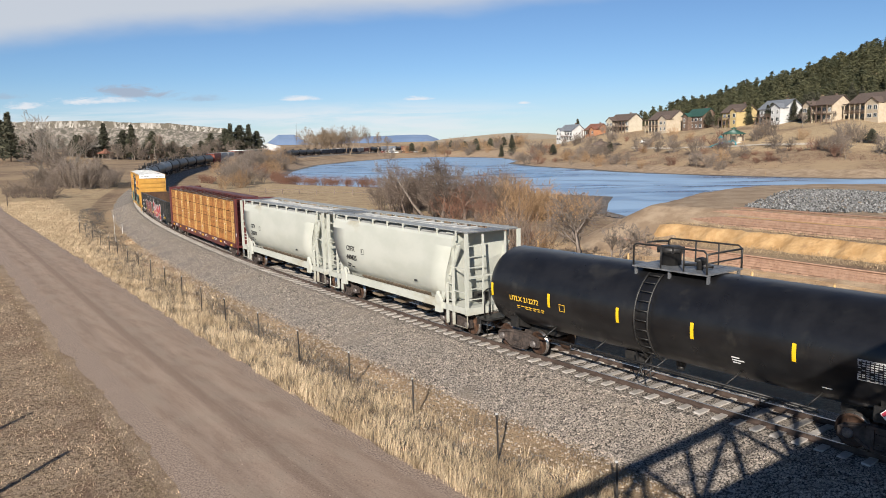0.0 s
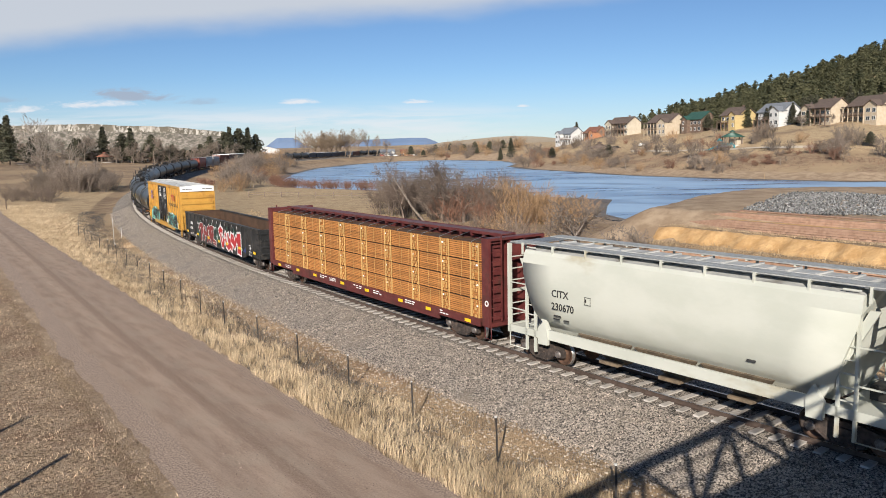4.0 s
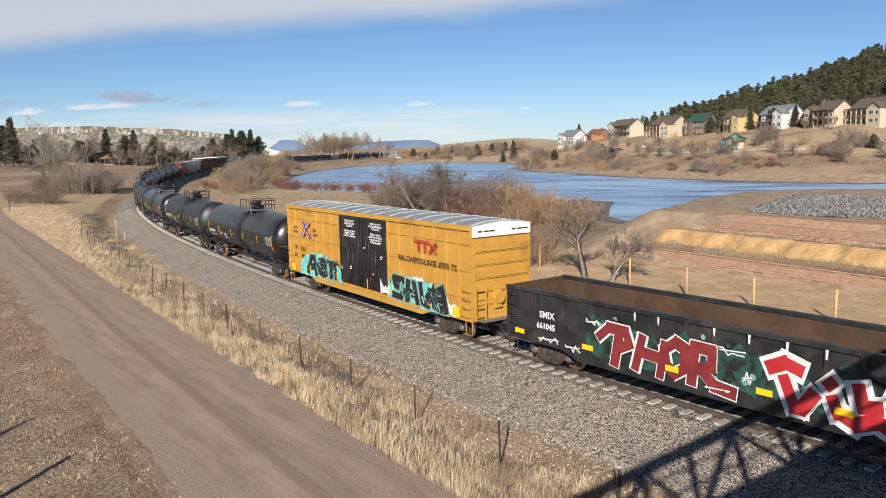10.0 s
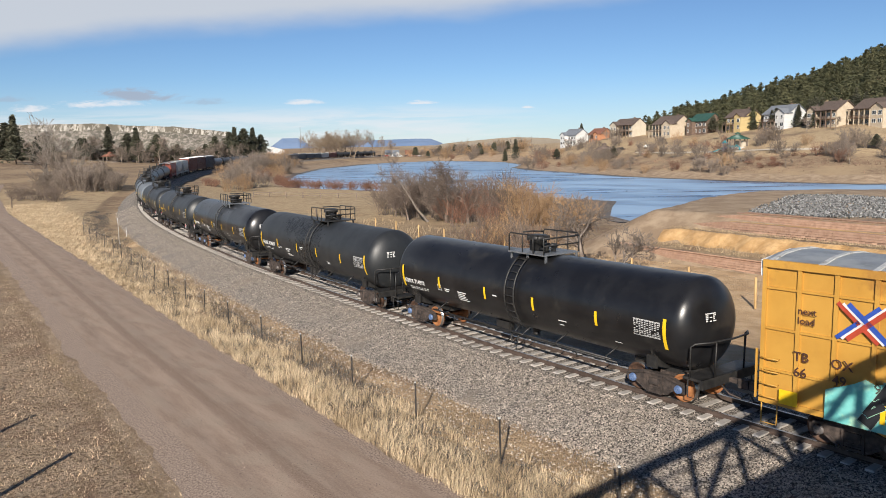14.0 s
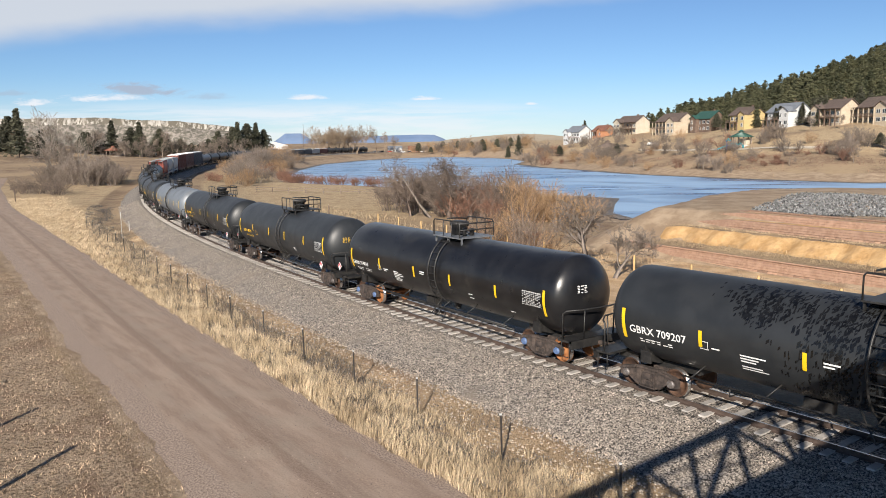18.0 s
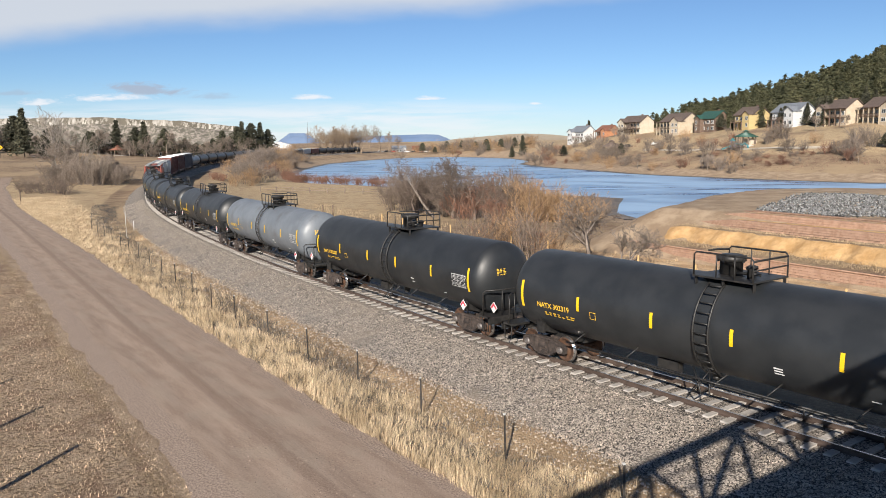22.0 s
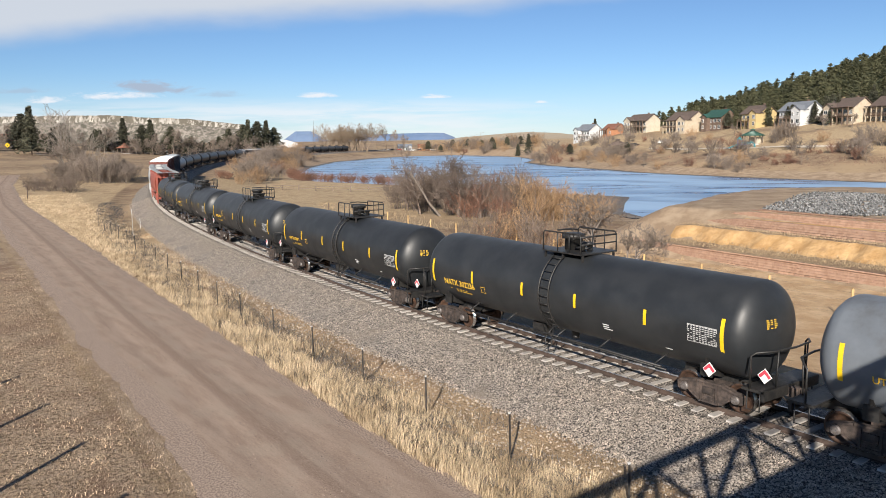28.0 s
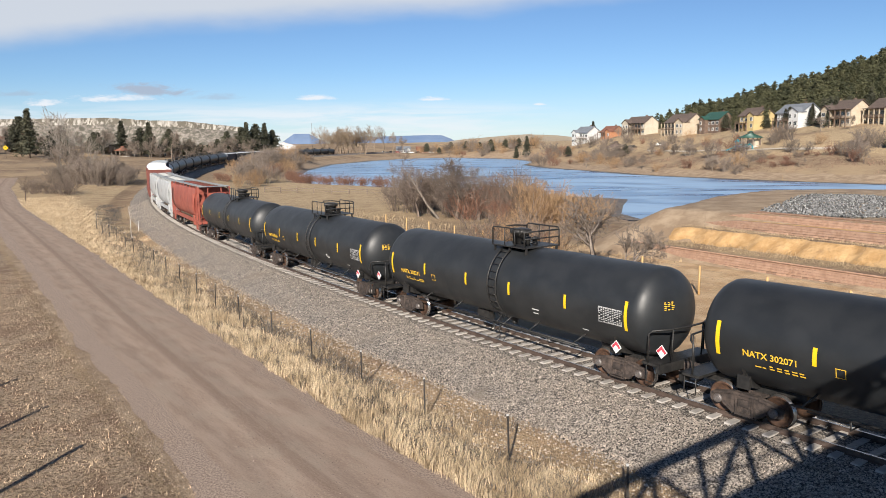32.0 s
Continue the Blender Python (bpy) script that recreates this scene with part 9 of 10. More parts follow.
    # small white scrawls
    for k, (x0, x1, z0, z1) in enumerate(((-8.35, -7.35, 0.98, 1.32), (-7.0, -6.35, 0.9, 1.25), (-6.05, -5.5, 2.0, 2.3), (-0.95, -0.15, 2.05, 2.32), (-0.2, 0.05, 1.3, 1.7), (-1.4, -0.6, 0.92, 1.0))):
        m_ = 3 + int((x1 - x0) * 6)
        line_ = [(x0 + (x1 - x0) * (i + rnd.uniform(-0.4, 0.4)) / m_, rnd.uniform(z0, z1)) for i in range(m_ + 1)]
        sprayed(((line_, ((x0, (z0 + z1) / 2), (x1, (z0 + z1) / 2 + 0.05))),), 0.035, 0.004, M_SPRAY_WHITE, wall, y, "small white sprayed scrawl", 90 + k)
    # paint runs at the top of some posts
    for k, x in enumerate((-4.0, -3.1, -1.15, -0.05, 1.05, 2.1, 4.05, 5.2)):
        piece("graffiti", blob_mesh([(x - 0.03, 2.78 - rnd.uniform(0.12, 0.3)), (x + 0.02, 2.5), (x + 0.04, 2.78), (x - 0.04, 2.8)], M_SPRAY_WHITE, 0.001), None, wall, "white paint run", pose(0, y - 0.004, 0))
    me = blob_mesh(ragged(6.45, 7.05, 0.95, 1.6, 21, 0.12, 0.25), M_SPRAY_BLUE)
    piece("graffiti", me, None, wall, "blue sprayed patch", pose(0, y - 0.002, 0))
    flat_words("SMIX", 0.34, -8.3, 1.93, M_WHITE_PAINT, wall, 0.004, 0.008, "lettering", "white stencilled lettering", y=y)
    flat_words("661045", 0.31, -8.45, 1.52, M_WHITE_PAINT, wall, 0.004, 0.008, "lettering", "white stencilled lettering", y=y)
    me = bars_mesh(3, 4, 0.46, 0.34, 51, 0.5)
    me.materials.append(M_WHITE_PAINT)
    piece("fine_print", me, None, wall, "", pose(8.16, y - 0.004, 1.52))
    me = bars_mesh(2, 2, 0.48, 0.28, 52, 0.4, True)
    me.materials.append(M_WHITE_PAINT)
    piece("fine_print", me, None, wall, "", pose(8.17, y - 0.004, 1.1))
    for x in (-9.32, -5.97, -2.56, 0.45, 2.6, 5.73, 9.07):
        bm = bmesh.new()
        box(bm, x - 0.24, x + 0.24, -1.64, -1.622, 1.16, 1.34)
        part("reflector", bm, M_YELLOW, car, "yellow reflective strip")
    CARS.append((car, s0, 16.4))
    return car


# ---- box cars ----
def box_car(s0, H, paint, label, top=4.92, doors=True, spins=True, roof=None, white_end=False, spacing=None):
    car = thing("boxcar")
    tagged(car, label, "boxcar", "cars of the freight train")
    Y, low = 1.50, 1.02
    roof = roof or M_BOX_ROOF
    bm = bmesh.new()
    box(bm, -H, H, -1.4, 1.4, 0.95, 1.05)
    box(bm, -H, H, -0.35, 0.35, 0.7, 0.95)
    part("floor", bm, M_BLACK, car)
    walls = []
    for y in (-1, 1):
        bm = bmesh.new()
        spans = ((-H, H),) if not doors else ((-H, -2.38), (2.54, H))
        for a, b in spans:
            box(bm, a, b, min(y * (Y - 0.05), y * Y), max(y * (Y - 0.05), y * Y), low, top)
            walls.append(part("side_wall", bm, paint, car))
            bm = bmesh.new()
        box(bm, -H, H, y * 1.53 - 0.07, y * 1.53 + 0.07, top - 0.16, top + 0.04)
        part("top_rail", bm, paint, car)
        bm = bmesh.new()
        prism(bm, [(-H, low - 0.02), (-H + 3.0, low - 0.04), (-H + 3.8, low - 0.3), (H - 3.8, low - 0.3), (H - 3.0, low - 0.04), (H, low - 0.02), (H, low + 0.12), (-H, low + 0.12)], y * 1.5 - 0.06, y * 1.5 + 0.06)
        box(bm, -5.2, 5.4, y * 1.57 - 0.05, y * 1.57 + 0.05, low + 0.0, low + 0.08)
        part("side_sill", bm, paint, car)
        posts = [-H + 0.05, -H + 1.0, -H + 1.95, -H + 2.9, -H + 3.85, -H + 4.8, -H + 5.75, -2.45, 2.61, 3.6, 4.7, 5.65, 6.6, 7.5, H - 0.95, H - 0.05] if doors else [-H + 0.05 + i * (2 * H - 0.1) / 14 for i in range(15)]
        for x in posts:
            bm = bmesh.new()
            box(bm, x - 0.055, x + 0.055, min(y * Y, y * (Y + 0.07)), max(y * Y, y * (Y + 0.07)), low, top - 0.1)
            part("side_post", bm, paint, car)
        if doors:
            for a, b in spans:
                for z in (1.95, 3.1, 4.2):
                    for xa, xb in zip([p for p in posts if a - 0.2 <= p <= b + 0.2], [p for p in posts if a - 0.2 <= p <= b + 0.2][1:]):
                        if xb - xa > 0.3:
                            bm = bmesh.new()
                            box(bm, xa + 0.06, xb - 0.06, min(y * Y, y * (Y + 0.055)), max(y * Y, y * (Y + 0.055)), z - 0.025, z + 0.035)
                            part("panel_rib", bm, paint, car)
            for k, (a, b) in enumerate(((-2.38, 0.18), (0.22, 2.54))):
                bm = bmesh.new()
                ya, yb = sorted((y * (Y - 0.02), y * (Y + 0.05)))
                box(bm, a, b, ya, yb, low + 0.22, top - 0.18)
                dm = M_BOX_DOOR if paint is M_BOX else paint
                d = part("plug_door", bm, dm, car, "black plug door" if paint is M_BOX else "")
                ya, yb = sorted((y * (Y + 0.05), y * (Y + 0.09)))
                for x in (a + 0.04, (a + b) / 2 - 0.35, (a + b) / 2 + 0.9 if k == 0 else (a + b) / 2 + 0.7, b - 0.04):
                    bm = bmesh.new()
                    box(bm, x - 0.04, x + 0.04, ya, yb, low + 0.22, top - 0.2)
                    part("door_post", bm, dm, d)
                for z in (1.28, 1.9, 2.5, 3.1, 3.75, 4.65):
                    bm = bmesh.new()
                    box(bm, a, b, ya - 0.002 * y, yb - 0.002 * y, z - 0.03, z + 0.03)
                    part("door_rib", bm, dm, d)
                bm = bmesh.new()
                xx = a + 0.35 if k else b - 0.35
                for dx in (0, 0.28):
                    tube(bm, [(xx + dx, y * (Y + 0.13), low + 0.2), (xx + dx, y * (Y + 0.13), top - 0.3)], 0.025, 6)
                part("locking_bar", bm, M_BOX_DOOR if paint is M_BOX else M_BLACK, d)
                if paint is M_BOX and y < 0:
                    for i, t in enumerate((("CLOSE THIS DOOR", "BEFORE CLOSING", "MAIN DOOR", "", "CIERRE ESTA PUERTA", "ANTES DE CERRAR", "LA PUERTA PRINCIPAL"), ("CLOSE AND LOCK", "BOTH DOORS BEFORE", "MOVING CAR", "", "CIERRE Y PONGA", "EL SEGURO EN AMBAS", "PUERTAS ANTES DE", "MOVER EL CARRO"))[k]):
                        if t:
                            me = words(t, 0.13, 0.001, "CENTER", 0.003)
                            me.materials.append(M_WHITE_PAINT)
                            piece("lettering", me, None, d, "", pose((a + b) / 2 - 0.1 + 0.25 * k, -Y - 0.10, 4.45 - i * 0.13))
        for sx in (-1, 1):
            bm = bmesh.new()
            for k in range(4):
                z = 1.2 + k * 0.36
                tube(bm, [(sx * (H - 0.06), y * 1.56, z), (sx * (H - 0.06), y * 1.66, z), (sx * (H - 0.55), y * 1.66, z), (sx * (H - 0.55), y * 1.56, z)], 0.018, 5)
            tube(bm, [(sx * (H - 0.06), y * 1.5, 1.05), (sx * (H - 0.06), y * 1.5, 0.42), (sx * (H - 0.5), y * 1.5, 0.42), (sx * (H - 0.5), y * 1.5, 1.05)], 0.022, 6)
            part("side_ladder", bm, paint, car)
    bm = bmesh.new()
    prism(bm, [(-1.58, top), (-0.8, top + 0.14), (0, top + 0.18), (0.8, top + 0.14), (1.58, top), (1.58, top - 0.05), (-1.58, top - 0.05)], -H - 0.02, H + 0.02, "YZ")
    part("roof", bm, roof, car)
    n = 14
    for k in range(n + 1):
        x = -H + 0.2 + k * (2 * H - 0.4) / n
        bm = bmesh.new()
        prism(bm, [(-1.58, top + 0.035), (-0.8, top + 0.175), (0, top + 0.215), (0.8, top + 0.175), (1.58, top + 0.035), (1.58, top), (0, top + 0.16), (-1.58, top)], x - 0.06, x + 0.06, "YZ")
        part("roof_rib", bm, M_SILVER if paint is M_BOX else roof, car)
    for sx in (-1, 1):
        bm = bmesh.new()
        xa, xb = sorted((sx * H, sx * (H - 0.08)))
        box(bm, xa, xb, -1.45, 1.45, low, top)
        ew = part("end_wall", bm, paint, car)
        for z in (1.75, 2.3, 2.85, 3.4, 3.95):
            for q, (za, zb, dd) in enumerate(((0.0, 0.34, 0.05), (0.06, 0.28, 0.085))):
                a, b = sorted((sx * H, sx * (H + dd)))
                if q == 0:
                    bm = bmesh.new()
                box(bm, a, b, -1.38, 1.38, z + za - 0.1, z + zb - 0.1)
            part("end_rib", bm, paint, ew)
        if white_end:
            bm = bmesh.new()
            a, b = sorted((sx * (H + 0.0), sx * (H + 0.1)))
            prism(bm, [(-1.5, top - 0.42), (1.5, top - 0.42), (1.5, top + 0.02), (0, top + 0.17), (-1.5, top + 0.02)], a, b, "YZ")
            part("end_fascia", bm, M_WHITE, car, "white painted upper end panel")
            me = bars_mesh(3, 1, 0.9, 0.12, 71, 0.8)
            me.materials.append(M_BLK_PAINT)
            for yy in (-0.85, 0.9):
                piece("fine_print", me, None, car, "", pose(sx * (H + 0.11), yy * sx, top - 0.2, 0, 0, 90 * sx))
        bm = bmesh.new()
        xe = sx * (H + 0.16)
        for k in range(4):
            z = 1.2 + k * 0.36
            box(bm, xe - 0.02, xe + 0.02, -1.45, -0.95, z, z + 0.035)
        box(bm, xe - 0.025, xe + 0.025, -0.97, -0.92, 1.05, 2.45)
        box(bm, xe - 0.025, xe + 0.025, -1.47, -1.42, 1.05, 2.45)
        part("end_ladder", bm, paint, car)
        bm = bmesh.new()
        lathe(bm, ((0, 0.26), (0.04, 0.28), (0.08, 0.26)), "X", 16, Matrix.Translation((xe, -0.25 * sx, 1.95)))
        a, b = sorted((sx * H, xe))
        box(bm, a, b, -0.45, -0.1, 1.5, 2.3)
        part("hand_brake", bm, paint, car)
        bm = bmesh.new()
        a, b = sorted((sx * H, sx * (H + 0.35)))
        box(bm, a, b, -1.2, 1.2, 1.0, 1.06)
        part("end_platform", bm, M_GRATE, car)
        coupler(car, sx * (H + 0.1), sx)
        truck(car, sx * ((spacing or 14.0) / 2), spins)
    CARS.append((car, s0, spacing or 14.0))
    return car, walls[0]


BLACK_LETTERS_REAR = ((((-6.5, 1.05), (-6.0, 2.05), (-5.6, 2.1), (-5.4, 1.05)), ((-6.2, 1.45), (-5.5, 1.5))), (((-4.4, 2.05), (-4.95, 1.95), (-5.0, 1.25), (-4.5, 1.1), (-4.1, 1.25)), ((-4.75, 1.6), (-4.3, 1.65), (-4.2, 2.0))),
                      (((-3.0, 2.0), (-3.6, 1.95), (-3.65, 1.15), (-2.8, 1.2)), ((-3.55, 1.55), (-2.95, 1.58))))
BLACK_LETTERS_FRONT = ((((4.05, 2.05), (3.25, 2.08), (3.4, 1.7), (4.1, 1.5), (3.85, 1.1), (3.15, 1.15)),), (((4.5, 2.05), (4.4, 1.0)), ((4.45, 1.5), (5.1, 1.45)), ((5.0, 2.05), (5.3, 0.98))),
                       (((5.55, 2.05), (5.7, 1.15), (6.15, 1.05), (6.3, 1.85)),), (((7.3, 2.08), (6.6, 1.75), (6.65, 1.15), (7.2, 1.05)), ((6.95, 1.5), (7.4, 1.52)), ((7.3, 2.05), (7.55, 1.0))))


def golden_boxcar(s0):
    car, wall = box_car(s0, 9.35, M_BOX, "golden yellow boxcar with black doors and cyan graffiti", white_end=True)
    y = -1.60
    # sprayed pieces and lettering stand just proud of the posts
    for k, (x0, x1, z1, sd) in enumerate(((-7.55, -2.3, 2.5, 31), (2.65, 7.75, 2.4, 33))):
        n = 22
        rnd = random.Random(sd)
        outl = [(x0 + (x1 - x0) * i / n, 0.98) for i in range(n + 1)]
        outl += [(x1 - (x1 - x0) * i / n, 1.15 + (z1 - 1.15) * (math.sin(math.pi * (0.08 + 0.84 * i / n)) ** 0.5) * rnd.uniform(0.86, 1.0)) for i in range(n + 1)]
        piece("graffiti", blob_mesh(outl, M_CYAN, 0.001), None, wall, "cyan sprayed background", pose(0, y, 0))
    for letters, sd in ((BLACK_LETTERS_REAR, 79), (BLACK_LETTERS_FRONT, 77)):
        letters = [[[(px_, 1.17 + (pz_ - 1.0) * 0.86) for px_, pz_ in st] for st in one] for one in letters]
        sprayed(letters, 0.34, 0.11, M_SPRAY_BLACK, wall, y - 0.002, "black sprayed letters", sd, M_SPRAY_MINT, "pale green sprayed outline")
    rnd = random.Random(88)
    for x0, x1, z0, z1 in ((-6.7, -2.7, 1.12, 2.2), (3.0, 7.4, 1.12, 2.15)):
        for k in range(16):
            x, z = rnd.uniform(x0, x1), rnd.uniform(z0, z1 - 0.2)
            a = rnd.uniform(0.6, 2.4)
            L = rnd.uniform(0.2, 0.55)
            pts = ((x, z), (x + L * math.cos(a), min(z1 + 0.1, z + L * math.sin(a))), (x + L * math.cos(a) + rnd.uniform(-0.2, 0.3), z + rnd.uniform(-0.05, 0.35)))
            mt, w = (M_CYAN, 0.05) if k % 3 == 0 else (M_SPRAY_BLACK, rnd.uniform(0.08, 0.2))
            sprayed((((pts),),), w, 0.03, mt, wall, y - 0.016 - 0.0006 * k, "sprayed stroke", 500 + k, M_CYAN if mt is M_SPRAY_BLACK else M_SPRAY_MINT, "pale sprayed edge")
    piece("graffiti", blob_mesh(ragged(1.9, 2.75, 1.05, 1.9, 5, 0.15, 0.2), M_SPRAY_WHITE), None, wall, "white sprayed cloud", pose(0, y, 0))
    piece("graffiti", blob_mesh(ragged(4.9, 5.8, 2.18, 2.5, 6, 0.15, 0.1), M_SPRAY_WHITE), None, wall, "white sprayed cloud", pose(0, y - 0.002, 0))
    piece("graffiti", blob_mesh(ragged(7.45, 8.4, 1.02, 1.62, 7, 0.2, 0.12), M_SPRAY_WHITE), None, wall, "white sprayed cloud", pose(0, y - 0.002, 0))
    for t, x, z, sz in (("next", -8.35, 3.62, 0.27), ("load", -8.35, 3.36, 0.27), ("any", -5.72, 3.6, 0.27), ("road", -5.72, 3.34, 0.27), ("TB", -8.42, 2.36, 0.36), ("OX", -7.45, 2.36, 0.36), ("66", -8.4, 1.94, 0.36), ("49", -7.4, 1.94, 0.36), ("97", -6.4, 1.94, 0.36)):
        flat_words(t, sz, x, z, M_BROWN_PAINT, wall, 0.0, 0.004, "lettering", "", y=y)
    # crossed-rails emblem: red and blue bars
    for up, side, mt, off, w in ((1, -0.13, M_LOGO_BLUE, 0.0, 0.11), (-1, -0.13, M_LOGO_RED, 0.0, 0.11), (1, 0.0, M_SPRAY_WHITE, 0.002, 0.07), (-1, 0.0, M_SPRAY_WHITE, 0.002, 0.07), (1, 0.13, M_LOGO_RED, 0.004, 0.13), (-1, 0.13, M_LOGO_BLUE, 0.004, 0.13)):
        a, b = (-6.72 - 0.5 + side, 3.62 - 0.45 * up), (-6.72 + 0.5 + side, 3.62 + 0.45 * up)
        bm = bmesh.new()
        beam(bm, (a[0], y - off, a[1]), (b[0], y - off, b[1]), 0.004, w)
        part("emblem_bar", bm, mt, wall)
    # large red mark of three bars and a cross, as plain shapes
    for a, b, w in (((5.08, 4.02), (6.25, 4.02), 0.15), ((5.45, 3.55), (5.45, 4.0), 0.19), ((5.95, 3.55), (5.95, 4.0), 0.19), ((6.25, 3.55), (6.85, 4.07), 0.12), ((6.25, 4.07), (6.85, 3.55), 0.17), ((6.45, 3.55), (6.95, 3.98), 0.05)):
        bm = bmesh.new()
        beam(bm, (a[0], y, a[1]), (b[0], y, b[1]), 0.004, w)
        part("emblem_bar", bm, M_LOGO_RED, wall)
    for t, x in (("RAL", 3.66), ("CAR", 4.4), ("POOL", 5.1), ("ING", 6.12), ("E", 6.66), ("XPER", 6.98), ("TS", 7.98)):
        flat_words(t, 0.37, x, 3.02, M_BLK_PAINT, wall, 0.0, 0.002, "lettering", "black stencilled lettering", y=y)
    for x, w in ((-8.5, 0.25), (-6.15, 0.06), (-2.75, 0.06), (0.6, 0.06), (2.99, 0.06), (6.3, 0.06), (8.35, 0.27)):
        bm = bmesh.new()
        box(bm, x - w, x + w, y - 0.022, y - 0.018, 1.22 if w < 0.1 else 1.1, 1.7 if w < 0.1 else 1.5)
        part("reflector", bm, M_YELLOW, car, "yellow reflective strip")
    for a, b in ((-2.38, 0.18), (0.22, 2.54)):
        for z, h_ in ((1.62, 0.5), (2.28, 0.5), (2.9, 0.5)):
            for q in (0.27, 0.73):
                bm = bmesh.new()
                xx = a + (b - a) * q
                box(bm, xx - 0.42, xx + 0.42, -1.572, -1.55, z - 0.2, z + 0.2)
                part("door_panel", bm, M_BOX_DOOR, car)
        for q in (0.42, 0.58):
            bm = bmesh.new()
            xx = a + (b - a) * q
            tube(bm, [(xx, -1.63, 1.3), (xx, -1.63, 3.4)], 0.022, 6)
            for z in (1.5, 2.2, 2.9, 3.35):
                box(bm, xx - 0.05, xx + 0.05, -1.64, -1.55, z - 0.04, z + 0.04)
            part("locking_rod", bm, M_BOX_DOOR, car, "black vertical locking rod")
    for k, (x, z, w, mt) in enumerate(((-2.0, 2.0, 0.22, M_WHITE_PAINT), (-1.2, 1.8, 0.2, M_LOGO_RED), (-1.0, 2.1, 0.3, M_WHITE_PAINT), (0.5, 3.3, 0.25, M_WHITE_PAINT), (1.1, 1.75, 0.22, M_LOGO_RED), (1.35, 1.95, 0.22, M_WHITE_PAINT), (2.2, 2.9, 0.3, M_WHITE_PAINT))):
        me = bars_mesh(1, 2, w, 0.22, 90 + k, 0.9)
        me.materials.append(mt)
        piece("fine_print", me, None, car, "", pose(x, -1.66, z))
    return car


# ---- the train, front to rear ----
T_BLACK = "shiny black tank car with yellow reflectors on its side"
T_DULL = "dull black tank car with yellow lettering and reflectors"
tank_car(24.3, "gloss", "UTLX 212272", "yellow", "shiny black tank car with small yellow reflectors", long_marks=False, text_a=-0.21, text_x=-6.68, mark_a=0.07, placards=True, top_x=-0.95)
hopper_car(40.05, 6.4, M_HOPPER, ("CBFX", "440425"), "dusty white covered hopper car with black lettering")
hopper_car(53.95, 7.0, M_HOPPER, ("CITX", "230670"), "dusty white covered hopper car with rounded sides")
centerbeam_car(73.42)
gondola_car(96.58)
golden_boxcar(118.15)
tank_car(138.04, "gloss", "GBRX 714812", "white", T_BLACK, text_a=-0.32, text_x=-7.35, mark_a=-0.02, blue=True, orange=True)
tank_car(156.6, "matt", "GBRX 709207", "white", "dull black tank car streaked with spilled oil", text_a=-0.30, text_x=-7.2, text_size=0.36, mark_a=-0.02, smudge=True)
tank_car(175.1, "gloss", "GBRX 714813", "white", T_BLACK, text_a=-0.32, text_x=-7.35, mark_a=-0.02, blue=True, orange=True)
tank_car(193.5, "matt", "NATX 302319", "yellow", T_DULL, placards=True)
tank_car(211.7, "matt", "NATX 302307", "yellow", T_DULL, placards=True)
tank_car(229.75, "grey", "UTLX 209575", "yellow", "blue-grey tank car with yellow lettering and reflectors", placards=True, shift=-0.35)
tank_car(247.9, "matt", "NATX 302236", "yellow", T_DULL, placards=True, shift=-0.55, text_size=0.36, text_a=-0.34)
tank_car(266.0, "matt", "NATX 302071", "yellow", T_DULL, placards=True)
tank_car(284.2, "matt", "NATX 302211", "yellow", T_DULL, placards=True)
tank_car(302.4, "matt", "NATX 302229", "yellow", T_DULL, placards=True)
tank_car(320.6, "matt", "", "yellow", T_DULL)
hopper_car(337.4, 7.5, M_ORANGE, (), "faded orange-red covered hopper car", roof=M_RUSTBOX)
hopper_car(352.3, 6.8, M_GREYHOP, (), "light grey covered hopper car", spins=False)
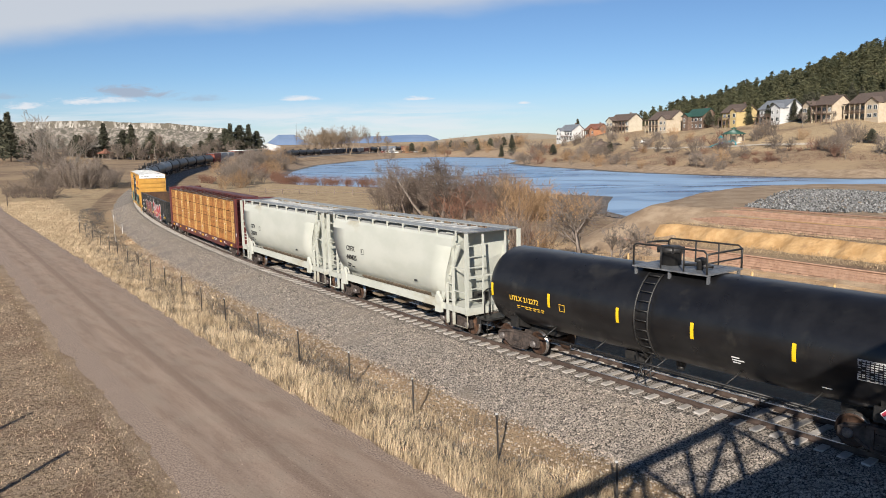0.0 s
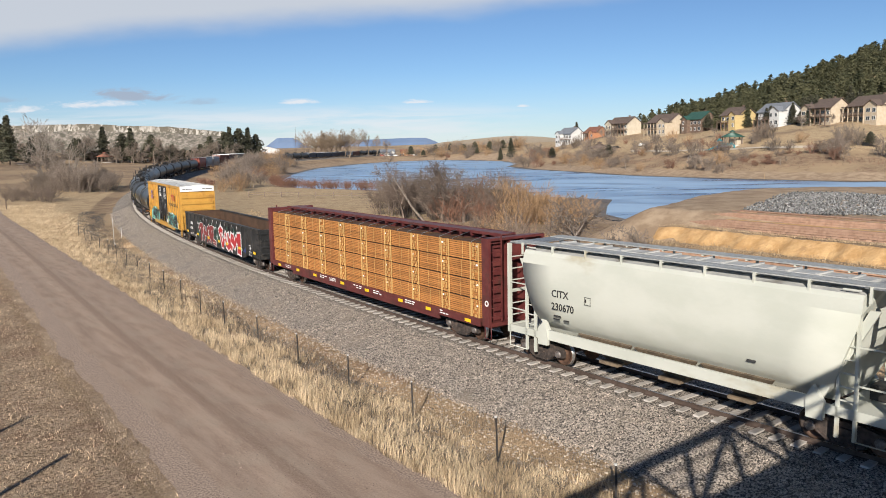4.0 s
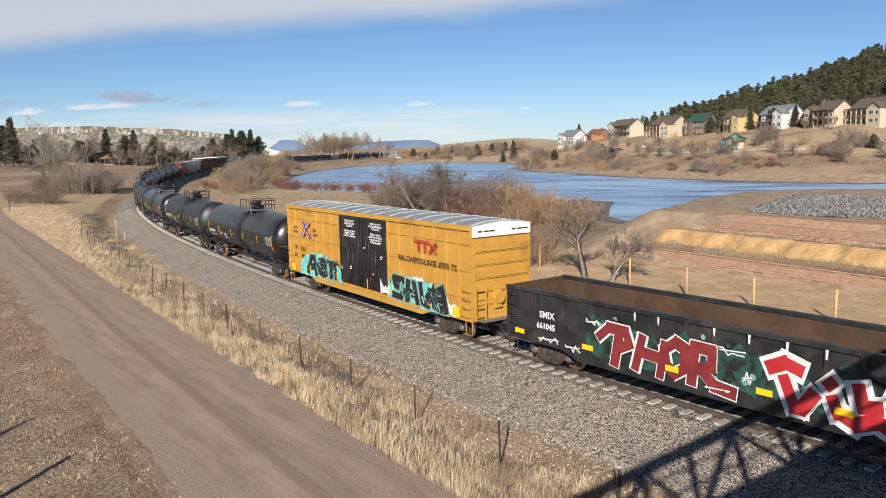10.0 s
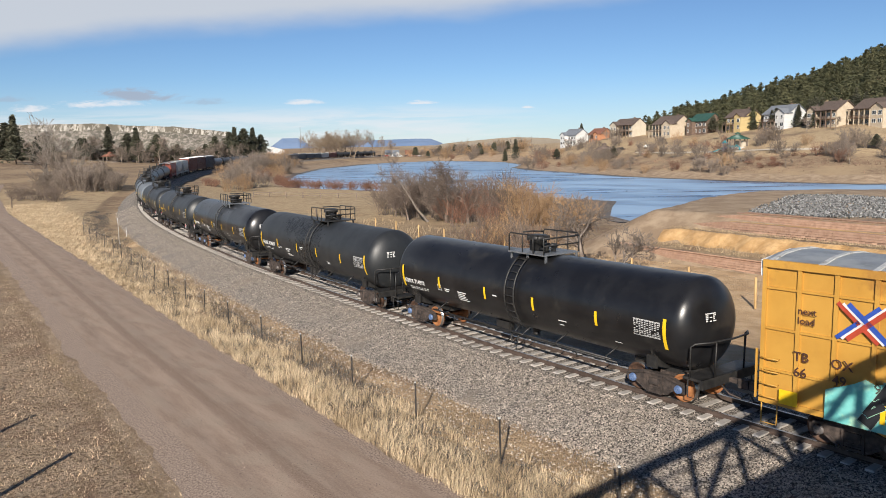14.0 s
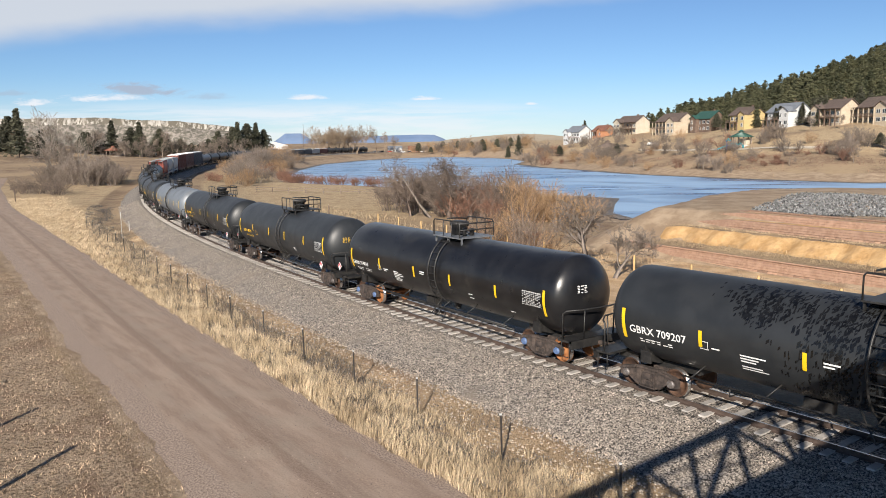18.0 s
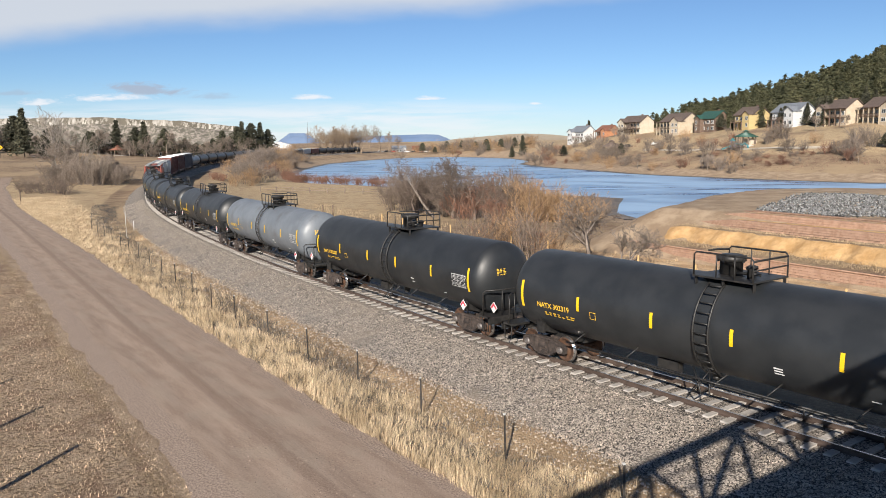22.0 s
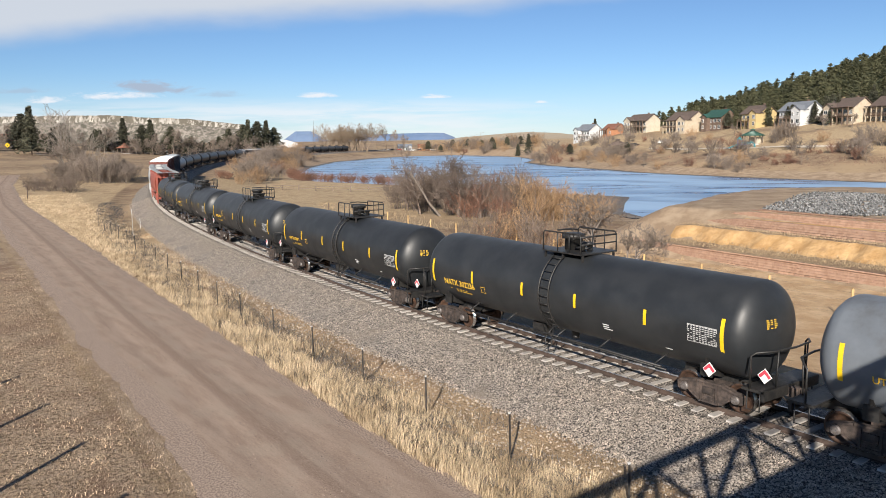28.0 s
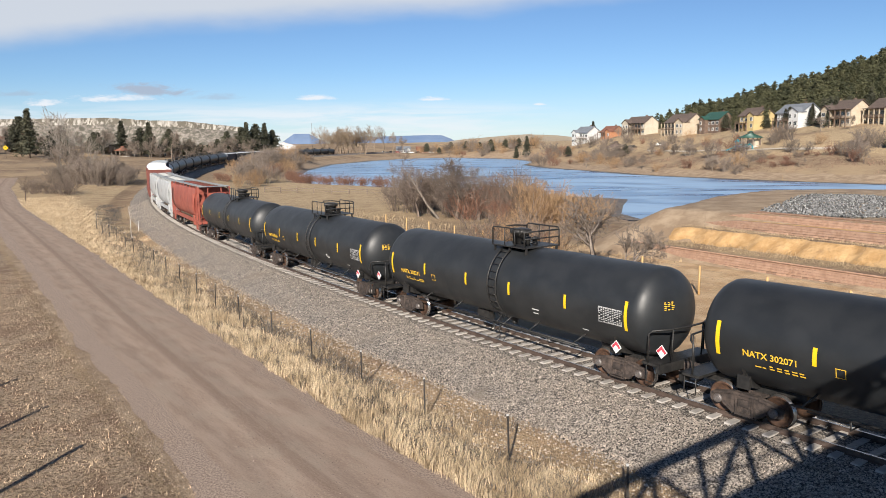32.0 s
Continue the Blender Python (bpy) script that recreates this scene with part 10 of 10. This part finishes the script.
hopper_car(366.8, 6.8, M_GREYHOP, (), "light grey covered hopper car", spins=False)
box_car(383.2, 8.4, M_RUSTBOX, "brown-red boxcar with ribbed sides and a white roof", doors=False, spins=False, roof=M_WHITE, spacing=12.6)
box_car(401.6, 8.6, M_MAROON, "dark maroon boxcar with a pale roof", doors=False, spins=False, roof=M_WHITE, spacing=12.8)
box_car(420.2, 8.6, M_DARKBOX, "dark blue boxcar with ribbed sides", doors=False, spins=False, spacing=12.8)
tank_car(438.4, "grey", "", "yellow", "blue-grey tank car far down the train", spins=False)
for i in range(7):
    tank_car(456.6 + 18.3 * i, "matt", "", "yellow", "black tank car far down the train", spins=False)
for i in range(7):
    box_car(585.4 + 19.6 * i, 8.9, (M_RUSTBOX, M_DARKBOX, M_GREYHOP)[i % 3 if i > 3 else 1], "dark boxcar far down the train", top=3.6, doors=False, spins=False, spacing=13.0)
for i in range(6):
    tank_car(722.9 + 18.3 * i, "matt", "", "yellow", "black tank car far down the train", spins=False)


# ---- movement ----
def car_pose(s, spacing):
    front, _ = line_at(s - spacing / 2)
    rear, _ = line_at(s + spacing / 2)
    d = front - rear
    return Matrix.Translation((front + rear) / 2) @ Euler((0, -math.atan2(d.z, d.xy.length), math.atan2(d.y, d.x))).to_matrix().to_4x4()


def motions():
    place = {}
    for car, s0, spacing in CARS:
        place[car] = (s0, spacing)
        walk(car, [(t, car_pose(s0 - gone(t), spacing)) for t in range(0, 33)])
    for t_, car, x in SWIVELS:
        s0, spacing = place[car]
        rows = []
        for t in range(0, 33, 2):
            s = s0 - gone(t)
            h_car = car_pose(s, spacing).to_euler().z
            h = line_at(s - x)[1] + math.pi
            rows.append((t, Matrix.Translation((x, 0, 0)) @ Matrix.Rotation((h - h_car + math.pi) % math.tau - math.pi, 4, "Z")))
        walk(t_, rows)
    for w, x in SPINNERS:
        walk(w, [(k / 15, Matrix.Translation((x, 0, 0.457)) @ Matrix.Rotation(gone(k / 15) / 0.457, 4, "Y")) for k in range(0, 481)])


motions()
